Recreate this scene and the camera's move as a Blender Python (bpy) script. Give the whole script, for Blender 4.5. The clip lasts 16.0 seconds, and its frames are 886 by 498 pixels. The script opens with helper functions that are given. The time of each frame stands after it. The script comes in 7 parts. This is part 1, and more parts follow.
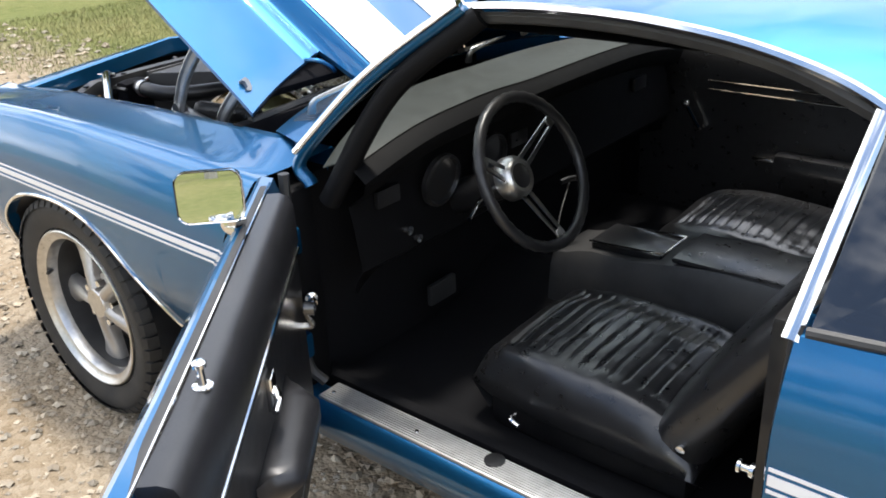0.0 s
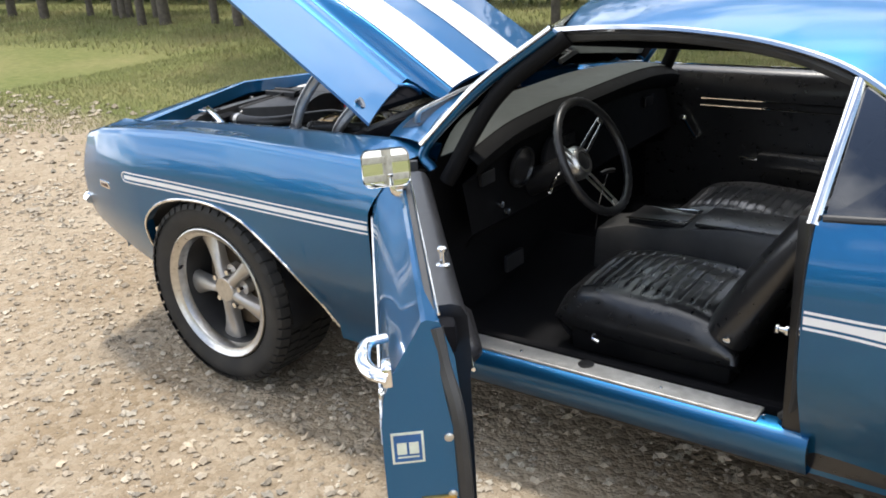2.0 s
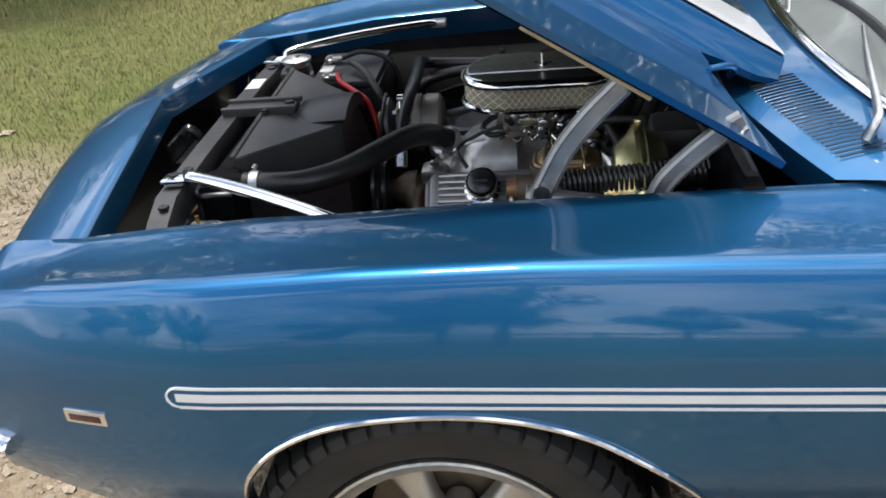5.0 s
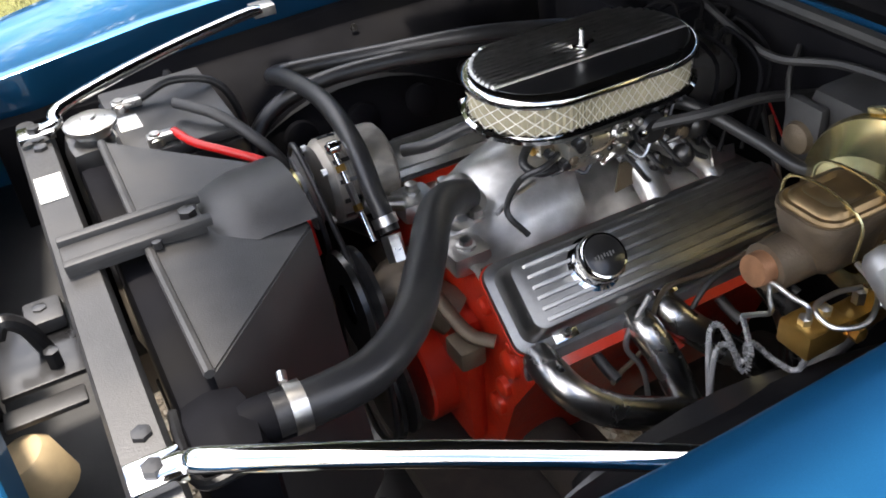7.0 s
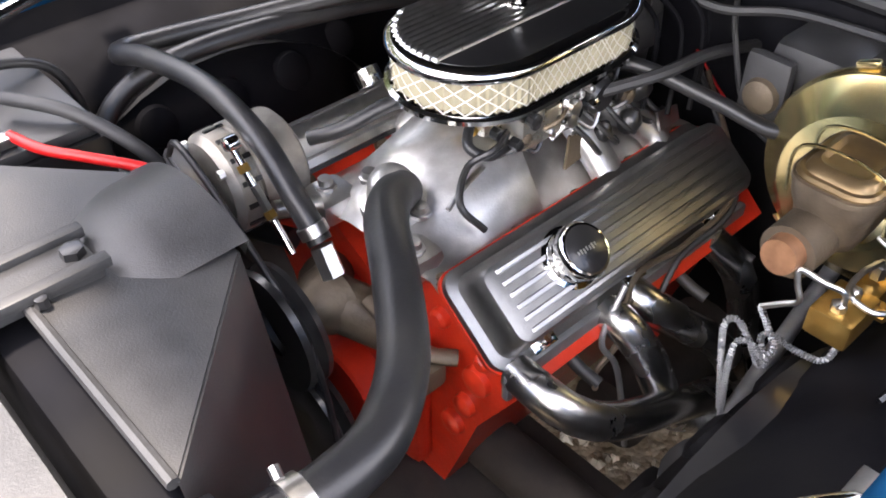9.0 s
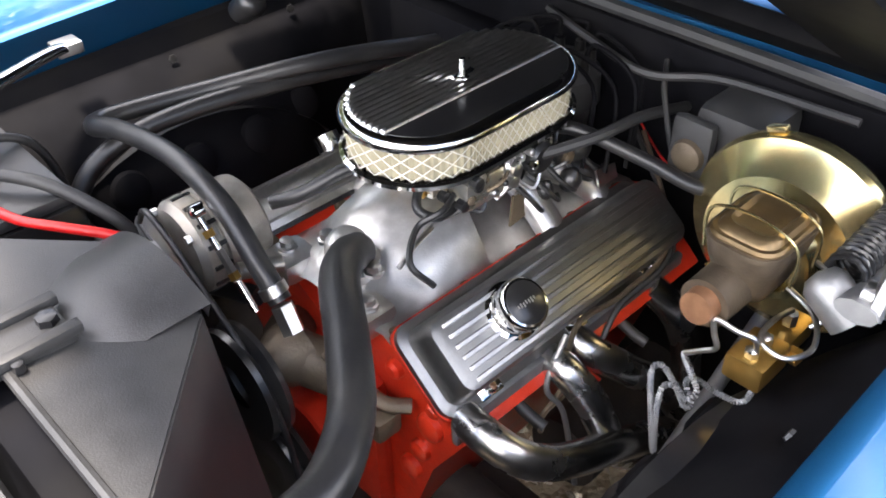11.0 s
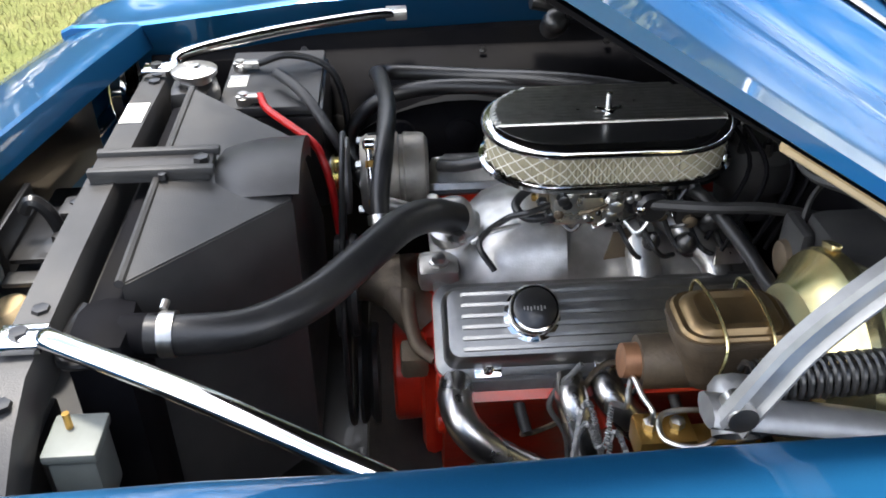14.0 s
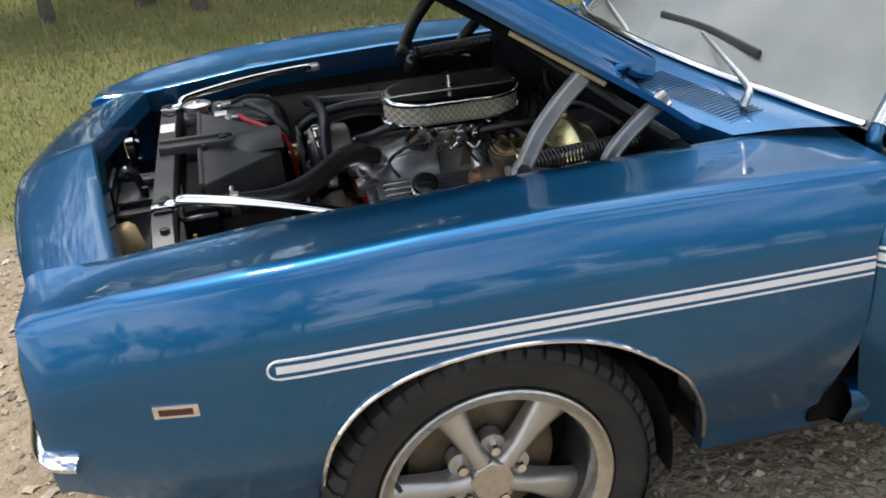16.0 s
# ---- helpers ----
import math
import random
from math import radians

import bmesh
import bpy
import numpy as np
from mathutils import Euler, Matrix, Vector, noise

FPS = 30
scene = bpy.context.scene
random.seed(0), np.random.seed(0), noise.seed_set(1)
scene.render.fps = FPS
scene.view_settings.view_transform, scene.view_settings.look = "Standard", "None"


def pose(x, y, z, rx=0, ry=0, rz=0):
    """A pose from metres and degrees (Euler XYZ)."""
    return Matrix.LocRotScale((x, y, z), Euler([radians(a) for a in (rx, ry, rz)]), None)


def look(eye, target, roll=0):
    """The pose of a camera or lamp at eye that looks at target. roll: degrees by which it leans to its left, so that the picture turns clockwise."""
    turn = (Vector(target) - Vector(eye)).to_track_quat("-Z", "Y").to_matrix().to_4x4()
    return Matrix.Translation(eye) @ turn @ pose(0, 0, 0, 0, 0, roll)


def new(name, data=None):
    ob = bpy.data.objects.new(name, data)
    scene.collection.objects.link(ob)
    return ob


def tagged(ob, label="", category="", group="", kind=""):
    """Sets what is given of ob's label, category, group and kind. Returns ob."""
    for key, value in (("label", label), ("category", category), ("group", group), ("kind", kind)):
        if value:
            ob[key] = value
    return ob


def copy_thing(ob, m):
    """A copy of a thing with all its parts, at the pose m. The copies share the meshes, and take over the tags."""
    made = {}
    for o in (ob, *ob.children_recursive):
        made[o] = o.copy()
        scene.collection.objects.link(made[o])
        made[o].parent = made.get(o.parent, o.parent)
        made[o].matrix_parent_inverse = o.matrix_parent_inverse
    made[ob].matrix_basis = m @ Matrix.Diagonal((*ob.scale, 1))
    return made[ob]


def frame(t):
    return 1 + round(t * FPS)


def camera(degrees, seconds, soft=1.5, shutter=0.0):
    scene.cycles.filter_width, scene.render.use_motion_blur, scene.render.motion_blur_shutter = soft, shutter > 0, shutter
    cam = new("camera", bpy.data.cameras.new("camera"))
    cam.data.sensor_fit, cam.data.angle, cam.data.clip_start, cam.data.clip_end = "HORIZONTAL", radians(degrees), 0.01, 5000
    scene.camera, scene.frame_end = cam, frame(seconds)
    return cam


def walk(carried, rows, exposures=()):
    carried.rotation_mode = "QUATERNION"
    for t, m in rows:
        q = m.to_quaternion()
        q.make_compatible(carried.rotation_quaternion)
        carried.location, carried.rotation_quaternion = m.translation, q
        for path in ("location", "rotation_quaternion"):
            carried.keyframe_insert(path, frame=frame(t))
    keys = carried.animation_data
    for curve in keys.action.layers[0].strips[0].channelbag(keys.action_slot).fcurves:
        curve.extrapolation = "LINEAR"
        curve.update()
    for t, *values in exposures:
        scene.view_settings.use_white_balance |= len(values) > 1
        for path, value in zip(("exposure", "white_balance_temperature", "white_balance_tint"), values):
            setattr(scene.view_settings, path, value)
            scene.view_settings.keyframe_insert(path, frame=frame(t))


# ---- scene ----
cam = camera(52.4, 16.0, soft=1.8)
PATH = [
    (0, (2.209, -1.885, 1.469), (1.017, -0.51, 0.639), -2.9),
    (0.5, (2.423, -2.071, 1.487), (1.24, -0.649, 0.725), -2.6),
    (1, (2.551, -2.261, 1.498), (1.396, -0.805, 0.759), -2.5),
    (1.5, (2.487, -2.5, 1.487), (1.359, -1.013, 0.77), -3.4),
    (2, (2.317, -2.633, 1.495), (1.185, -1.142, 0.79), -3.8),
    (2.5, (2.03, -2.541, 1.485), (0.943, -1.031, 0.752), -4.0),
    (3, (1.684, -2.481, 1.48), (0.699, -0.92, 0.711), -3.7),
    (3.5, (1.283, -2.43, 1.473), (0.416, -0.827, 0.649), -5.2),
    (4, (0.893, -2.221, 1.459), (0.165, -0.575, 0.585), -6.1),
    (4.5, (0.543, -2.041, 1.47), (0.03, -0.345, 0.542), -5.6),
    (5, (0.197, -1.863, 1.481), (-0.069, -0.134, 0.513), -6.3),
    (7.3, (-0.545, -0.853, 1.401), (0.242, 0.52, 0.178), -5.0),
    (7.5, (-0.566, -0.805, 1.395), (0.297, 0.515, 0.165), -4.4),
    (8, (-0.605, -0.717, 1.375), (0.372, 0.484, 0.11), -2.6),
    (8.5, (-0.581, -0.676, 1.356), (0.419, 0.454, 0.043), -1.1),
    (9, (-0.565, -0.672, 1.355), (0.45, 0.448, 0.046), -0.6),
    (9.5, (-0.566, -0.678, 1.366), (0.501, 0.428, 0.087), -0.2),
    (9.7, (-0.567, -0.691, 1.38), (0.522, 0.418, 0.121), -0.5),
    (11.8, (-0.551, -0.816, 1.426), (0.452, 0.387, 0.182), -2.8),
    (12, (-0.499, -0.854, 1.403), (0.433, 0.409, 0.164), -2.6),
    (12.5, (-0.376, -0.929, 1.399), (0.28, 0.483, 0.144), -0.3),
    (13, (-0.28, -0.89, 1.391), (0.102, 0.619, 0.134), 0.4),
    (13.5, (-0.164, -0.974, 1.381), (-0.013, 0.616, 0.177), -0.2),
    (14, (-0.126, -1.123, 1.42), (-0.035, 0.531, 0.299), -0.8),
    (14.5, (-0.22, -1.334, 1.457), (-0.059, 0.364, 0.412), -2.4),
    (15, (-0.232, -1.59, 1.479), (-0.031, 0.14, 0.497), -3.0),
    (15.5, (-0.212, -1.863, 1.488), (0.037, -0.112, 0.555), -3.3),
    (16, (-0.355, -2.14, 1.487), (0.035, -0.381, 0.619), -4.3),
]
walk(cam, [(t, look(eye, target, roll)) for t, eye, target, roll in PATH],
     exposures=[(0, 1.25, 6500, 10), (0.7, 1.08, 6500, 10), (3.0, 1.0, 6500, 10), (5.0, 0.73, 6500, 10), (7.3, 2.38, 6900, 14), (9.0, 3.0, 7000, 18), (9.7, 3.05, 7000, 17), (12.5, 2.5, 6850, 14), (13.4, 2.4, 6850, 15), (14.0, 2.08, 6600, 11), (14.5, 1.72, 6500, 10), (15.0, 1.28, 6500, 10), (16.0, 0.67, 6500, 10)])

# ---- world, sun, exposure ----
SUN_FROM = Vector((-0.12, 0.17, 1.0)).normalized()
world = bpy.data.worlds.new("sky_world")
scene.world = world
world.use_nodes = True
wn, wl = world.node_tree.nodes, world.node_tree.links
wn.clear()
sky = wn.new("ShaderNodeTexSky")
sky.sky_type = 'NISHITA'
sky.sun_disc = False
sky.sun_elevation = math.asin(SUN_FROM.z)
sky.sun_rotation = math.atan2(SUN_FROM.x, SUN_FROM.y)
coord = wn.new("ShaderNodeTexCoord")
mp = wn.new("ShaderNodeMapping")
mp.inputs["Scale"].default_value = (1.0, 1.0, 2.6)
cl = wn.new("ShaderNodeTexNoise")
cl.inputs["Scale"].default_value = 2.3
cl.inputs["Detail"].default_value = 7
cl.inputs["Roughness"].default_value = 0.58
cr = wn.new("ShaderNodeValToRGB")
cr.color_ramp.elements[0].position, cr.color_ramp.elements[1].position = 0.44, 0.62
cmix = wn.new("ShaderNodeMixRGB")
cmix.inputs[2].default_value = (15.0, 15.2, 15.6, 1)
bg = wn.new("ShaderNodeBackground")
bg.inputs["Strength"].default_value = 0.11
wout = wn.new("ShaderNodeOutputWorld")
wl.new(coord.outputs["Generated"], mp.inputs["Vector"])
wl.new(mp.outputs["Vector"], cl.inputs["Vector"])
wl.new(cl.outputs["Fac"], cr.inputs["Fac"])
wl.new(cr.outputs["Color"], cmix.inputs[0])
wl.new(sky.outputs["Color"], cmix.inputs[1])
wl.new(cmix.outputs[0], bg.inputs["Color"])
wl.new(bg.outputs[0], wout.inputs["Surface"])
sun = new("sun", bpy.data.lights.new("sun", 'SUN'))
sun.data.energy, sun.data.angle, sun.data.color = 2.0, radians(7), (1.0, 0.95, 0.87)
sun.matrix_world = look(SUN_FROM * 30, (0, 0, 0))


# ---- materials ----
def shade(name, color, rough=0.5, metal=0.0, coat=0.0, vary=0.15, scale=30.0, bump=0.0, bump_scale=200.0, spec=0.5,
          second=None, second_scale=4.0, coat_rough=0.03, island=0.0):
    m = bpy.data.materials.new(name)
    m.use_nodes = True
    n, l = m.node_tree.nodes, m.node_tree.links
    b = n["Principled BSDF"]
    b.inputs["Roughness"].default_value, b.inputs["Metallic"].default_value = rough, metal
    b.inputs["Coat Weight"].default_value, b.inputs["Coat Roughness"].default_value = coat, coat_rough
    b.inputs["Specular IOR Level"].default_value = spec
    tc = n.new("ShaderNodeTexCoord")
    a = n.new("ShaderNodeTexNoise")
    a.inputs["Scale"].default_value, a.inputs["Detail"].default_value = scale, 6
    l.new(tc.outputs["Object"], a.inputs["Vector"])
    ra = n.new("ShaderNodeValToRGB")
    lo, hi = [c * (1 - vary) for c in color], [min(1, c * (1 + vary)) for c in color]
    ra.color_ramp.elements[0].color, ra.color_ramp.elements[1].color = (*lo, 1), (*hi, 1)
    ra.color_ramp.elements[0].position, ra.color_ramp.elements[1].position = 0.3, 0.7
    l.new(a.outputs["Fac"], ra.inputs["Fac"])
    out = ra.outputs["Color"]
    if second:
        c = n.new("ShaderNodeTexNoise")
        c.inputs["Scale"].default_value, c.inputs["Detail"].default_value = second_scale, 5
        l.new(tc.outputs["Object"], c.inputs["Vector"])
        rc = n.new("ShaderNodeValToRGB")
        rc.color_ramp.elements[0].position, rc.color_ramp.elements[1].position = 0.45, 0.68
        l.new(c.outputs["Fac"], rc.inputs["Fac"])
        mx = n.new("ShaderNodeMixRGB")
        mx.inputs[2].default_value = (*second, 1)
        l.new(rc.outputs["Color"], mx.inputs[0])
        l.new(out, mx.inputs[1])
        out = mx.outputs[0]
    if island:
        g = n.new("ShaderNodeNewGeometry")
        hs = n.new("ShaderNodeMapRange")
        hs.inputs["To Min"].default_value, hs.inputs["To Max"].default_value = 1 - island, 1 + island
        l.new(g.outputs["Random Per Island"], hs.inputs["Value"])
        mu = n.new("ShaderNodeMixRGB")
        mu.blend_type = 'MULTIPLY'
        mu.inputs[0].default_value = 1
        l.new(out, mu.inputs[1])
        l.new(hs.outputs["Result"], mu.inputs[2])
        out = mu.outputs[0]
    l.new(out, b.inputs["Base Color"])
    rr = n.new("ShaderNodeMapRange")
    rr.inputs["To Min"].default_value, rr.inputs["To Max"].default_value = max(0.0, rough * 0.8), min(1, rough * 1.2)
    l.new(a.outputs["Fac"], rr.inputs["Value"])
    l.new(rr.outputs["Result"], b.inputs["Roughness"])
    if bump:
        d = n.new("ShaderNodeTexNoise")
        d.inputs["Scale"].default_value, d.inputs["Detail"].default_value = bump_scale, 4
        l.new(tc.outputs["Object"], d.inputs["Vector"])
        bp = n.new("ShaderNodeBump")
        bp.inputs["Strength"].default_value, bp.inputs["Distance"].default_value = bump, 0.002
        l.new(d.outputs["Fac"], bp.inputs["Height"])
        l.new(bp.outputs["Normal"], b.inputs["Normal"])
    return m


PAINT = shade("blue_metallic_paint", (0.008, 0.110, 0.268), 0.40, 0.84, 1.0, 0.06, 900, second=(0.010, 0.122, 0.272), second_scale=3, coat_rough=0.045)
WHITE = shade("white_stripe_paint", (0.78, 0.79, 0.80), 0.3, 0, 0.8, 0.03, 20)
CHROME = shade("chrome", (0.80, 0.80, 0.79), 0.07, 1.0, vary=0.04, scale=15)
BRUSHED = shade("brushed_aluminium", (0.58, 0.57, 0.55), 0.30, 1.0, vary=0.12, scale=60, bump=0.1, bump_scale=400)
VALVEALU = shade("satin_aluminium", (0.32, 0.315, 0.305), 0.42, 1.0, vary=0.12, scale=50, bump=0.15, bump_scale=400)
CASTALU = shade("cast_aluminium", (0.58, 0.57, 0.55), 0.36, 0.9, vary=0.15, scale=40, bump=0.14, bump_scale=350, second=(0.40, 0.38, 0.35), second_scale=14)
SATIN = shade("satin_wheel_grey", (0.50, 0.48, 0.45), 0.38, 0.75, vary=0.10, scale=25, second=(0.42, 0.38, 0.33), second_scale=7)
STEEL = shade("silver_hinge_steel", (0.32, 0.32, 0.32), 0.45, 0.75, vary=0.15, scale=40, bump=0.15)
BAYBLACK = shade("satin_black_bay_paint", (0.0065, 0.0065, 0.008), 0.60, 0, 0, 0.4, 12, bump=0.3, bump_scale=30, spec=0.04, second=(0.009, 0.0085, 0.0085), second_scale=6)
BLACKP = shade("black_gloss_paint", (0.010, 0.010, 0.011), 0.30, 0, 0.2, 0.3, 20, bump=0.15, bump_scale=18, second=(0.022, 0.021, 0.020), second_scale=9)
PLASTIC = shade("black_plastic", (0.034, 0.034, 0.035), 0.42, vary=0.2, scale=30, bump=0.2, bump_scale=500, second=(0.052, 0.050, 0.048), second_scale=7)
HOSE = shade("black_hose_rubber", (0.014, 0.014, 0.015), 0.36, vary=0.25, scale=25, bump=0.12, bump_scale=260, second=(0.026, 0.025, 0.024), second_scale=14)
HEADER = shade("steel_header_coating", (0.60, 0.60, 0.60), 0.27, 1.0, vary=0.2, scale=14, bump=0.1, bump_scale=60, second=(0.42, 0.39, 0.36), second_scale=11)
CASE = shade("beige_cast_case", (0.35, 0.325, 0.285), 0.42, 0.55, vary=0.2, scale=60, bump=0.3, bump_scale=400, second=(0.34, 0.30, 0.25), second_scale=18)
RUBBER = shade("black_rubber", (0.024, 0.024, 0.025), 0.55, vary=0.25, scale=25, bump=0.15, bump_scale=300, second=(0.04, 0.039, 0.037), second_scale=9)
TYRE = shade("tyre_rubber", (0.011, 0.011, 0.011), 0.7, vary=0.3, scale=20, bump=0.2, bump_scale=250, second=(0.024, 0.022, 0.020), second_scale=8)
VINYL = shade("black_vinyl", (0.017, 0.017, 0.018), 0.29, 0, 0.5, vary=0.2, scale=40, bump=0.10, bump_scale=420, coat_rough=0.18)
DOORV = shade("black_door_vinyl", (0.014, 0.014, 0.016), 0.36, vary=0.2, scale=40, bump=0.15, bump_scale=420, spec=0.65)
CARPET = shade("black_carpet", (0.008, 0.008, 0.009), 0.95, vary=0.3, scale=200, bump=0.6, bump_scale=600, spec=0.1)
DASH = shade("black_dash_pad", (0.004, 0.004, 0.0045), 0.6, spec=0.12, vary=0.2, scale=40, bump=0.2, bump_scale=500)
RED = shade("orange_red_engine_enamel", (0.60, 0.035, 0.012), 0.32, 0, 0.3, 0.12, 30, bump=0.3, bump_scale=120, second=(0.45, 0.022, 0.010), second_scale=9)
REDWIRE = shade("red_cable", (0.55, 0.012, 0.012), 0.35, vary=0.1)
GOLD = shade("gold_zinc_plating", (0.72, 0.56, 0.27), 0.22, 0.95, vary=0.15, scale=9, second=(0.58, 0.62, 0.36), second_scale=8)
BRASS = shade("brass", (0.60, 0.36, 0.10), 0.3, 0.9, vary=0.15, scale=30)
IRON = shade("raw_cast_iron", (0.115, 0.088, 0.062), 0.5, 0.5, vary=0.25, scale=35, bump=0.4, bump_scale=260, second=(0.17, 0.13, 0.085), second_scale=13)
COPPER = shade("rusty_copper_plug", (0.34, 0.17, 0.09), 0.5, 0.6, vary=0.25, scale=50)
LIDGOLD = shade("tarnished_gold_lid", (0.24, 0.165, 0.085), 0.35, 0.85, vary=0.25, scale=20)
# black vinyl lightened to grey-green: windshield glare put into the base colour
PAD = shade("glare_tinted_vinyl_pad", (0.040, 0.045, 0.042), 0.5, vary=0.15, scale=30, bump=0.1, bump_scale=400, spec=0.5)
FILTER = shade("pleated_filter_paper", (0.40, 0.36, 0.25), 0.8, vary=0.1, scale=60)
MESH = shade("filter_wire", (0.80, 0.78, 0.70), 0.4, 0.2)
CARB = shade("gold_dichromate_casting", (0.62, 0.57, 0.45), 0.28, 0.9, vary=0.2, scale=45, bump=0.2, bump_scale=300, second=(0.50, 0.50, 0.48), second_scale=20)
BEIGE = shade("beige_plastic", (0.46, 0.35, 0.20), 0.5, vary=0.15)
GREYBOX = shade("grey_green_plastic", (0.15, 0.165, 0.155), 0.5, vary=0.12, bump=0.1)
LABEL = shade("white_paper_label", (0.75, 0.74, 0.70), 0.6, vary=0.06)
RUST = shade("rusty_frame", (0.035, 0.028, 0.023), 0.8, vary=0.4, scale=20, bump=0.5, bump_scale=120)
MARKER = shade("dark_red_lens", (0.05, 0.012, 0.012), 0.15, coat=0.5)
STICKER = shade("blue_sticker", (0.02, 0.10, 0.27), 0.4)
PALE = shade("pale_sticker_ink", (0.62, 0.66, 0.55), 0.5)
BARK = shade("grey_brown_bark", (0.10, 0.085, 0.065), 0.9, vary=0.35, scale=14, bump=0.8, bump_scale=40)
LEAF = shade("green_leaves", (0.060, 0.085, 0.028), 0.6, vary=0.25, scale=1.2, second=(0.10, 0.11, 0.04), second_scale=0.7, island=0.35)
GRASSB = shade("dry_green_grass_blades", (0.20, 0.21, 0.075), 0.7, vary=0.2, scale=3, second=(0.26, 0.22, 0.10), second_scale=1.1, island=0.35)
STONE = shade("limestone_gravel", (0.34, 0.28, 0.205), 0.9, vary=0.25, scale=30, bump=0.4, bump_scale=150, second=(0.40, 0.36, 0.29), second_scale=5, island=0.35)
WOODF = shade("weathered_fence_wood", (0.42, 0.40, 0.36), 0.85, vary=0.2, scale=10, bump=0.4, bump_scale=60)


def glass(name, color, film, film_color=(0.5, 0.53, 0.5), ior=1.5):
    m = bpy.data.materials.new(name)
    m.use_nodes = True
    n, l = m.node_tree.nodes, m.node_tree.links
    n.clear()
    o = n.new("ShaderNodeOutputMaterial")
    tr = n.new("ShaderNodeBsdfTransparent")
    tr.inputs["Color"].default_value = (*color, 1)
    gl = n.new("ShaderNodeBsdfGlossy")
    gl.inputs["Roughness"].default_value = 0.02
    fr = n.new("ShaderNodeFresnel")
    fr.inputs["IOR"].default_value = ior
    df = n.new("ShaderNodeBsdfDiffuse")
    df.inputs["Color"].default_value = (*film_color, 1)
    tc = n.new("ShaderNodeTexCoord")
    nz = n.new("ShaderNodeTexNoise")
    nz.inputs["Scale"].default_value, nz.inputs["Detail"].default_value = 3.0, 6
    mr = n.new("ShaderNodeMapRange")
    mr.inputs["To Min"].default_value, mr.inputs["To Max"].default_value = film * 0.6, film * 1.4
    l.new(tc.outputs["Object"], nz.inputs["Vector"])
    l.new(nz.outputs["Fac"], mr.inputs["Value"])
    tl = n.new("ShaderNodeBsdfTranslucent")
    tl.inputs["Color"].default_value = (*film_color, 1)
    film_mix = n.new("ShaderNodeMixShader")
    l.new(df.outputs[0], film_mix.inputs[1])
    l.new(tl.outputs[0], film_mix.inputs[2])
    m1, m2 = n.new("ShaderNodeMixShader"), n.new("ShaderNodeMixShader")
    l.new(mr.outputs["Result"], m1.inputs[0])
    l.new(tr.outputs[0], m1.inputs[1])
    l.new(film_mix.outputs[0], m1.inputs[2])
    l.new(fr.outputs[0], m2.inputs[0])
    l.new(m1.outputs[0], m2.inputs[1])
    l.new(gl.outputs[0], m2.inputs[2])
    l.new(m2.outputs[0], o.inputs["Surface"])
    return m


# dusty film, paled further so that its colour also carries cloud reflections
GLASS = glass("dusty_glare_windshield_glass", (0.78, 0.86, 0.82), 0.46, (0.72, 0.77, 0.75))
TINT = glass("smoked_glass", (0.05, 0.05, 0.055), 0.03, (0.2, 0.2, 0.2), 2.1)
SILLALU = shade("bright_ribbed_aluminium", (0.56, 0.56, 0.55), 0.42, 0.7, vary=0.12, scale=40, bump=0.1, bump_scale=300)
MIRROR = shade("mirror_silver", (0.85, 0.85, 0.85), 0.01, 1.0, vary=0.0)


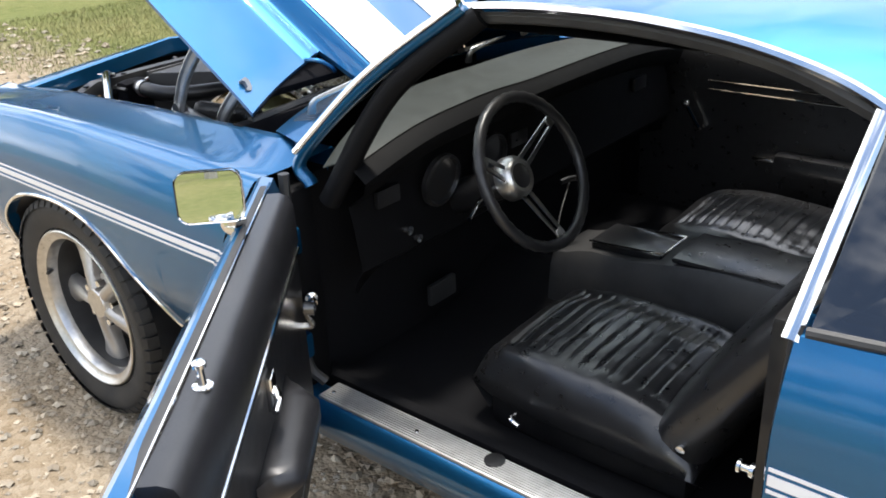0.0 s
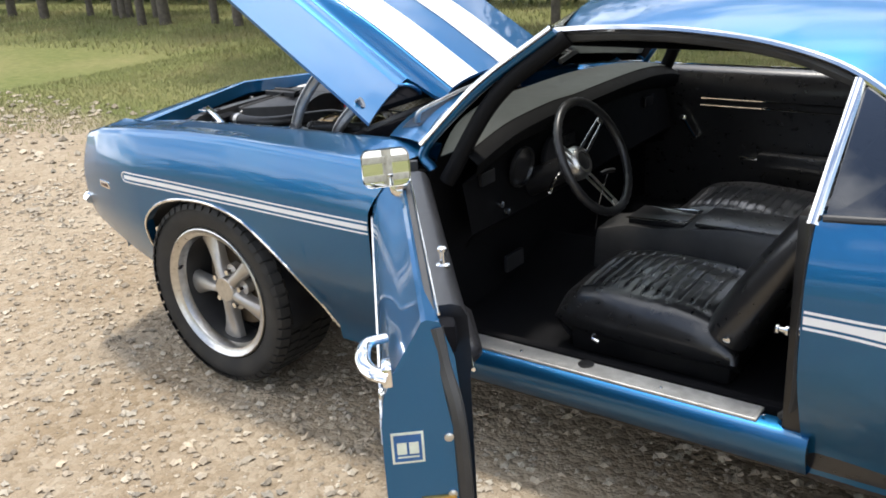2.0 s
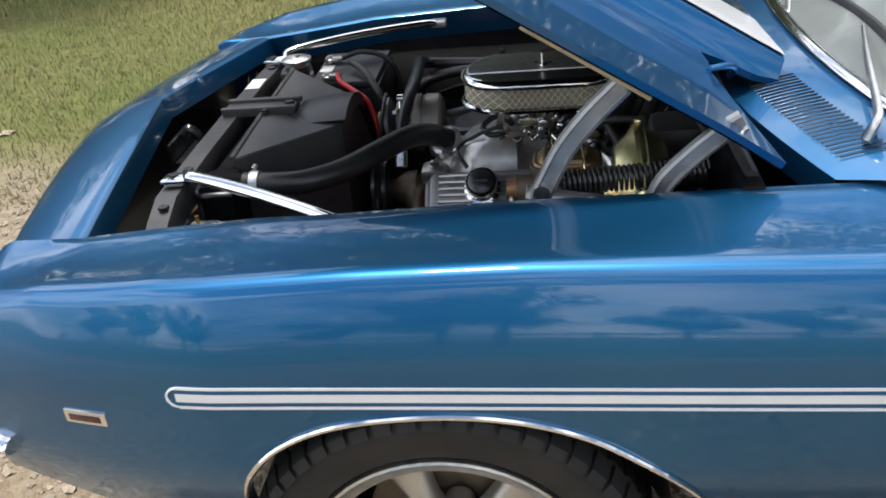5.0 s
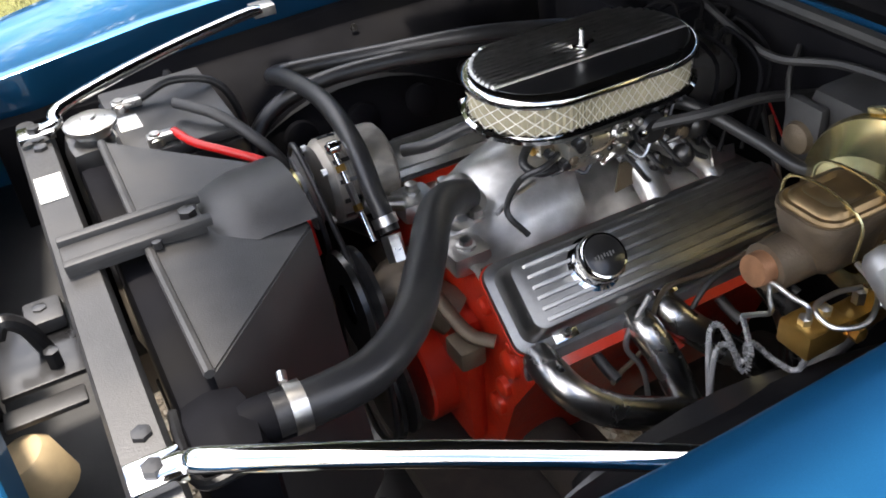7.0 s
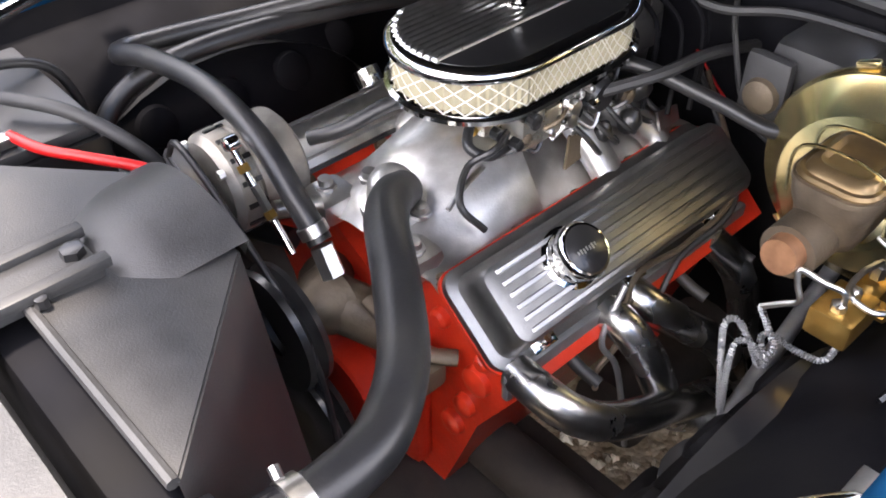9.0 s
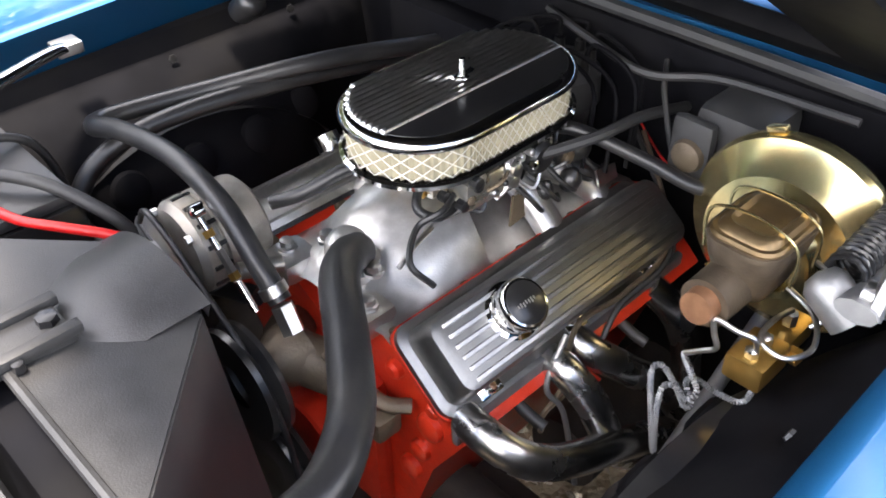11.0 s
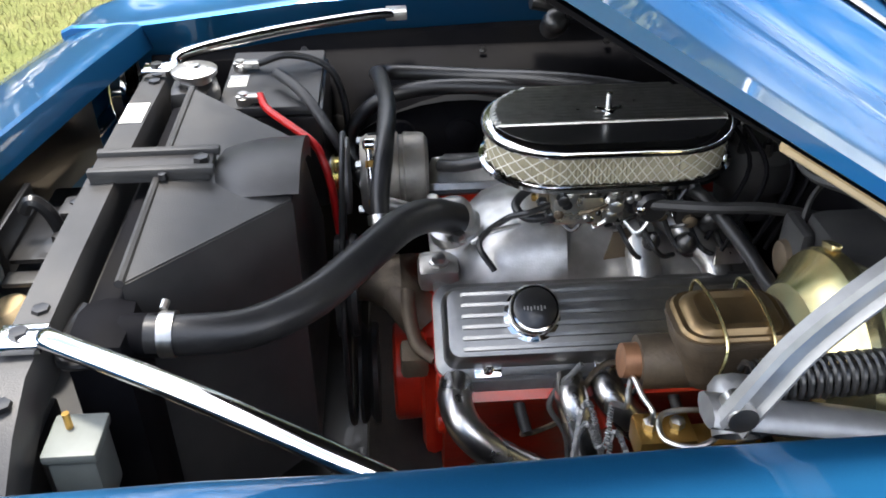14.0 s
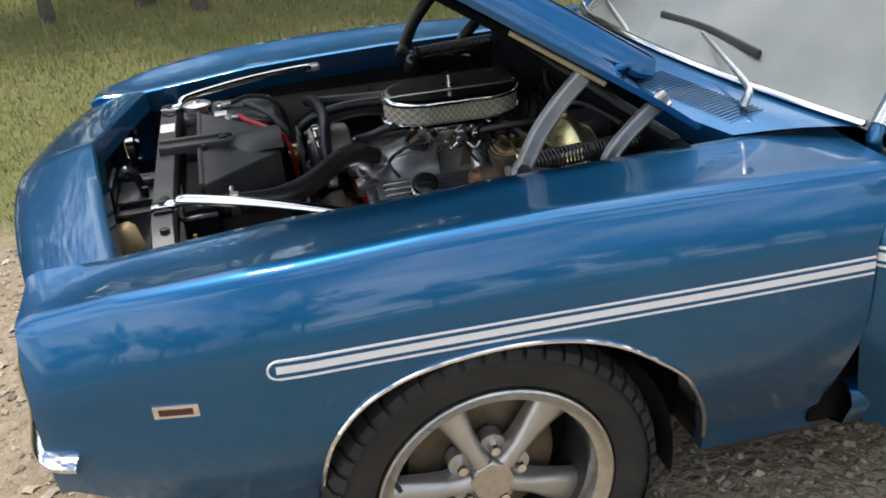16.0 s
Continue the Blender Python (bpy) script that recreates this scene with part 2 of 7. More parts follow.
def ground_material():
    m = bpy.data.materials.new("gravel_and_grass_ground")
    m.use_nodes = True
    n, l = m.node_tree.nodes, m.node_tree.links
    b = n["Principled BSDF"]
    b.inputs["Roughness"].default_value = 0.95
    b.inputs["Specular IOR Level"].default_value = 0.15
    tc = n.new("ShaderNodeTexCoord")

    def noise_tex(scale, detail=6):
        t = n.new("ShaderNodeTexNoise")
        t.inputs["Scale"].default_value, t.inputs["Detail"].default_value = scale, detail
        l.new(tc.outputs["Object"], t.inputs["Vector"])
        return t

    def ramp(src, stops):
        r = n.new("ShaderNodeValToRGB")
        e = r.color_ramp.elements
        while len(e) < len(stops):
            e.new(0.5)
        for k, (p, c) in enumerate(stops):
            e[k].position, e[k].color = p, (*c, 1)
        l.new(src, r.inputs["Fac"])
        return r.outputs["Color"]

    v = n.new("ShaderNodeTexVoronoi")
    v.inputs["Scale"].default_value = 38
    l.new(tc.outputs["Object"], v.inputs["Vector"])
    v2 = n.new("ShaderNodeTexVoronoi")
    v2.inputs["Scale"].default_value = 95
    l.new(tc.outputs["Object"], v2.inputs["Vector"])
    grains = ramp(v.outputs["Color"], [(0.0, (0.17, 0.13, 0.085)), (0.45, (0.27, 0.215, 0.15)), (1.0, (0.40, 0.345, 0.265))])
    soil = ramp(noise_tex(1.1).outputs["Fac"], [(0.35, (0.245, 0.18, 0.11)), (0.65, (0.36, 0.30, 0.22))])
    gm = n.new("ShaderNodeMixRGB")
    gm.inputs[0].default_value = 0.5
    l.new(grains, gm.inputs[1])
    l.new(soil, gm.inputs[2])
    green = ramp(noise_tex(9).outputs["Fac"], [(0.3, (0.10, 0.115, 0.038)), (0.55, (0.17, 0.175, 0.062)), (0.75, (0.27, 0.235, 0.11))])
    patch = ramp(noise_tex(0.55).outputs["Fac"], [(0.35, (0.115, 0.14, 0.042)), (0.7, (0.25, 0.22, 0.10))])
    gg = n.new("ShaderNodeMixRGB")
    gg.inputs[0].default_value = 0.5
    l.new(green, gg.inputs[1])
    l.new(patch, gg.inputs[2])
    # grass begins along a ragged line on the far side of the car
    sep = n.new("ShaderNodeSeparateXYZ")
    l.new(tc.outputs["Object"], sep.inputs[0])
    edge = n.new("ShaderNodeMath")
    edge.operation = 'MULTIPLY_ADD'
    edge.inputs[1].default_value = 1.3
    l.new(noise_tex(1.4).outputs["Fac"], edge.inputs[0])
    l.new(sep.outputs["Y"], edge.inputs[2])
    mr = n.new("ShaderNodeMapRange")
    mr.inputs["From Min"].default_value, mr.inputs["From Max"].default_value = 2.05, 2.65
    l.new(edge.outputs[0], mr.inputs["Value"])
    far = n.new("ShaderNodeMapRange")
    far.inputs["From Min"].default_value, far.inputs["From Max"].default_value = -4.6, -5.4
    l.new(edge.outputs[0], far.inputs["Value"])
    both = n.new("ShaderNodeMath")
    both.operation = 'MAXIMUM'
    l.new(mr.outputs["Result"], both.inputs[0])
    l.new(far.outputs["Result"], both.inputs[1])
    mx = n.new("ShaderNodeMixRGB")
    l.new(both.outputs[0], mx.inputs[0])
    l.new(gm.outputs[0], mx.inputs[1])
    l.new(gg.outputs[0], mx.inputs[2])
    l.new(mx.outputs[0], b.inputs["Base Color"])
    hh = n.new("ShaderNodeMath")
    hh.operation = 'MULTIPLY_ADD'
    hh.inputs[1].default_value = 0.5
    l.new(v2.outputs["Distance"], hh.inputs[0])
    l.new(v.outputs["Distance"], hh.inputs[2])
    bp = n.new("ShaderNodeBump")
    bp.inputs["Strength"].default_value, bp.inputs["Distance"].default_value = 0.8, 0.012
    bp.invert = True
    l.new(hh.outputs[0], bp.inputs["Height"])
    l.new(bp.outputs["Normal"], b.inputs["Normal"])
    return m


GROUND = ground_material()


# ---- mesh helpers ----
def part(name, bm, material, parent=None, label="", smooth=True, angle=40):
    me = bpy.data.meshes.new(name)
    bmesh.ops.recalc_face_normals(bm, faces=bm.faces)
    if smooth:
        lim = radians(angle)
        for fc in bm.faces:
            fc.smooth = True
        for e in bm.edges:
            e.smooth = len(e.link_faces) == 2 and e.calc_face_angle(0) < lim
    bm.to_mesh(me)
    bm.free()
    me.materials.append(material)
    ob = new(name, me)
    if parent:
        ob.parent = parent
    if label:
        ob["label"] = label
    return ob


def lerp_table(table, x):
    """Smooth interpolation in a short table of (x, value)."""
    if x <= table[0][0]:
        return table[0][1]
    for (a, va), (b, vb) in zip(table, table[1:]):
        if x <= b:
            s = (x - a) / (b - a)
            return va + (vb - va) * s
    return table[-1][1]


def smooth(s):
    s = min(1, max(0, s))
    return s * s * (3 - 2 * s)


def grid(bm, rows, close_u=False, close_v=False):
    vs = [[bm.verts.new(p) for p in r] for r in rows]
    nu, nv = len(vs), len(vs[0])
    for i in range(nu if close_u else nu - 1):
        for j in range(nv if close_v else nv - 1):
            q = [vs[i][j], vs[(i + 1) % nu][j], vs[(i + 1) % nu][(j + 1) % nv], vs[i][(j + 1) % nv]]
            try:
                bm.faces.new(q)
            except ValueError:
                pass
    return vs


def surface(rows, **k):
    bm = bmesh.new()
    grid(bm, rows, **k)
    bmesh.ops.remove_doubles(bm, verts=bm.verts, dist=1e-5)
    return bm


def add_box(bm, x0, x1, y0, y1, z0, z1, bevel=0.0, m=None, segs=2):
    g = bmesh.ops.create_cube(bm, size=1)
    vs = g["verts"]
    bmesh.ops.scale(bm, vec=(abs(x1 - x0), abs(y1 - y0), abs(z1 - z0)), verts=vs)
    bmesh.ops.translate(bm, vec=((x0 + x1) / 2, (y0 + y1) / 2, (z0 + z1) / 2), verts=vs)
    if bevel:
        es = list({e for v in vs for e in v.link_edges})
        r = bmesh.ops.bevel(bm, geom=es, offset=bevel, segments=segs, affect='EDGES', profile=0.6)
        vs = list({v for fc in r["faces"] for v in fc.verts} | {v for v in vs if v.is_valid})
    if m is not None:
        bmesh.ops.transform(bm, matrix=m, verts=vs)
    return vs


def box(x0, x1, y0, y1, z0, z1, bevel=0.004, m=None):
    bm = bmesh.new()
    add_box(bm, x0, x1, y0, y1, z0, z1, bevel, m)
    return bm


def frame_along(d):
    d = Vector(d).normalized()
    up = Vector((0, 0, 1)) if abs(d.z) < 0.9 else Vector((1, 0, 0))
    a = d.cross(up).normalized()
    return a, a.cross(d).normalized()


def add_cyl(bm, p0, p1, r0, r1=None, n=20, cap=True):
    p0, p1 = Vector(p0), Vector(p1)
    r1 = r0 if r1 is None else r1
    a, b = frame_along(p1 - p0)
    rows = [[p + (a * math.cos(q) + b * math.sin(q)) * r for q in [2 * math.pi * k / n for k in range(n)]] for p, r in ((p0, r0), (p1, r1))]
    vs = grid(bm, rows, close_v=True)
    if cap:
        bm.faces.new(vs[0][::-1])
        bm.faces.new(vs[1])


def cyl(p0, p1, r0, r1=None, n=20):
    bm = bmesh.new()
    add_cyl(bm, p0, p1, r0, r1, n)
    return bm


def add_lathe(bm, centre, axis, profile, n=32, close=False):
    """profile: (distance along axis, radius)."""
    c, ax = Vector(centre), Vector(axis).normalized()
    a, b = frame_along(ax)
    rows = [[c + ax * h + (a * math.cos(2 * math.pi * k / n) + b * math.sin(2 * math.pi * k / n)) * max(r, 1e-4) for k in range(n)] for h, r in profile]
    grid(bm, rows, close_v=True, close_u=close)


def lathe(centre, axis, profile, n=32, close=False):
    bm = bmesh.new()
    add_lathe(bm, centre, axis, profile, n, close)
    bmesh.ops.remove_doubles(bm, verts=bm.verts, dist=2e-4)
    return bm


def spline(pts, steps=8):
    p = [Vector(q) for q in pts]
    p = [p[0] * 2 - p[1]] + p + [p[-1] * 2 - p[-2]]
    out = []
    for i in range(1, len(p) - 2):
        for s in range(steps):
            t = s / steps
            a, b, c, d = p[i - 1], p[i], p[i + 1], p[i + 2]
            out.append(0.5 * ((2 * b) + (c - a) * t + (2 * a - 5 * b + 4 * c - d) * t * t + (3 * b - a - 3 * c + d) * t ** 3))
    out.append(p[-2])
    return out


def add_tube(bm, pts, r, n=12, steps=8, flat=1.0, cap=True):
    """A round (or flattened) tube along a smooth path; r may be a function of 0..1."""
    path = spline(pts, steps) if steps else [Vector(q) for q in pts]
    t0 = (path[1] - path[0]).normalized()
    a, b = frame_along(t0)
    rows = []
    for i, p in enumerate(path):
        t = (path[min(i + 1, len(path) - 1)] - path[max(i - 1, 0)]).normalized()
        a = (a - t * a.dot(t)).normalized()
        b = t.cross(a)
        rr = r(i / (len(path) - 1)) if callable(r) else r
        rows.append([p + a * math.cos(2 * math.pi * k / n) * rr + b * math.sin(2 * math.pi * k / n) * rr * flat for k in range(n)])
    vs = grid(bm, rows, close_v=True)
    if cap:
        bm.faces.new(vs[0][::-1])
        bm.faces.new(vs[-1])


def tube(pts, r, n=12, steps=8, flat=1.0):
    bm = bmesh.new()
    add_tube(bm, pts, r, n, steps, flat)
    return bm


def prism(outline, depth, m):
    """A flat outline (u, v) pushed out by depth along w, then placed by m."""
    bm = bmesh.new()
    a = [bm.verts.new((u, v, 0)) for u, v in outline]
    b = [bm.verts.new((u, v, depth)) for u, v in outline]
    bm.faces.new(a[::-1])
    bm.faces.new(b)
    k = len(a)
    for i in range(k):
        bm.faces.new((a[i], a[(i + 1) % k], b[(i + 1) % k], b[i]))
    bmesh.ops.transform(bm, matrix=m, verts=bm.verts)
    return bm


# ---- ground ----
def bump_ground(x, y):
    return 0.02 * noise.noise((x * 0.7, y * 0.7, 3.1)) - 0.004


bm = bmesh.new()
xs = [-400, -120, -40, -20, -14] + [-10 + 0.25 * k for k in range(65)] + [8, 14, 30, 90, 300]
ys = [-400, -120, -40, -20, -10] + [-6 + 0.25 * k for k in range(65)] + [12, 16, 24, 40, 120, 400]
grid(bm, [[(x, y, bump_ground(x, y) if abs(x) < 11 and abs(y) < 11 else 0) for y in ys] for x in xs])
ground = tagged(part("ground", bm, GROUND), "tan limestone gravel drive with grass beyond", "ground", kind="structure")

# ---- the car: shape tables (x runs from the front axle to the rear) ----
CREST = [(-0.78, 0.790), (-0.6, 0.838), (-0.4, 0.862), (-0.1, 0.876), (0.15, 0.879), (0.5, 0.868), (0.8, 0.858), (1.6, 0.858), (1.95, 0.868), (2.3, 0.905), (2.8, 0.93), (3.3, 0.915), (3.65, 0.87)]
INNER = [(-0.62, 0.815), (-0.3, 0.846), (0.1, 0.861), (0.65, 0.868), (0.9, 0.868)]
FLOOR_Z = 0.235
FRONT_ARCH = [(-0.325, 0.30), (-0.316, 0.42), (-0.308, 0.482), (-0.284, 0.552), (-0.228, 0.610), (-0.135, 0.650), (0.0, 0.666), (0.12, 0.657), (0.22, 0.626), (0.30, 0.577), (0.365, 0.52), (0.415, 0.44), (0.448, 0.37), (0.475, 0.28)]
REAR_AXLE = 2.68


def half_width(x, z):
    c = lerp_table(CREST, x)
    t = max(0.0, c - z)
    w = 0.836 + 0.052 * math.sin(min(1, t / 0.17) * math.pi / 2)
    if z < 0.58:
        w -= 0.092 * smooth((0.58 - z) / 0.30) + 0.03 * smooth((0.40 - z) / 0.17)
    if x < -0.30:
        w -= 0.08 * ((-0.30 - x) / 0.43) ** 1.6
    if 1.95 < x < 3.2:
        w += 0.012 * math.sin((x - 1.95) / 1.25 * math.pi)
    if x > 3.2:
        w -= 0.08 * ((x - 3.2) / 0.45) ** 2
    return w


def lower_edge(x):
    if -0.325 <= x <= 0.475:
        return lerp_table(FRONT_ARCH, x)
    if x < -0.325:
        return 0.30 + 0.16 * ((-0.325 - x) / 0.38)
    if REAR_AXLE - 0.43 <= x <= REAR_AXLE + 0.43:
        return 0.26 + 0.40 * max(0.0, 1 - ((x - REAR_AXLE) / 0.43) ** 2) ** 0.6
    return FLOOR_Z


def side_column(x, sign, bottom, k=16, top=None, out=0.0):
    c = lerp_table(CREST, x) if top is None else top
    rows = []
    for i in range(k + 1):
        s = i / k
        z = c + (bottom - c) * (s ** 1.35)
        rows.append((x, sign * (half_width(x, z) + out), z))
    return rows


def strip(x0, x1, zc, hh, sign, out=0.0016, n=40, back=0.004):
    """A painted band that follows the car's side; zc and hh may be functions of x."""
    bm = bmesh.new()
    rows = []
    for i in range(n + 1):
        x = x0 + (x1 - x0) * i / n
        c, h = (zc(x) if callable(zc) else zc), (hh(x) if callable(hh) else hh)
        col = [(x, sign * (half_width(x, c + h) - back), c + h)]
        for s in (1, 0.33, -0.33, -1):
            col.append((x, sign * (half_width(x, c + h * s) + out), c + h * s))
        col.append((x, sign * (half_width(x, c - h) - back), c - h))
        rows.append(col)
    vs = grid(bm, rows)
    bm.faces.new(vs[0])
    bm.faces.new(vs[-1][::-1])
    return bm


car = new("car")
tagged(car, "blue two-door muscle car with white stripes, hood and driver door open", "car")


# ---- front fenders ----
def fender(sign):
    xs = sorted({round(-0.74 + 0.02 * k, 4) for k in range(78)} | {x for x, _ in FRONT_ARCH} | {-0.326, 0.476})
    rows = []
    for x in xs:
        zi, c = lerp_table(INNER, x), lerp_table(CREST, x)
        yi = 0.585 + 0.02 * smooth((x + 0.6) / 0.5)
        yc = half_width(x, c)
        col = [(x, sign * (yi + 0.012), zi - 0.078), (x, sign * yi, zi - 0.004), (x, sign * (yi + 0.006), zi)]
        for k in range(1, 8):
            s = k / 8
            col.append((x, sign * (yi + (yc - yi) * s), zi + (c - zi) * s ** 1.6 - 0.006 * math.sin(s * math.pi)))
        b = lower_edge(x)
        col += [(x, sign * half_width(x, c - d), c - d) for d in (0, 0.012, 0.026, 0.044, 0.066, 0.090)]
        col += side_column(x, sign, b, 14, c - 0.115)
        col.append((x, sign * (half_width(x, b) - 0.03), b + 0.002))
        # rounded crest
        for _ in range(1):
            col = [tuple((a + 2 * b + c3) / 4 for a, b, c3 in zip(col[i - 1], col[i], col[i + 1])) if 6 <= i <= 14 else col[i] for i in range(len(col))]
        if x > 0.6:
            col = [(px - (x - 0.6) / 0.2 * 0.062 * smooth((0.855 - pz) / 0.14), py, pz) for px, py, pz in col]
        rows.append(col)
    # nose end closed inwards
    x = xs[0]
    first = rows[0]
    rows.insert(0, [(x - 0.022, sign * (0.60 + (abs(p[1]) - 0.60) * 0.93), p[2] - 0.010) for p in first])
    rows.insert(0, [(x - 0.026, sign * (0.60 + (abs(p[1]) - 0.60) * 0.3), p[2] * 0.9 + 0.05) for p in first])
    return part("front_fender", surface(rows), PAINT, car, "glossy metallic blue front fender")


for sgn in (-1, 1):
    fend = fender(sgn)
    # bright lip round the wheel opening
    pts = [(x, sgn * (half_width(x, z) + 0.002), z) for x, z in FRONT_ARCH]
    part("wheel_arch_trim", tube(pts, 0.0048, 8, 5), CHROME, fend, "thin bright wheel arch moulding")
    # three-line side stripe with a rounded front end
    zs = lambda x: 0.703 - 0.017 * smooth((x + 0.4) / 1.2)
    part("side_stripe", strip(-0.365, 0.735, zs, 0.0065, sgn), WHITE, fend, "white side stripe")
    part("pinstripe", strip(-0.362, 0.735, lambda x: zs(x) + 0.0165, 0.0021, sgn), WHITE, fend)
    part("pinstripe", strip(-0.362, 0.735, lambda x: zs(x) - 0.0165, 0.0021, sgn), WHITE, fend)
    arc = [(-0.362 - 0.0165 * math.sin(a), sgn * (half_width(-0.37, 0.703) + 0.0005), 0.703 + 0.0165 * math.cos(a)) for a in [math.pi * k / 10 for k in range(11)]]
    part("pinstripe", tube(arc, 0.0021, 6, 3), WHITE, fend)
    # side marker lamp
    yb = half_width(-0.531, 0.648)
    mk = Matrix.Translation((-0.531, sgn * (yb - 0.003), 0.648)) @ Matrix.Rotation(sgn * math.atan((half_width(-0.495, 0.648) - half_width(-0.567, 0.648)) / 0.072), 4, 'Z')
    sm = part("side_marker", box(-0.038, 0.038, -0.006, 0.006, -0.0125, 0.0125, 0.003, mk), CHROME, fend, "chrome side marker bezel with dark lens")
    part("lens", box(-0.028, 0.028, -0.0075, 0.0075, -0.006, 0.006, 0.001, mk), MARKER, sm)

# ---- nose, grille, bumper ----
rows = []
for i in range(33):
    s = -1 + i / 16
    y = 0.605 * s
    q = 1 - abs(s)
    xr, zr = -0.604 - 0.086 * q ** 0.9, 0.813 + 0.042 * q
    xf, zf = -0.752 - 0.105 * (1 - abs(s) ** 1.5), 0.793 + 0.012 * q
    rows.append([(xr + 0.012, y, zr - 0.05), (xr, y, zr - 0.004), (xr - 0.006, y, zr)] + [(xr + (xf - xr) * t, y, zr + (zf - zr) * t + 0.008 * math.sin(t * math.pi)) for t in (0.2, 0.4, 0.6, 0.8)]
                + [(xf, y, zf), (xf - 0.012, y, zf - 0.012), (xf - 0.014, y, zf - 0.06)])
part("header_panel", surface(rows), PAINT, car, "glossy blue nose panel ahead of the hood")
rows = [[(-0.748 - 0.085 * (1 - (y / 0.62) ** 2), y, z) for z in (0.76, 0.66, 0.56, 0.48)] for y in [-0.62 + 0.062 * k for k in range(21)]]
part("grille", surface(rows), BLACKP, car, "black front grille")
for sgn in (-1, 1):
    part("headlight", lathe((-0.672, sgn * 0.66, 0.655), (-1, 0, 0), [(0.0, 0.085), (0.02, 0.088), (0.026, 0.08), (0.03, 0.04), (0.032, 0.0)], 24), CHROME, car, "round headlight")
bpts = [(-0.705, -0.806, 0.556), (-0.735, -0.798, 0.560), (-0.760, -0.755, 0.562), (-0.785, -0.62, 0.56), (-0.84, -0.40, 0.56), (-0.875, 0, 0.56)]
bpts += [(x, -y, z) for x, y, z in bpts[-2::-1]]
part("front_bumper", tube(bpts, 0.030, 14, 8, 0.6), CHROME, car, "slim chrome front bumper")
part("lower_valance", surface([[(-0.63 - 0.15 * (1 - (y / 0.76) ** 4) + 0.1 * (0.5 - z), y, z) for z in (0.54, 0.45, 0.36)] for y in [-0.76 + 0.076 * k for k in range(21)]]), PAINT, car)

# ---- hood, raised on its rear hinges ----
HOOD_ANGLE, HOOD_X, HOOD_Z = radians(32.2), 0.530, 0.905
HOOD_M = Matrix.Translation((HOOD_X, 0, HOOD_Z)) @ Matrix.Rotation(HOOD_ANGLE, 4, 'Y')


def hood_width(a):
    return 0.603 - 0.022 * smooth(a / 1.2)


def hood_front(s):
    return 1.16 + 0.075 * (1 - abs(s))


def hood_rear(s):
    return 0.15 * (1 - abs(s) ** 2) - 0.155 * smooth((0.50 - abs(s)) / 0.03)


def hood_height(a, y):
    side = smooth((0.305 - abs(y)) / 0.05)
    run = smooth((1.1 - a) / 0.9)
    crown = 0.014 * (1 - (y / 0.58) ** 2)
    crease = 0.007 * smooth((0.36 - abs(y)) / 0.02)
    return crown + crease + 0.055 * side * run - 0.016 * smooth((a - 1.0) / 0.24) - 0.006 * smooth((0.12 - a) / 0.16) * (1 - side)


def hood_point(s, t, lift=0.0):
    a = hood_rear(s) + (hood_front(s) - hood_rear(s)) * t
    y = s * hood_width(a)
    return (-a, y, hood_height(a, y) + lift)


ss = sorted({round(-1 + 2 * k / 64, 4) for k in range(65)} | {q * v for q in (-1, 1) for v in (0.44, 0.455, 0.47, 0.48, 0.49, 0.505, 0.515, 0.525, 0.535, 0.6, 0.615, 0.63)})
ts = [k / 30 for k in range(31)]
bm = bmesh.new()
top = [[hood_point(s, t) for t in ts] for s in ss]
low = [[(p[0], p[1] * 0.995, p[2] - 0.012) for p in r] for r in top]
ring = [r + l[::-1] for r, l in zip(top, low)]
vs = grid(bm, ring, close_v=True)
bm.faces.new(vs[0])
bm.faces.new(vs[-1][::-1])
hood = part("hood", bm, PAINT, car, "raised blue hood with cowl scoop and white stripes", angle=35)
hood.matrix_basis = HOOD_M
for y0, y1 in ((-0.245, -0.075), (0.075, 0.245)):
    rows = []
    for k in range(9):
        y = y0 + (y1 - y0) * k / 8
        s = y / 0.57
        rows.append([hood_point(s, t, 0.0022) for t in ts])
    part("hood_stripe", surface(rows), WHITE, hood, "broad white hood stripe")
# inner frame of the hood
bm = bmesh.new()
for sgn in (-1, 1):
    add_box(bm, -1.08, -0.06, sgn * 0.45 - 0.07, sgn * 0.45 + 0.07, -0.034, -0.006, 0.008)
add_box(bm, -1.12, -1.02, -0.5, 0.5, -0.034, -0.006, 0.008)
add_box(bm, -0.16, -0.05, -0.5, 0.5, -0.034, -0.006, 0.008)
part("hood_frame", bm, BAYBLACK, hood, "black inner hood frame")
part("hood_underside", surface([[(p[0], p[1] * 0.985, p[2] - 0.016) for p in r] for r in top]), BAYBLACK, hood, "black painted hood underside")
part("hood_seal", tube([(-0.22, -0.576, -0.022), (-0.33, -0.574, -0.021), (-0.44, -0.572, -0.020)], 0.006, 8, 4), BEIGE, hood, "pale rubber hood bumper strip")
part("hood_catch", tube([(-0.10, -0.36, 0.012), (-0.07, -0.345, 0.03), (-0.05, -0.32, 0.022), (-0.045, -0.30, 0.005)], 0.006, 8, 4), PAINT, hood)

# ---- cowl and windshield ----
def screen_base(u):
    return Vector((0.665 + 0.165 * abs(u) ** 2.2, 0.705 * u, 0.935 - 0.05 * u * u))


def screen_top(u):
    return Vector((1.085 + 0.085 * u * u, 0.575 * u, 1.238 - 0.05 * u * u))


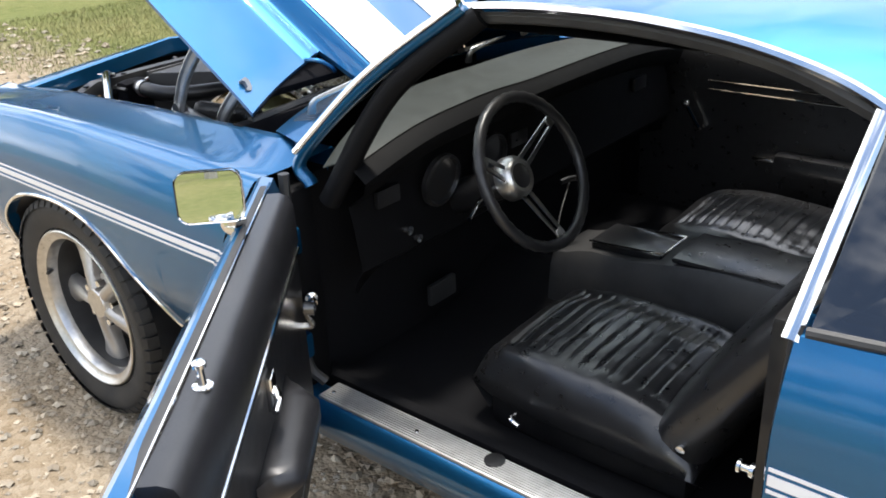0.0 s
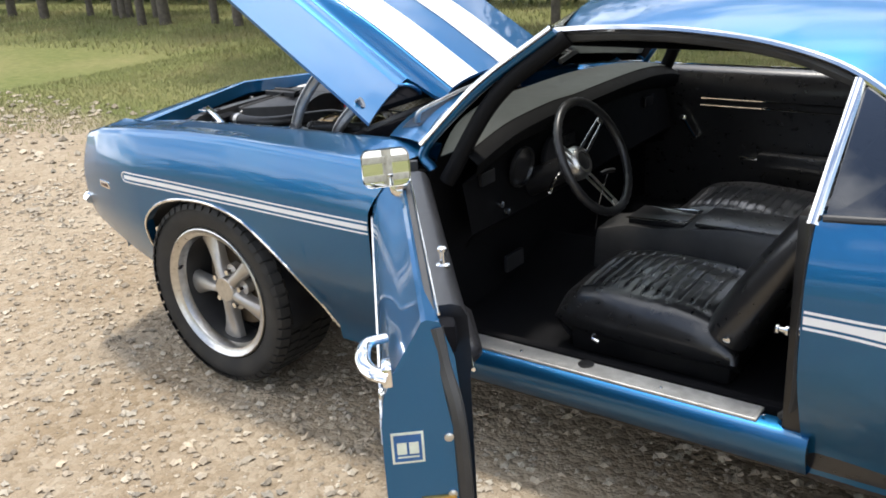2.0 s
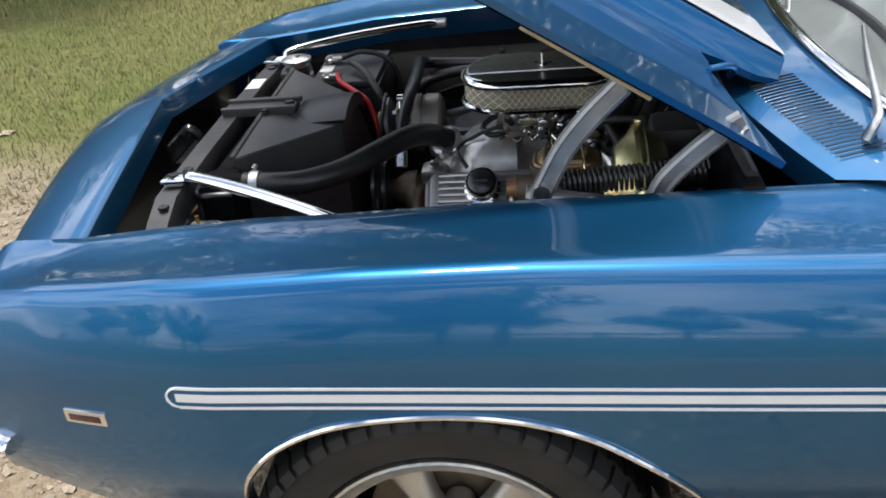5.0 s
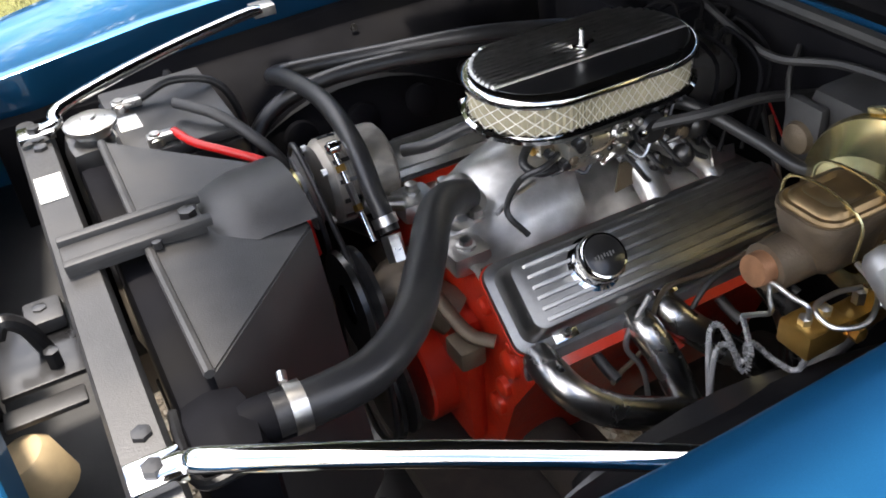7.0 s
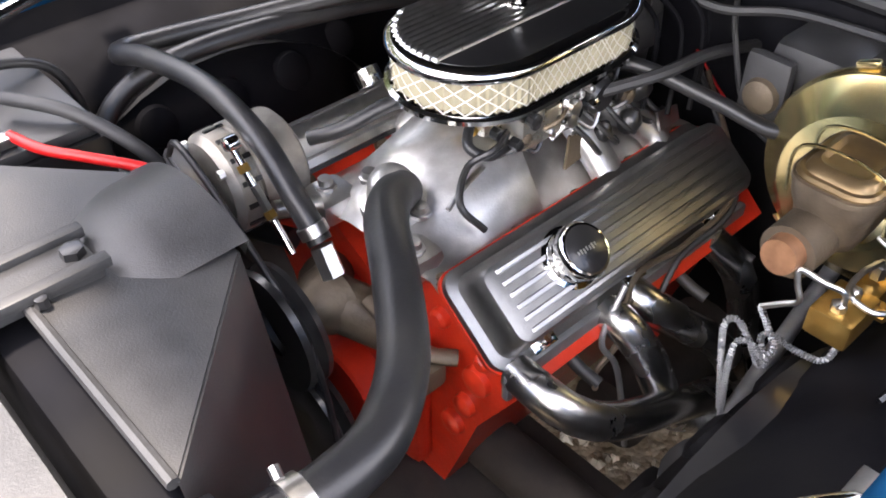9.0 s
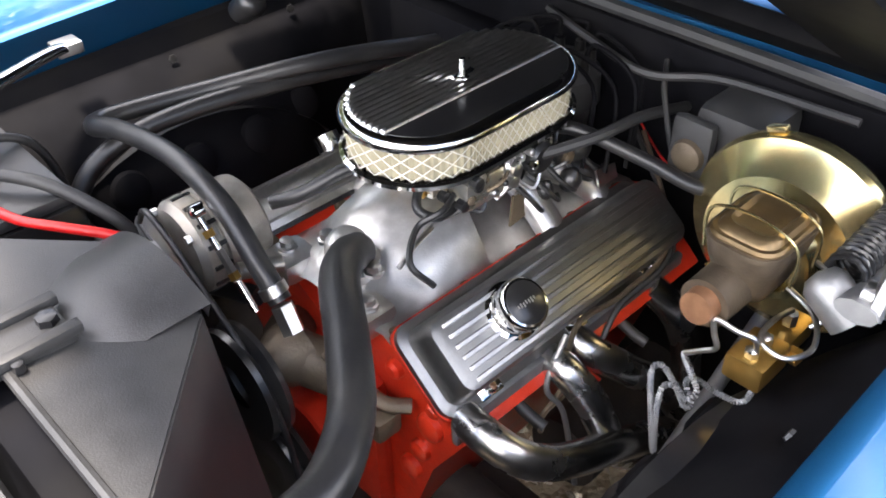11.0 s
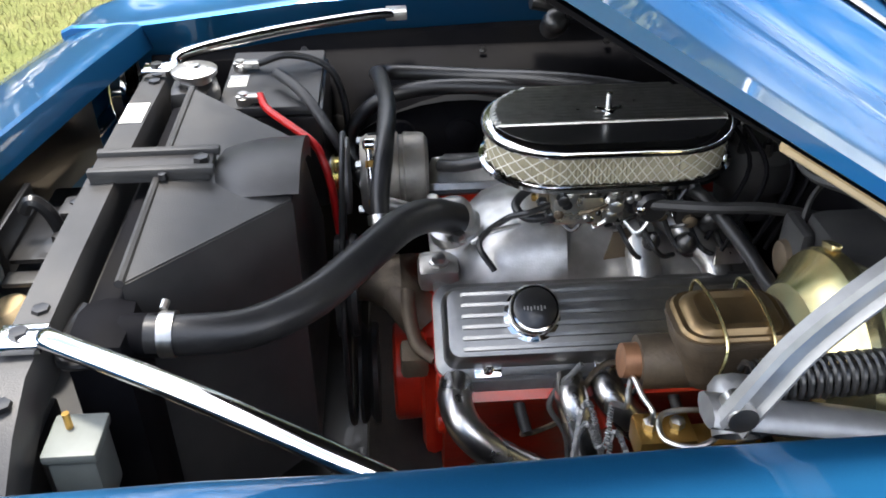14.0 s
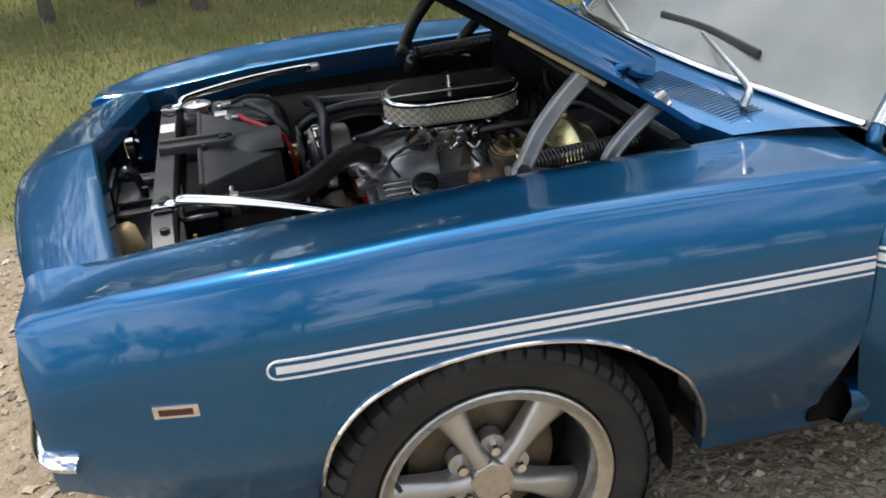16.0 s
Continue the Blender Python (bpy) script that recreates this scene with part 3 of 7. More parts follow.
rows = []
for k in range(41):
    u = -1 + k / 20
    e = screen_base(u)
    y0 = 0.60 * u
    f0 = Vector((0.60 - 0.13 * (1 - u * u), y0, 0.868 + 0.03 * (1 - u * u)))
    rows.append([f0 + Vector((0, 0, -0.05))] + [f0.lerp(e, t) + Vector((0, 0, 0.006 * math.sin(t * math.pi))) for t in (0, 0.15, 0.3, 0.5, 0.7, 0.85, 1)])
cowl = part("cowl_panel", surface(rows), PAINT, car, "blue cowl panel below the windshield")
for sgn in (-1, 1):
    for k in range(26):
        u0 = sgn * (0.27 + 0.0115 * k) / 0.62
        x0 = 0.60 - 0.13 * (1 - u0 * u0) + 0.022
        y = 0.62 * u0
        zc = 0.868 + 0.03 * (1 - u0 * u0) + 0.0135
        f0 = Vector((0.60 - 0.13 * (1 - u0 * u0), y, 0.868 + 0.03 * (1 - u0 * u0)))
        e = screen_base(y / 0.705)
        strip_pts = []
        for dx in (0.040, 0.065, 0.090, 0.115):
            t = min(0.9, dx / max(0.05, e.x - f0.x))
            strip_pts.append((f0.x + dx, y, f0.z + (e.z - f0.z) * t + 0.006 * math.sin(t * math.pi) + 0.0005))
        part("cowl_slat", tube(strip_pts, 0.0012, 6, 2), BLACKP, cowl, smooth=False)
rows = [[screen_base(u).lerp(screen_top(u), t) + Vector((-0.02, 0, 0.014)) * math.sin(t * math.pi) for t in [k / 12 for k in range(13)]] for u in [-1 + k / 16 for k in range(33)]]
ws = part("windshield", surface(rows), GLASS, car, "dusty clear windshield with cloud glare in its film")
ws.visible_shadow = False
edge_pts = [screen_base(-1 + k / 8) + Vector((-0.008, 0, 0.006)) for k in range(17)]
part("windshield_moulding", tube(edge_pts, 0.014, 10, 4, 0.5), CHROME, car, "bright windshield moulding")
for sgn in (-1, 1):
    b, t = screen_base(sgn), screen_top(sgn)
    w = Vector((0.002, sgn * 0.020, 0.0))
    part("windshield_pillar", tube([b + w + Vector((0.02, 0, -0.06)), b + w, b.lerp(t, 0.5) + w + Vector((-0.018, 0, 0.012)), t + w], 0.018, 12, 8, 0.7), PAINT, car, "blue windshield pillar")
    o = Vector((-0.004, sgn * 0.030, 0.012))
    part("pillar_trim", tube([b + o, b.lerp(t, 0.5) + o + Vector((-0.018, 0, 0.012)), t + o], 0.015, 10, 8, 0.6), CHROME, car, "bright pillar moulding")
    i = Vector((0.030, sgn * 0.010, -0.012))
    part("inner_pillar", tube([b + i + Vector((0.03, 0, -0.08)), b.lerp(t, 0.5) + i + Vector((-0.01, 0, 0.0)), t + i], 0.024, 10, 8), DASH, car, "black inner pillar cover")
    # wiper
    py = sgn * 0.535 if sgn < 0 else 0.05
    base = Vector((0.668, py, 0.912))
    wp = part("wiper", tube([base + Vector((-0.01, 0, -0.008)), base + Vector((0, 0, 0.018)), base + Vector((0.01, 0.03, 0.03)), base + Vector((0.038, 0.19, 0.058)), base + Vector((0.066, 0.315, 0.072))], lambda q: 0.012 - 0.008 * q, 10, 6, 0.7), BRUSHED, car, "silver wiper arm")
    part("wiper_blade", tube([base + Vector((0.092, 0.115, 0.060)), base + Vector((0.076, 0.31, 0.079)), base + Vector((0.056, 0.50, 0.082))], 0.007, 6, 4, 1.6), RUBBER, wp)

# ---- roof and rear quarters ----
ROOF_EDGE_Y = [(1.08, 0.572), (1.17, 0.585), (1.5, 0.605), (1.75, 0.622), (1.92, 0.648), (2.10, 0.725), (2.27, 0.805), (2.45, 0.85), (2.9, 0.86)]
ROOF_EDGE_Z = [(1.08, 1.165), (1.17, 1.190), (1.35, 1.203), (1.55, 1.200), (1.75, 1.175), (1.92, 1.122), (2.10, 1.010), (2.27, 0.905), (2.45, 0.918), (2.9, 0.93)]
ROOF_TOP = [(1.08, 1.238), (1.2, 1.262), (1.45, 1.283), (1.7, 1.284), (2.0, 1.262), (2.3, 1.19), (2.6, 1.075), (2.9, 0.955)]
rows = []
for k in range(60):
    x = 1.085 + (2.9 - 1.085) * k / 59
    ye, ze, zt = lerp_table(ROOF_EDGE_Y, x), lerp_table(ROOF_EDGE_Z, x), lerp_table(ROOF_TOP, x)
    col = [(x, -ye + 0.02, ze - 0.015)]
    for j in range(41):
        s = -1 + j / 20
        bow = 0.085 * (1 - min(1, abs(x - 1.085) / 0.4)) * s * s
        col.append((x + bow * (1 - k / 59), ye * math.copysign(abs(s) ** 0.9, s), ze + (zt - ze) * (1 - abs(s) ** 2.3)))
    col.append((x, ye - 0.02, ze - 0.015))
    rows.append(col)
part("roof", surface(rows), PAINT, car, "glossy blue steel roof with rear pillars")
rows = [[(x, s * 0.565, 1.15 + 0.06 * (1 - s * s)) for s in [-1 + k / 6 for k in range(13)]] for x in (1.14, 1.4, 1.7, 1.92)]
part("headliner", surface(rows), DASH, car, "black headliner")
part("rear_seat_bulkhead", box(2.22, 2.26, -0.66, 0.66, 0.25, 1.0, 0.01), DASH, car)


def quarter(sign):
    arch = {round(REAR_AXLE - 0.43 + 0.86 * k / 24, 4) for k in range(25)}
    xs = sorted({round(1.893 + 0.04 * k, 4) for k in range(44)} | arch | {REAR_AXLE - 0.431, REAR_AXLE + 0.431})
    rows = []
    for x in xs:
        c, b = lerp_table(CREST, x), lower_edge(x)
        yc = half_width(x, c)
        col = [(x, sign * (yc - 0.06), c + 0.004), (x, sign * (yc - 0.02), c + 0.004)]
        col += side_column(x, sign, b)
        col.append((x, sign * (half_width(x, b) - 0.03), b + 0.002))
        rows.append(col)
    x0 = xs[0]
    jamb = [(x0 - 0.004, p[1] - sign * 0.008, p[2]) for p in rows[0]]
    jamb2 = [(x0 - 0.002, sign * 0.74, p[2]) for p in rows[0]]
    return part("rear_quarter", surface([jamb2, jamb] + rows), PAINT, car, "blue rear quarter panel")


for sgn in (-1, 1):
    qp = quarter(sgn)
    up = lambda x: 0.688 + 0.050 * smooth((x - 2.0) / 0.45)
    dn = lambda x: 0.652 - 0.030 * smooth((x - 1.95) / 0.5)
    part("pinstripe", strip(1.897, 3.2, up, 0.0028, sgn), WHITE, qp)
    part("pinstripe", strip(1.897, 3.2, dn, 0.0028, sgn), WHITE, qp)
    part("side_stripe", strip(1.897, 3.2, lambda x: (up(x) + dn(x)) / 2, lambda x: (up(x) - dn(x)) / 2 - 0.0095, sgn), WHITE, qp, "widening white quarter stripe")
    for k in range(3):
        x0 = 2.100 + 0.048 * k
        zt = 0.595 - 0.012 * k
        pts = [(x0 + 0.055, zt), (x0 + 0.03, zt - 0.03), (x0 + 0.008, zt - 0.085), (x0, zt - 0.145)]
        lv = part("louver", tube([(x, sgn * (half_width(x, z) + 0.001), z) for x, z in pts], 0.008, 8, 5), RUBBER, qp, "black slot with a bright edge")
        part("louver_trim", tube([(x - 0.026 + 0.05, sgn * (half_width(x, zt) + 0.003), zt + 0.006) for x in (x0, x0 + 0.02, x0 + 0.045)], 0.003, 6, 3), CHROME, lv)
        part("louver_trim", tube([(x0 - 0.018 + q, sgn * (half_width(x0, zt - 0.15) + 0.003), zt - 0.15) for q in (0, 0.02, 0.042)], 0.003, 6, 3), CHROME, lv)
        part("louver_trim", tube([(x - 0.007, sgn * (half_width(x, z) + 0.004), z) for x, z in pts], 0.0032, 6, 5), CHROME, lv)
    # quarter glass, its frame and the drip rail
    gl = [(1.905, 0.825, 0.868), (1.922, 0.655, 1.112), (2.09, 0.73, 1.005), (2.255, 0.805, 0.905)]
    bm = bmesh.new()
    q = [bm.verts.new((x, sgn * (y - 0.006), z)) for x, y, z in gl]
    bm.faces.new(q)
    qg = part("quarter_window", bm, TINT, car, "smoked quarter window", smooth=False)
    part("window_edge", tube([(1.886, sgn * 0.838, 0.858), (1.90, sgn * 0.74, 1.0), (1.912, sgn * 0.648, 1.125)], 0.013, 8, 6, 0.6), CHROME, qg, "bright leading window edge")
    part("window_seal", tube([(1.905, sgn * 0.832, 0.872), (2.08, sgn * 0.825, 0.885), (2.26, sgn * 0.812, 0.905)], 0.008, 8, 4), RUBBER, qg)
    rail = [(x, sgn * (lerp_table(ROOF_EDGE_Y, x) + 0.004), lerp_table(ROOF_EDGE_Z, x) - 0.002) for x in (1.12, 1.17, 1.35, 1.55, 1.75, 1.92, 2.10, 2.27)]
    part("drip_rail", tube(rail, 0.0095, 8, 6), CHROME, car, "bright roof drip moulding")
    inner = [(x, y - sgn * 0.022, z - 0.016) for x, y, z in rail[:6]]
    part("roof_rail_seal", tube(inner, 0.017, 8, 6), RUBBER, car)
rows = [[(x, y, lerp_table([(2.85, 0.955), (3.3, 0.94), (3.62, 0.90)], x) - 0.03 * (y / 0.85) ** 2) for y in [-0.83 + 0.083 * k for k in range(21)]] for x in (2.8, 3.0, 3.2, 3.4, 3.62)]
part("trunk_lid", surface(rows), PAINT, car)
part("tail_panel", box(3.60, 3.64, -0.80, 0.80, 0.35, 0.90, 0.01), PAINT, car)

# ---- driver door, swung open ----
DOOR_M = Matrix.Translation((0.83, -0.80, 0)) @ Matrix.Rotation(radians(-49), 4, 'Z') @ Matrix.Translation((-0.778, 0.80, 0))
DX0, DX1 = 0.772, 1.858
DOOR_OUT = 0.028


def door_column(x, k=14):
    c = lerp_table(CREST, x)
    out = [(x, -0.806, c - 0.002), (x, -0.828, c + 0.004)]
    out += [(px, py - DOOR_OUT * smooth((c - pz) / 0.12), pz) for px, py, pz in side_column(x, -1, FLOOR_Z + 0.015, k)]
    inn = [(x, -0.785, FLOOR_Z + 0.02), (x, -0.778, 0.45), (x, -0.778, 0.70), (x, -0.785, c - 0.06)]
    return out + inn


def lean(x, z):
    """The top of the door's rear end is cut forward."""
    return x - 0.058 * smooth((z - 0.70) / 0.155) * smooth((x - 1.50) / 0.33)


rows = [[(lean(p[0], p[2]), p[1], p[2]) for p in door_column(DX0 + (DX1 - DX0) * k / 24)] for k in range(25)]
bm = bmesh.new()
vs = grid(bm, rows, close_v=True)
bm.faces.new(vs[0][::-1])
bm.faces.new(vs[-1])
door = part("door", bm, PAINT, car, "blue driver door standing open", angle=32)
door.matrix_basis = DOOR_M
part("side_stripe", strip(DX0 + 0.002, DX1 - 0.012, 0.698, 0.0075, -1, 0.0016 + DOOR_OUT), WHITE, door, "white side stripe")
part("pinstripe", strip(DX0 + 0.002, DX1 - 0.020, 0.7155, 0.0024, -1, 0.0016 + DOOR_OUT), WHITE, door)
part("pinstripe", strip(DX0 + 0.002, DX1 - 0.002, 0.6805, 0.0024, -1, 0.0016 + DOOR_OUT), WHITE, door)
# trim panel
rows = []
for k in range(25):
    x = 0.875 + (1.800 - 0.875) * k / 24
    c = lerp_table(CREST, x)
    col = [(x, -0.806, c + 0.004), (x, -0.780, c + 0.005), (x, -0.764, c - 0.001), (x, -0.754, c - 0.020), (x, -0.753, c - 0.06), (x, -0.753, c - 0.098), (x, -0.758, c - 0.108),
           (x, -0.760, 0.60), (x, -0.760, 0.40), (x, -0.760, 0.30), (x, -0.780, 0.30)]
    rows.append([(lean(px, pz), py, pz) for px, py, pz in col])
bm = bmesh.new()
vs = grid(bm, rows)
bm.faces.new(vs[0])
bm.faces.new(vs[-1][::-1])
panel = part("door_trim_panel", bm, DOORV, door, "black vinyl door trim panel", angle=50)
for y, z, r in ((-0.805, 0.864, 0.0026),):
    part("belt_moulding", tube([(x, y, lerp_table(CREST, x) + z - 0.858) for x in (0.82, 1.1, 1.4, 1.7, 1.782)], r, 6, 4), CHROME, door, "thin bright belt moulding")
part("window_slot", box(0.83, 1.780, -0.822, -0.809, 0.845, 0.8632, 0.002), RUBBER, door, "black window slot seal")
part("trim_strip", tube([(x, -0.7515, z) for x, z in ((0.90, 0.756), (1.3, 0.756), (1.775, 0.756))], 0.0038, 8, 4), CHROME, panel, "bright trim strip")
part("trim_seam", tube([(x, -0.7595, z) for x, z in ((0.90, 0.725), (1.66, 0.725), (1.72, 0.705), (1.75, 0.55), (1.73, 0.36), (0.90, 0.34))], 0.002, 6, 6), RUBBER, panel)
kn = part("lock_knob", lathe((1.546, -0.777, 0.861), (0, 0, 1), [(0, 0.013), (0.003, 0.0135), (0.005, 0.006), (0.028, 0.0045), (0.030, 0.009), (0.036, 0.0095), (0.039, 0.006), (0.0395, 0)], 16), CHROME, panel, "chrome lock knob")
# armrest
rows = []
for k in range(17):
    s = k / 16
    x = 1.14 + 0.31 * s
    w = 0.064 * smooth(min(s * 5, 1)) * smooth(min((1 - s) * 6, 1) * 0.5 + 0.5 * min(1, (1 - s) * 6)) + 0.002
    h = 0.075 - 0.03 * s
    z1 = 0.615
    rows.append([(x, -0.760, z1), (x, -0.760 + w * 0.7, z1 + 0.006), (x, -0.760 + w, z1 - 0.012), (x, -0.760 + w, z1 - h + 0.02), (x, -0.760 + w * 0.6, z1 - h), (x, -0.760, z1 - h - 0.01)])
part("armrest", surface(rows), DOORV, panel, "black moulded armrest", angle=60)
ih = part("inner_handle", box(1.262, 1.300, -0.760, -0.748, 0.650, 0.712, 0.003), CHROME, panel, "chrome inner door handle")
part("handle_lever", tube([(1.280, -0.747, 0.682), (1.30, -0.740, 0.677), (1.33, -0.742, 0.67)], 0.006, 8, 4), CHROME, ih)
wcr = part("window_crank", tube([(0.93, -0.760, 0.60), (0.93, -0.738, 0.60), (0.935, -0.735, 0.61), (0.945, -0.745, 0.645)], 0.007, 8, 5), CHROME, panel, "chrome window crank")
part("crank_knob", lathe((0.945, -0.745, 0.648), (0, 1, 0), [(0, 0.0), (0, 0.013), (0.02, 0.015), (0.024, 0.01), (0.025, 0)], 14), CHROME, wcr)
part("panel_screw", lathe((1.62, -0.759, 0.50), (0, 1, 0), [(0, 0.006), (0.004, 0.005), (0.005, 0)], 10), CHROME, panel)
# rear end of the door: seal, sticker, latch, striker screws
part("door_seal", tube([(1.795, -0.812, 0.852), (1.815, -0.803, 0.79), (1.850, -0.788, 0.70), (1.853, -0.783, 0.5), (1.846, -0.785, 0.28)], 0.014, 8, 6), RUBBER, door, "black door weatherstrip")
part("end_cap", box(1.752, 1.803, -0.824, -0.775, 0.80, 0.857, 0.018), BAYBLACK, door)
stick = part("sticker", box(1.857, 1.8595, -0.902, -0.848, 0.640, 0.698, 0.0), PALE, door, "square blue sticker with pale border", smooth=False)
part("sticker_field", box(1.859, 1.8602, -0.898, -0.852, 0.644, 0.694, 0.0), STICKER, stick, smooth=False)
for y0, y1, z0, z1 in ((-0.893, -0.877, 0.658, 0.680), (-0.873, -0.857, 0.658, 0.680), (-0.893, -0.857, 0.651, 0.654)):
    part("sticker_mark", box(1.8598, 1.8608, y0, y1, z0, z1, 0), PALE, stick, smooth=False)
part("latch", box(1.854, 1.866, -0.86, -0.80, 0.545, 0.57, 0.004), BRASS, door, "plated door latch")
for z in (0.682, 0.57, 0.535):
    part("latch_screw", lathe((1.857, -0.806, z), (1, 0, 0), [(0, 0.008), (0.004, 0.008), (0.006, 0.004), (0.0062, 0)], 12), BRUSHED, door)
# outer pull handle
hy = -half_width(1.78, 0.775) - 0.004 - 0.024
hdl = part("outer_handle", tube([(1.832, hy + 0.006, 0.788), (1.820, hy - 0.020, 0.793), (1.785, hy - 0.034, 0.796), (1.755, hy - 0.034, 0.800), (1.722, hy - 0.026, 0.800), (1.704, hy + 0.006, 0.798)], lambda q: 0.0165 - 0.006 * q, 12, 8, 0.7), CHROME, door, "chrome outer door handle")
part("handle_base", box(1.795, 1.838, hy - 0.006, hy + 0.012, 0.77, 0.806, 0.006), CHROME, hdl)
part("key_lock", lathe((1.79, hy - 0.006, 0.735), (0, -1, 0), [(0, 0.012), (0.005, 0.012), (0.008, 0.009), (0.008, 0)], 14), CHROME, door)
# door mirror
MC = Vector((1.046, -0.866, 0.926))
MM = Matrix.Translation(MC) @ Matrix.Rotation(radians(4.3), 4, 'Z') @ Matrix.Rotation(radians(-7.2), 4, 'Y')


def rounded_rect(w, h, r, n=6):
    pts = []
    for cx, cy, a0 in ((w - r, h - r, 0), (-w + r, h - r, 90), (-w + r, -h + r, 180), (w - r, -h + r, 270)):
        for k in range(n + 1):
            a = radians(a0 + 90 * k / n)
            pts.append((cx + r * math.cos(a), cy + r * math.sin(a)))
    return pts


def mirror_shell():
    bm = bmesh.new()
    rows = []
    for d, s in ((0.0, 0.93), (0.004, 1.0), (-0.012, 1.0), (-0.035, 0.85), (-0.05, 0.45), (-0.053, 0.02)):
        rows.append([(d, u * s, v * s) for u, v in rounded_rect(0.058, 0.046, 0.02)])
    grid(bm, rows, close_v=True)
    bmesh.ops.transform(bm, matrix=MM, verts=bm.verts)
    return bm


mir = part("door_mirror", mirror_shell(), CHROME, door, "rectangular chrome door mirror")
bm = bmesh.new()
bm.faces.new([bm.verts.new((0.0025, u * 0.95, v * 0.95)) for u, v in rounded_rect(0.058, 0.046, 0.02)])
bmesh.ops.transform(bm, matrix=MM, verts=bm.verts)
part("mirror_glass", bm, MIRROR, mir, smooth=False)
part("mirror_foot", tube([MC + Vector((-0.02, 0.03, -0.02)), MC + Vector((-0.025, 0.02, -0.06)), Vector((1.030, -0.824, 0.860))], lambda q: 0.011 + 0.010 * q, 10, 6), CHROME, mir)

# ---- sill, floor, interior shell ----
part("rocker_panel", surface([[(x, -0.755, 0.352), (x, -0.80, 0.350), (x, -0.815, 0.335), (x, -0.822, 0.31), (x, -0.80, 0.25), (x, -0.74, 0.225)] for x in (0.79, 1.1, 1.5, 1.91)]), PAINT, car, "blue rocker panel", angle=60)
part("rocker_panel", surface([[(x, 0.755, 0.352), (x, 0.80, 0.350), (x, 0.822, 0.31), (x, 0.80, 0.25), (x, 0.74, 0.225)] for x in (0.79, 1.1, 1.5, 1.91)]), PAINT, car)
sill = part("sill_plate", box(0.88, 1.792, -0.799, -0.736, 0.350, 0.358, 0.003), SILLALU, car, "ribbed aluminium sill plate")
for k in range(9):
    y = -0.794 + 0.0063 * k
    part("sill_rib", box(0.885, 1.785, y, y + 0.0030, 0.357, 0.3605, 0), SILLALU, sill, smooth=False)
part("sill_badge", lathe((1.335, -0.755, 0.359), (0, 0, 1), [(0, 0.022), (0.003, 0.021), (0.004, 0.015), (0.003, 0.0)], 24), BLACKP, sill, "small oval badge")
for x in (0.905, 1.15, 1.55, 1.80):
    part("sill_screw", lathe((x, -0.775, 0.3615), (0, 0, 1), [(0, 0.005), (0.002, 0.004), (0.0025, 0)], 10), CHROME, sill)
part("floor_pan", box(0.50, 3.5, -0.74, 0.74, 0.20, 0.235, 0.01), RUST, car, "dark underbody")
part("carpet", surface([[(x, y, 0.30 + 0.10 * math.exp(-(y / 0.13) ** 2) + (0.03 if abs(y) > 0.6 else 0)) for y in [-0.72 + 0.06 * k for k in range(25)]] for x in [0.78 + 0.1 * k for k in range(16)]]), CARPET, car, "black floor carpet")
part("sill_carpet", box(0.80, 1.90, -0.72, -0.69, 0.28, 0.356, 0.008), CARPET, car)
fw = part("firewall", box(0.46, 0.50, -0.62, 0.62, 0.22, 0.87, 0.01), BAYBLACK, car, "black painted firewall")
part("toe_board", box(0.70, 0.78, -0.74, 0.74, 0.25, 0.82, 0.01), CARPET, car)
for sgn in (-1, 1):
    part("kick_panel", box(0.72, 0.835, sgn * 0.745 - 0.035, sgn * 0.745 + 0.035, 0.25, 0.82, 0.012), DASH, car, "black kick panel")
    part("lock_pillar", box(1.845, 1.905, sgn * 0.755 - 0.04, sgn * 0.755 + 0.05, 0.25, 0.86, 0.012), BLACKP, car)
    part("rear_side_panel", box(1.90, 2.28, sgn * 0.75 - 0.03, sgn * 0.75 + 0.03, 0.25, 0.87, 0.02), VINYL, car)
    part("hinge_seal", tube([(0.825, sgn * 0.775, 0.86), (0.83, sgn * 0.785, 0.6), (0.835, sgn * 0.78, 0.42), (0.87, sgn * 0.765, 0.37)], 0.012, 8, 6), RUBBER, car)
    part("pillar_seal", tube([(1.885, sgn * 0.80, 0.855), (1.875, sgn * 0.80, 0.6), (1.87, sgn * 0.79, 0.42), (1.84, sgn * 0.77, 0.365)], 0.011, 8, 6), RUBBER, car)
part("striker", lathe((1.842, -0.775, 0.585), (-1, 0, 0), [(0, 0.012), (0.006, 0.012), (0.007, 0.006), (0.02, 0.006), (0.021, 0.011), (0.026, 0.011), (0.026, 0)], 14), CHROME, car, "chrome door striker")
dc = part("door_check", lathe((0.842, -0.755, 0.575), (0.8, -0.6, 0), [(0, 0.014), (0.012, 0.014), (0.014, 0.008), (0.03, 0.008), (0.032, 0.012), (0.040, 0.010), (0.041, 0)], 14), CHROME, car, "bright courtesy light switch")
for z in (0.47, 0.72):
    part("door_hinge", box(0.80, 0.86, -0.83, -0.775, z - 0.03, z + 0.03, 0.008), PAINT, car, "blue door hinge")
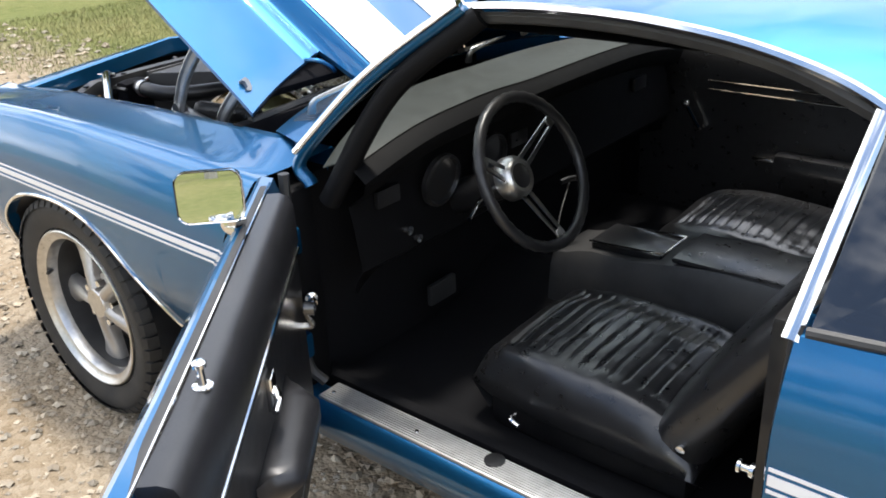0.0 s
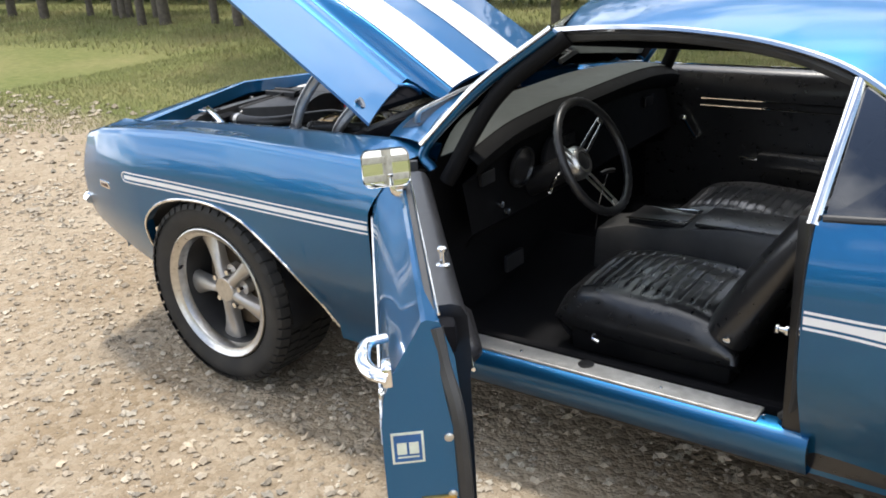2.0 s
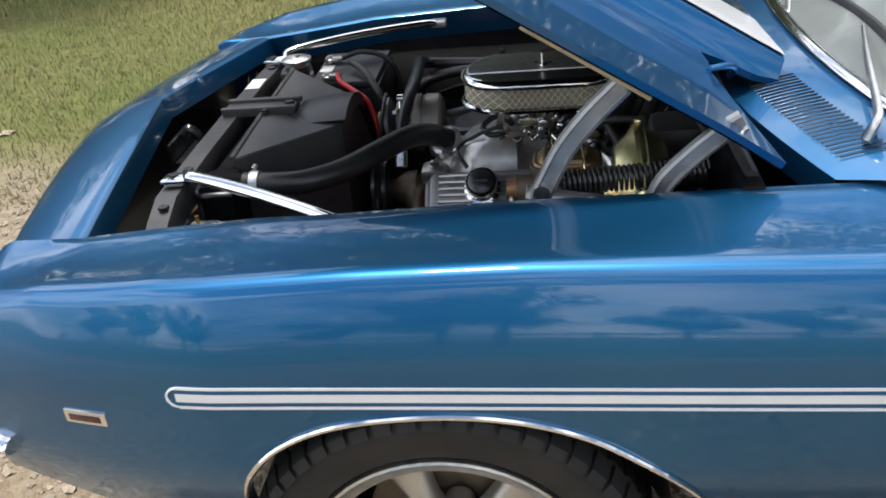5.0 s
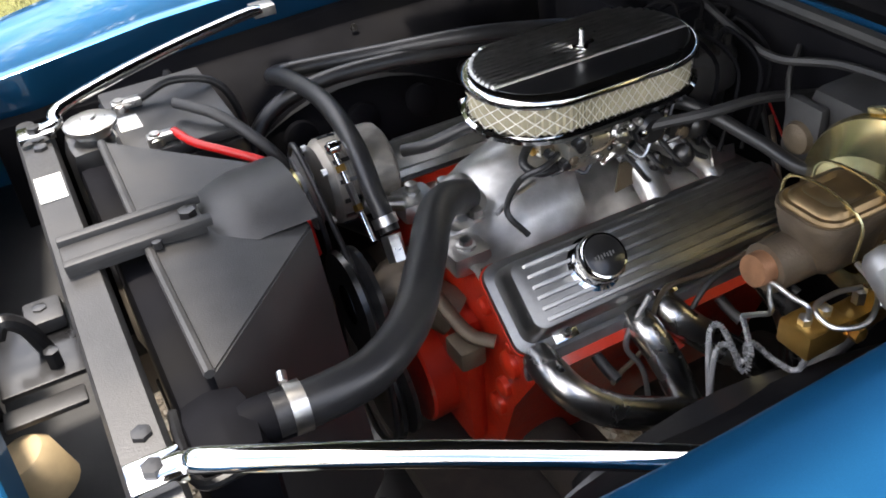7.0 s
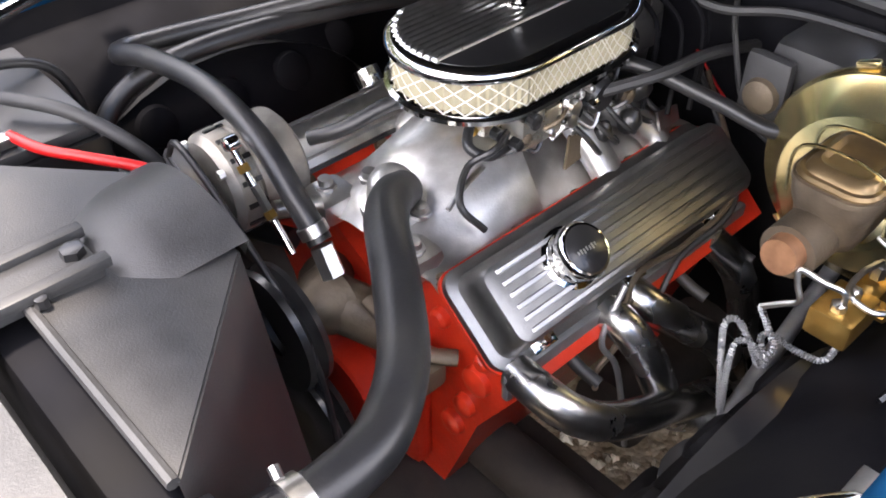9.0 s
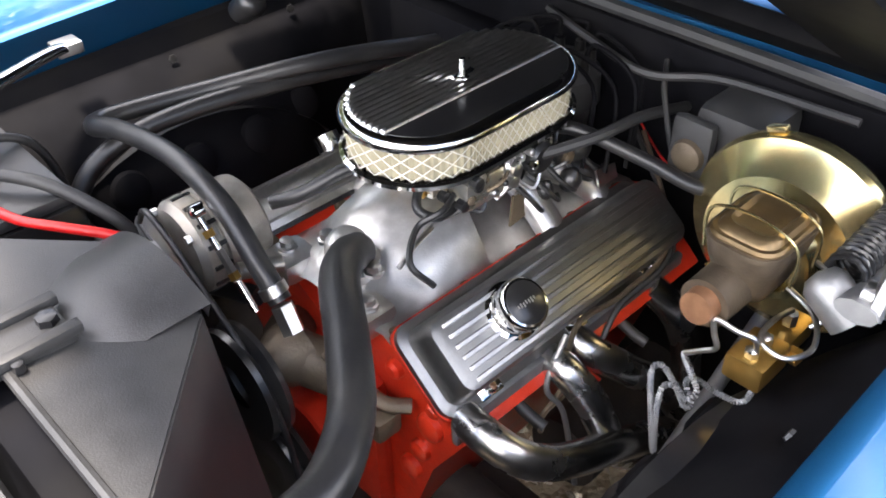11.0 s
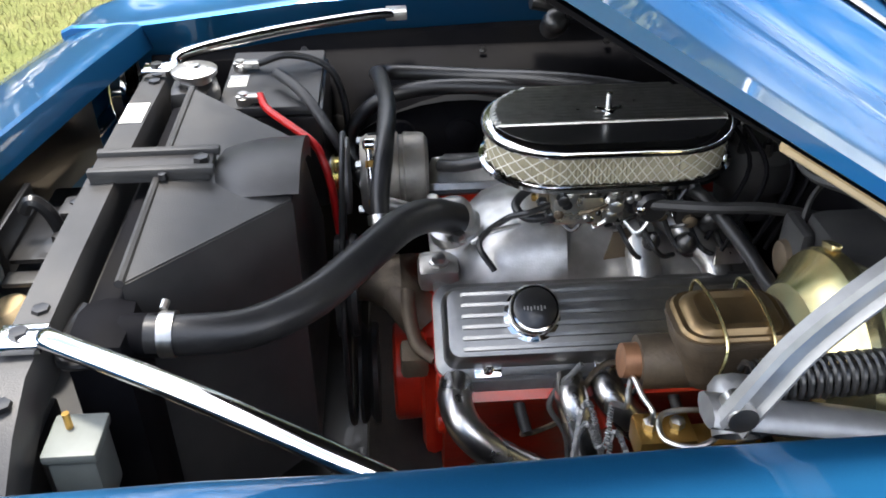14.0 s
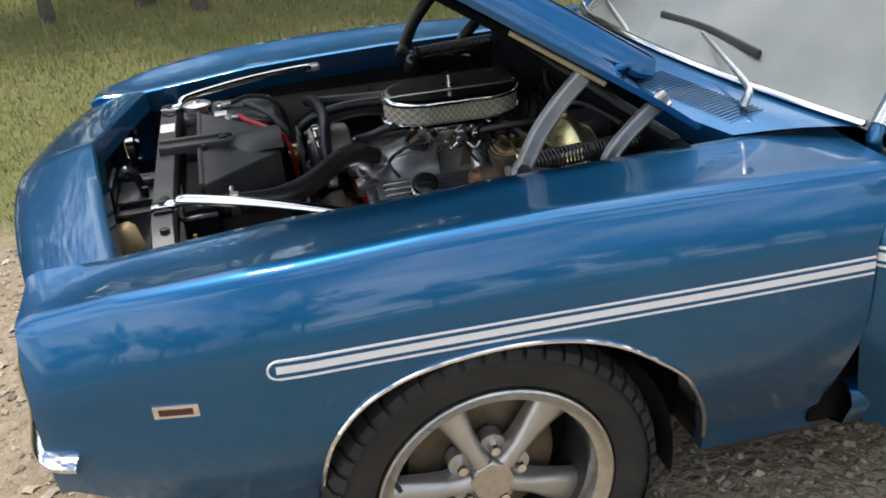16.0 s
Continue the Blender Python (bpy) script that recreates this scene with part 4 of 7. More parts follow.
# dash
prof = [(0.74, 0.90), (0.86, 0.925), (0.95, 0.915), (0.985, 0.89), (0.975, 0.855), (0.93, 0.83), (0.945, 0.70), (0.955, 0.64), (0.90, 0.60), (0.76, 0.58)]
dash_x = lambda y, i, x: screen_base(y / 0.705).x + (0.035, 0.10)[i] if i < 2 else max(x, screen_base(y / 0.705).x + 0.10)
rows = [[(dash_x(y, i, x) + (0.006 * math.exp(-((y + 0.36) / 0.2) ** 2)), y, z + (0.010 * math.exp(-((y + 0.36) / 0.22) ** 4) if z > 0.8 else 0) - (0.045 * (y / 0.7) ** 4 if z > 0.8 else 0)) for i, (x, z) in enumerate(prof)] for y in [-0.70 + 0.0467 * k for k in range(31)]]
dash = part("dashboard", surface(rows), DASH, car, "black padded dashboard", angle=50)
part("dash_pad", surface([[(p[0], p[1], p[2] + 0.003) for p in r[:3]] for r in rows]), PAD, dash, "black dash top pad with windshield glare in its colour")
for y in (-0.60, -0.12, 0.5):
    vent = part("air_vent", box(0.938, 0.952, y - 0.035, y + 0.035, 0.76, 0.80, 0.004), BLACKP, dash)
for y in (-0.45, -0.27):
    g = part("gauge", lathe((0.965, y, 0.775), (1, 0, -0.15), [(0, 0.062), (0.012, 0.062), (0.014, 0.055), (0.004, 0.052), (0.004, 0)], 24), BLACKP, dash, "round black gauge")
for y, z in ((-0.56, 0.69), (-0.20, 0.70), (-0.53, 0.66)):
    part("dash_knob", lathe((0.945, y, z), (1, 0, 0), [(0, 0.006), (0.012, 0.006), (0.014, 0.011), (0.024, 0.010), (0.025, 0)], 12), CHROME, dash)
part("dash_badge", box(0.930, 0.937, 0.28, 0.36, 0.735, 0.745, 0.002), CHROME, dash)

# ---- steering wheel ----
SWN = Vector((0.86, 0, 0.42)).normalized()
SWC = Vector((1.120, -0.362, 0.785)) + SWN * 0.045
sa, sb = Vector((0, 1, 0)), SWN.cross(Vector((0, 1, 0)))
sb = Vector((-SWN.z, 0, SWN.x))


def on_wheel(r, deg, h=0.0):
    a = radians(deg)
    return SWC + (sa * math.cos(a) + sb * math.sin(a)) * r + SWN * h


bm = bmesh.new()
R = 0.167
rows = []
for k in range(72):
    d = 360 * k / 72
    rr = 0.0128 + 0.0008 * math.cos(k * math.pi)
    rows.append([on_wheel(R + rr * math.cos(q), d, rr * math.sin(q) - 0.0) for q in [2 * math.pi * j / 12 for j in range(12)]])
grid(bm, rows, close_u=True, close_v=True)
sw = part("steering_wheel", bm, HOSE, car, "three-spoke steering wheel with black rim")
for d in (35, 155, 275):
    for off in (-1, 1):
        a, b = on_wheel(0.040, d, -0.048), on_wheel(R - 0.008, d, -0.002)
        side = (sa * math.cos(radians(d + 90)) + sb * math.sin(radians(d + 90)))
        bm = bmesh.new()
        rows = []
        for t in [k / 8 for k in range(9)]:
            c = a.lerp(b, t)
            w0, w1 = 0.006 + 0.002 * (1 - t), 0.0185 - 0.006 * t
            rows.append([c + side * off * w0 + SWN * 0.002, c + side * off * w1 + SWN * 0.002, c + side * off * w1 - SWN * 0.002, c + side * off * w0 - SWN * 0.002])
        vs = grid(bm, rows, close_v=True)
        bm.faces.new(vs[0])
        bm.faces.new(vs[-1][::-1])
        part("spoke", bm, BRUSHED, sw, "slotted brushed metal spoke")
    bm = bmesh.new()
    for t in (0.92,):
        c = on_wheel(0.040, d, -0.048).lerp(on_wheel(R - 0.008, d, -0.002), t)
        add_cyl(bm, c - SWN * 0.002, c + SWN * 0.002, 0.013, 0.013, 14)
    part("spoke_joint", bm, BRUSHED, sw)
part("hub", lathe(SWC - SWN * 0.075, SWN, [(0, 0.05), (0.02, 0.05), (0.034, 0.044), (0.040, 0.036), (0.038, 0.028)], 28), BRUSHED, sw, "round brushed hub")
part("horn_button", lathe(SWC - SWN * 0.043, SWN, [(0, 0.03), (0.006, 0.028), (0.010, 0.016), (0.011, 0)], 24), BLACKP, sw)
part("steering_column", cyl(SWC - SWN * 0.065, SWC - SWN * 0.36, 0.038, 0.042, 20), BLACKP, car, "black steering column")
part("turn_lever", tube([on_wheel(0.03, 185, -0.10), on_wheel(0.10, 190, -0.095), on_wheel(0.155, 195, -0.09)], 0.0045, 8, 4), CHROME, car, "chrome turn signal lever")
part("pedal", box(0.86, 0.875, -0.40, -0.30, 0.40, 0.455, 0.005, Matrix.Identity(4)), RUBBER, car)

# ---- seats and console ----
def seat(y0):
    hw, x0, x1 = 0.228, 1.150, 1.68
    bm = bmesh.new()
    rows = []
    N, M = 176, 40
    for i in range(N + 1):
        u = i / N
        x = x0 + (x1 - x0) * u
        col = []
        for j in range(M + 1):
            v = -1 + 2 * j / M
            end = 1 - abs(2 * u - 1) ** 5
            side = 1 - abs(v) ** 6
            z = 0.385 + 0.122 * (1 - abs(2 * u - 1) ** 3.0) ** 0.55 * (1 - abs(v) ** 3.2) ** 0.5
            inner = smooth((0.66 - abs(v)) / 0.06) * smooth((u - 0.13) / 0.05) * smooth((1.02 - u) / 0.02)
            bolster = 0.012 * math.exp(-((abs(v) - 0.78) / 0.14) ** 2) + 0.014 * math.exp(-((u - 0.08) / 0.08) ** 2) * (1 - abs(v) ** 4)
            pleat = -0.0040 * inner * (0.5 + 0.5 * math.cos(u * 2 * math.pi * 17)) ** 12
            seam = math.exp(-((abs(v) - 0.68) / 0.025) ** 2) * smooth((u - 0.10) / 0.05) + math.exp(-((u - 0.145) / 0.010) ** 2) * smooth((0.70 - abs(v)) / 0.04)
            pleat -= 0.0045 * min(1.0, seam)
            wrinkle = 0.005 * noise.noise((x * 8, (y0 + v) * 3.2, 1.7)) + 0.0016 * noise.noise((x * 26, (y0 + v) * 9, 4.2))
            z += bolster + pleat + wrinkle - 0.003 * inner - 0.03 * (u - 0.5) * 0.6 + (-0.006 * math.exp(-((u - 0.7) / 0.25) ** 2) * (1 - v * v))
            wd = hw * (1 - 0.10 * (1 - u) ** 6 - 0.04 * abs(2 * u - 1) ** 4)
            col.append((x, y0 + v * wd, z))
        rows.append(col)
    top = rows
    # skirt down the sides
    vs = grid(bm, [[(r[0][0], r[0][1] + 0.045, 0.335)] + r + [(r[-1][0], r[-1][1] - 0.045, 0.335)] for r in top])
    fr = [bm.verts.new((v.co.x + 0.045, v.co.y, 0.335)) for k, v in enumerate(vs[0])]
    for k in range(len(fr) - 1):
        bm.faces.new((vs[0][k], vs[0][k + 1], fr[k + 1], fr[k]))
    s = part("seat", bm, VINYL, car, "black pleated vinyl bucket seat", angle=75)
    bm = bmesh.new()
    rows = []
    for i in range(25):
        u = i / 24
        base = Vector((1.645 + 0.30 * u ** 1.15, y0, 0.44 + 0.47 * u))
        wd = 0.235 - 0.03 * u ** 4
        th = 0.06 - 0.02 * u
        ring = []
        for q in range(24):
            a = 2 * math.pi * q / 24
            cx, cy = math.cos(a), math.sin(a)
            ring.append(base + Vector((math.copysign(abs(cx) ** 0.6, cx) * th, math.copysign(abs(cy) ** 0.5, cy) * wd, math.copysign(abs(cx) ** 0.6, cx) * -th * 0.5)))
        rows.append(ring)
    vs = grid(bm, rows, close_v=True)
    bm.faces.new(vs[0])
    bm.faces.new(vs[-1])
    part("backrest", bm, VINYL, s, "black vinyl seat back", angle=60)
    part("seat_base", box(x0 + 0.05, x1 - 0.02, y0 - 0.20, y0 + 0.20, 0.30, 0.40, 0.02), BLACKP, s)
    part("seat_lever", tube([(1.30, y0 - 0.245, 0.385), (1.30, y0 - 0.262, 0.385), (1.325, y0 - 0.268, 0.38)], 0.005, 8, 4), CHROME, s, "small chrome lever")
    part("tilt_button", lathe((1.66, y0 - 0.236, 0.455), (0, -1, 0), [(0, 0.010), (0.008, 0.009), (0.010, 0)], 12), CHROME, s)
    return s


seat(-0.392)
seat(0.395)
rows = []
for k in range(19):
    s = k / 18
    x = 1.03 + 0.67 * s
    z = 0.475 + 0.028 * smooth((x - 1.03) / 0.12) + 0.035 * smooth((x - 1.20) / 0.30)
    w = 0.095 + 0.01 * s
    rows.append([(x, -w - 0.02, 0.32), (x, -w - 0.004, z - 0.03), (x, -w + 0.012, z), (x, 0, z + 0.004), (x, w - 0.012, z), (x, w + 0.004, z - 0.03), (x, w + 0.02, 0.32)])
bm = bmesh.new()
vs = grid(bm, rows)
bm.faces.new(vs[0])
bm.faces.new(vs[-1][::-1])
con = part("console", bm, PLASTIC, car, "black plastic centre console", angle=45)
part("shift_plate", box(1.13, 1.32, -0.062, 0.062, 0.498, 0.522, 0.004, Matrix.Translation((0, 0, 0.004))), BLACKP, con)
for y in (-0.064, 0.064):
    part("plate_trim", tube([(1.125, y, 0.521), (1.22, y, 0.526), (1.33, y, 0.534)], 0.003, 6, 4), CHROME, con)
part("plate_trim", tube([(1.33, -0.064, 0.534), (1.33, 0.064, 0.534)], 0.003, 6, 1), CHROME, con)
part("console_lid", box(1.36, 1.70, -0.088, 0.088, 0.530, 0.546, 0.008), VINYL, con, "padded console lid")
part("lid_seam", box(1.655, 1.659, -0.09, 0.09, 0.53, 0.5475, 0), BLACKP, con)
sh = part("shifter", tube([(0.985, -0.01, 0.44), (1.0, -0.01, 0.55), (1.028, -0.01, 0.645)], 0.0038, 8, 5), CHROME, con, "chrome shifter stick")
part("shifter_knob", tube([(1.018, -0.035, 0.648), (1.028, -0.01, 0.652), (1.042, 0.015, 0.650)], 0.0075, 10, 4), BLACKP, sh)

# ---- far door, closed ----
rows = [[(x, 0.80, lerp_table(CREST, x) - 0.002), (x, 0.838, lerp_table(CREST, x) + 0.004)] + side_column(x, 1, FLOOR_Z + 0.015, 14) for x in [DX0 + (DX1 - DX0) * k / 24 for k in range(25)]]
fdoor = part("passenger_door", surface(rows), PAINT, car, "blue passenger door, closed")
rows = [[(x, 0.80, 0.865), (x, 0.765, 0.868), (x, 0.742, 0.845), (x, 0.728, 0.77), (x, 0.735, 0.745), (x, 0.735, 0.5), (x, 0.735, 0.28)] for x in (0.83, 1.2, 1.6, 1.9)]
fp = part("door_trim_panel", surface(rows), VINYL, fdoor, "black vinyl door trim panel", angle=50)
for z in (0.752, 0.725):
    part("trim_strip", tube([(1.06, 0.731, z), (1.4, 0.731, z), (1.88, 0.731, z)], 0.0032, 6, 3), CHROME, fp)
part("window_crank", tube([(1.05, 0.733, 0.60), (1.05, 0.715, 0.60), (1.035, 0.712, 0.62), (1.00, 0.71, 0.675)], 0.0075, 8, 5), CHROME, fp, "chrome window crank")
part("crank_knob", lathe((1.0, 0.722, 0.675), (0, -1, 0), [(0, 0.0), (0, 0.012), (0.02, 0.014), (0.025, 0)], 12), CHROME, fp)
part("inner_handle", box(1.225, 1.30, 0.715, 0.735, 0.527, 0.540, 0.004), CHROME, fp)
part("armrest", box(1.30, 1.66, 0.675, 0.735, 0.50, 0.57, 0.02), VINYL, fp)
part("belt_moulding", tube([(0.84, 0.805, 0.868), (1.4, 0.805, 0.868), (1.885, 0.805, 0.868)], 0.004, 6, 3), CHROME, fdoor)
part("far_mirror", box(0.90, 0.92, 0.87, 0.99, 0.90, 0.975, 0.008), CHROME, fdoor, "chrome passenger mirror")

# ---- wheels ----
WR = 0.33


def wheel(x, y, sign):
    c = Vector((x, y, WR))
    ax = Vector((0, sign, 0))
    rim = part("wheel", lathe(c, ax, [(0.020, 0.196), (0.036, 0.198), (0.050, 0.204), (0.054, 0.216), (0.060, 0.222), (0.064, 0.228), (0.062, 0.232), (0.045, 0.2365), (0.0, 0.2365)], 56), BRUSHED, car, "satin grey five-spoke alloy wheel with polished lip")
    # the shade deep in the rim is put into the barrel's black colour
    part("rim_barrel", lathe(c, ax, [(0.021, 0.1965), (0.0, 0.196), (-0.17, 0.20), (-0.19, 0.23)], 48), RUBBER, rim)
    tyre_prof = [(0.045, 0.2355), (0.058, 0.238), (0.062, 0.252), (0.067, 0.275), (0.067, 0.298), (0.062, 0.308), (0.056, 0.316), (0.04, 0.320), (0.0, WR - 0.009), (-0.10, WR - 0.009), (-0.15, 0.319), (-0.19, 0.31), (-0.215, 0.28), (-0.20, 0.24)]
    ty = part("tyre", lathe(c, ax, tyre_prof, 64), TYRE, rim, "black treaded tyre")
    bm = bmesh.new()
    for k in range(52):
        a = 2 * math.pi * k / 52
        for h0, h1, lift, sk in ((0.036, 0.066, 0.0, 0.0), (-0.012, 0.030, 0.0, 0.03), (-0.06, -0.018, 0.0, 0.0), (-0.11, -0.066, 0.0, 0.03), (-0.165, -0.118, 0.0, 0.0)):
            rows = []
            for aa in (a + sk - 0.046, a + sk + 0.046):
                d = Vector((math.cos(aa), 0, math.sin(aa)))
                r0 = WR - 0.016
                e = 0.012 if h1 > 0.06 else 0
                rows.append([c + ax * h0 + d * r0, c + ax * h0 + d * (WR), c + ax * h1 + d * (WR - e), c + ax * (h1 + (0.008 if e else 0)) + d * (r0 - e)])
            vs = grid(bm, rows)
            bm.faces.new(vs[0])
            bm.faces.new(vs[1][::-1])
    tread = part("tread", bm, TYRE, ty, smooth=False)
    tread["kind"] = "stuff"
    # added matte black disc stands in for the shade behind the spokes
    part("wheel_gap_shade", lathe(c, ax, [(-0.10, 0.198), (-0.105, 0.10), (-0.10, 0.0)], 40), CARPET, rim)
    part("brake_disc", lathe(c, ax, [(-0.09, 0.15), (-0.055, 0.15), (-0.052, 0.14), (-0.052, 0.06)], 36), IRON, rim, "dull brake disc")
    for k in range(5):
        a0 = radians(90 + 25 + 72 * k)
        d = Vector((math.cos(a0), 0, math.sin(a0)))
        s = Vector((-math.sin(a0), 0, math.cos(a0)))
        bm = bmesh.new()
        rows = []
        for r, w, h, th in ((0.03, 0.022, 0.012, 0.05), (0.055, 0.0185, 0.010, 0.045), (0.085, 0.0195, 0.004, 0.036), (0.12, 0.025, -0.004, 0.03), (0.155, 0.033, -0.010, 0.026), (0.185, 0.041, -0.012, 0.026), (0.203, 0.046, -0.012, 0.028)):
            p = c + d * r + ax * h
            rows.append([p + s * w * u + ax * v for u, v in ((-1, -th), (-1, -0.006), (-0.75, 0.004), (-0.35, 0.010), (0.35, 0.010), (0.75, 0.004), (1, -0.006), (1, -th))])
        vs = grid(bm, rows)
        bm.faces.new(vs[0])
        part("spoke", bm, SATIN, rim, "satin grey curved spoke", angle=50)
        b0 = a0 + radians(36)
        d2 = Vector((math.cos(b0), 0, math.sin(b0)))
        m2 = Vector((-math.sin(b0), 0, math.cos(b0)))
        bm = bmesh.new()
        ring = [c + d2 * (0.060 + 0.026 * math.cos(t)) + m2 * 0.026 * math.sin(t) + ax * -0.012 for t in [2 * math.pi * j / 12 for j in range(12)]]
        v1 = [bm.verts.new(p) for p in ring]
        v0 = [bm.verts.new(p - ax * 0.03) for p in ring]
        bm.faces.new(v1)
        for j in range(12):
            bm.faces.new((v0[j], v0[(j + 1) % 12], v1[(j + 1) % 12], v1[j]))
        part("lug_seat", bm, SATIN, rim)
        lug = part("lug_nut", cyl(c + d2 * 0.062 - ax * 0.012, c + d2 * 0.062 + ax * 0.012, 0.0115, 0.010, 6), CHROME, rim, "chrome lug nut")
    part("centre_cap", lathe(c, ax, [(-0.01, 0.046), (0.018, 0.046), (0.022, 0.043), (0.023, 0)], 8), BRUSHED, rim, "hexagonal centre cap")
    vd = Vector((math.cos(radians(163)), 0, math.sin(radians(163))))
    part("valve_stem", tube([c + vd * 0.203 + ax * 0.03, c + vd * 0.195 + ax * 0.045, c + vd * 0.192 + ax * 0.055], 0.005, 8, 3), RUBBER, rim)
    return rim


for xx in (0.0, REAR_AXLE):
    for sgn in (-1, 1):
        wheel(xx, sgn * 0.805, sgn)
part("axle", cyl((0, -0.72, WR), (0, 0.72, WR), 0.04, 0.04, 12), RUST, car, "rusty front suspension beam")
part("axle", cyl((REAR_AXLE, -0.72, WR), (REAR_AXLE, 0.72, WR), 0.05, 0.05, 12), RUST, car)

# ---- engine bay shell ----
for sgn in (-1, 1):
    rows = []
    for k in range(27):
        x = -0.60 + 1.10 * k / 26
        hump = math.exp(-((x - 0.0) / 0.30) ** 4)
        rows.append([(x, sgn * 0.612, lerp_table(INNER, x) - 0.074), (x, sgn * 0.600, lerp_table(INNER, x) - 0.080), (x, sgn * 0.590, 0.750), (x, sgn * (0.575 - 0.02 * hump), 0.74), (x, sgn * (0.565 - 0.09 * hump), 0.70 - 0.02 * hump), (x, sgn * (0.555 - 0.13 * hump), 0.60), (x, sgn * (0.55 - 0.14 * hump), 0.48), (x, sgn * (0.54 - 0.12 * hump), 0.36), (x, sgn * 0.50, 0.28)])
    wellp = part("inner_fender", surface(rows), BAYBLACK, car, "black inner fender panel")
    for xq, yq, zq in ((-0.30, 0.575, 0.755), (0.05, 0.558, 0.75), (0.3, 0.572, 0.755)):
        part("panel_bolt", lathe((xq, sgn * yq, zq), (0, -sgn, 0.4), [(0, 0.008), (0.004, 0.007), (0.005, 0)], 6), BLACKP, wellp)
    for xq in (-0.36, -0.24, -0.12, 0.0, 0.12, 0.24):
        hump = math.exp(-(xq / 0.30) ** 4)
        part("pressed_dimple", lathe((xq, sgn * (0.555 - 0.118 * hump), 0.625), (0, -sgn, 0.35), [(-0.006, 0.034), (0.004, 0.030), (0.009, 0.020), (0.010, 0)], 20), BAYBLACK, wellp)
    part("wheel_house", surface([[(0.36 * math.cos(a), sgn * y, WR + 0.36 * math.sin(a)) for y in (0.46, 0.70, 0.86)] for a in [radians(-8 + 158 * k / 20) for k in range(21)]]), BLACKP, car, "black wheel house")
    part("wheel_house", surface([[(REAR_AXLE + 0.40 * math.cos(a), sgn * y, WR + 0.36 * math.sin(a)) for y in (0.5, 0.70, 0.87)] for a in [radians(-8 + 196 * k / 20) for k in range(21)]]), BLACKP, car)
cs = part("core_support", surface([[(-0.562, y, z - 0.016), (-0.557, y, z), (-0.516, y, z + 0.001), (-0.510, y, z - 0.016), (-0.510, y, z - 0.05)] for y, z in
          [(-0.575, 0.70), (-0.53, 0.735), (-0.47, 0.775), (-0.41, 0.800), (-0.2, 0.806), (0, 0.808), (0.2, 0.806), (0.41, 0.800), (0.47, 0.775), (0.53, 0.735), (0.575, 0.70)]]), PLASTIC, car, "black radiator support bar", angle=50)
part("support_panel", box(-0.545, -0.515, -0.57, -0.36, 0.34, 0.73, 0.006), BLACKP, cs)
part("support_panel", box(-0.545, -0.515, 0.36, 0.57, 0.34, 0.73, 0.006), BLACKP, cs)
part("support_label", box(-0.554, -0.519, 0.165, 0.235, 0.8075, 0.8088, 0), LABEL, cs, "white paper label", smooth=False)
for y in (-0.30, -0.44, 0.33):
    part("support_bolt", lathe((-0.532, y, 0.803 if abs(y) < 0.4 else 0.79), (0, 0, 1), [(0, 0.011), (0.005, 0.010), (0.006, 0)], 6), BLACKP, cs)
part("rubber_stop", lathe((-0.545, -0.53, 0.733), (0, 0, 1), [(0, 0.016), (0.015, 0.017), (0.022, 0.014), (0.023, 0)], 16), RUBBER, cs, "rubber hood stop")
part("rubber_stop", lathe((-0.545, 0.53, 0.733), (0, 0, 1), [(0, 0.016), (0.015, 0.017), (0.022, 0.014), (0.023, 0)], 16), RUBBER, cs)
# added black sheets stand in for the shade inside the nose
part("nose_dark_sheet", box(-0.72, -0.52, -0.74, 0.74, 0.53, 0.56, 0.01), RUBBER, car, "added black sheet that darkens the cavity behind the grille")
part("nose_dark_sheet", box(-0.785, -0.715, -0.42, 0.42, 0.532, 0.558, 0.008), RUBBER, car)
# hood latch and horn bracket ahead of the bar
lb = part("latch_bracket", box(-0.66, -0.565, -0.085, 0.055, 0.722, 0.730, 0.003), BLACKP, car, "black hood latch bracket")
part("latch_wall", box(-0.672, -0.662, -0.085, 0.055, 0.70, 0.772, 0.003), BLACKP, lb)
part("latch_hook", tube([(-0.60, -0.03, 0.73), (-0.612, -0.03, 0.772), (-0.63, -0.032, 0.79), (-0.642, -0.035, 0.775)], 0.010, 8, 5), BLACKP, lb)
part("latch_plate", box(-0.615, -0.57, 0.0, 0.05, 0.730, 0.75, 0.006), PLASTIC, lb)
for yy in (-0.06, 0.03):
    part("latch_bolt", lathe((-0.595, yy, 0.73), (0, 0, 1), [(0, 0.009), (0.022, 0.009), (0.024, 0)], 6), BLACKP, lb)
part("latch_flange", box(-0.665, -0.575, -0.115, -0.085, 0.704, 0.712, 0.003), PLASTIC, lb)
part("lamp_back", lathe((-0.655, -0.135, 0.668), (-0.3, 0, 1), [(-0.04, 0.0), (-0.04, 0.034), (0.01, 0.036), (0.022, 0.028), (0.026, 0)], 18), BEIGE, car, "beige lamp housing")

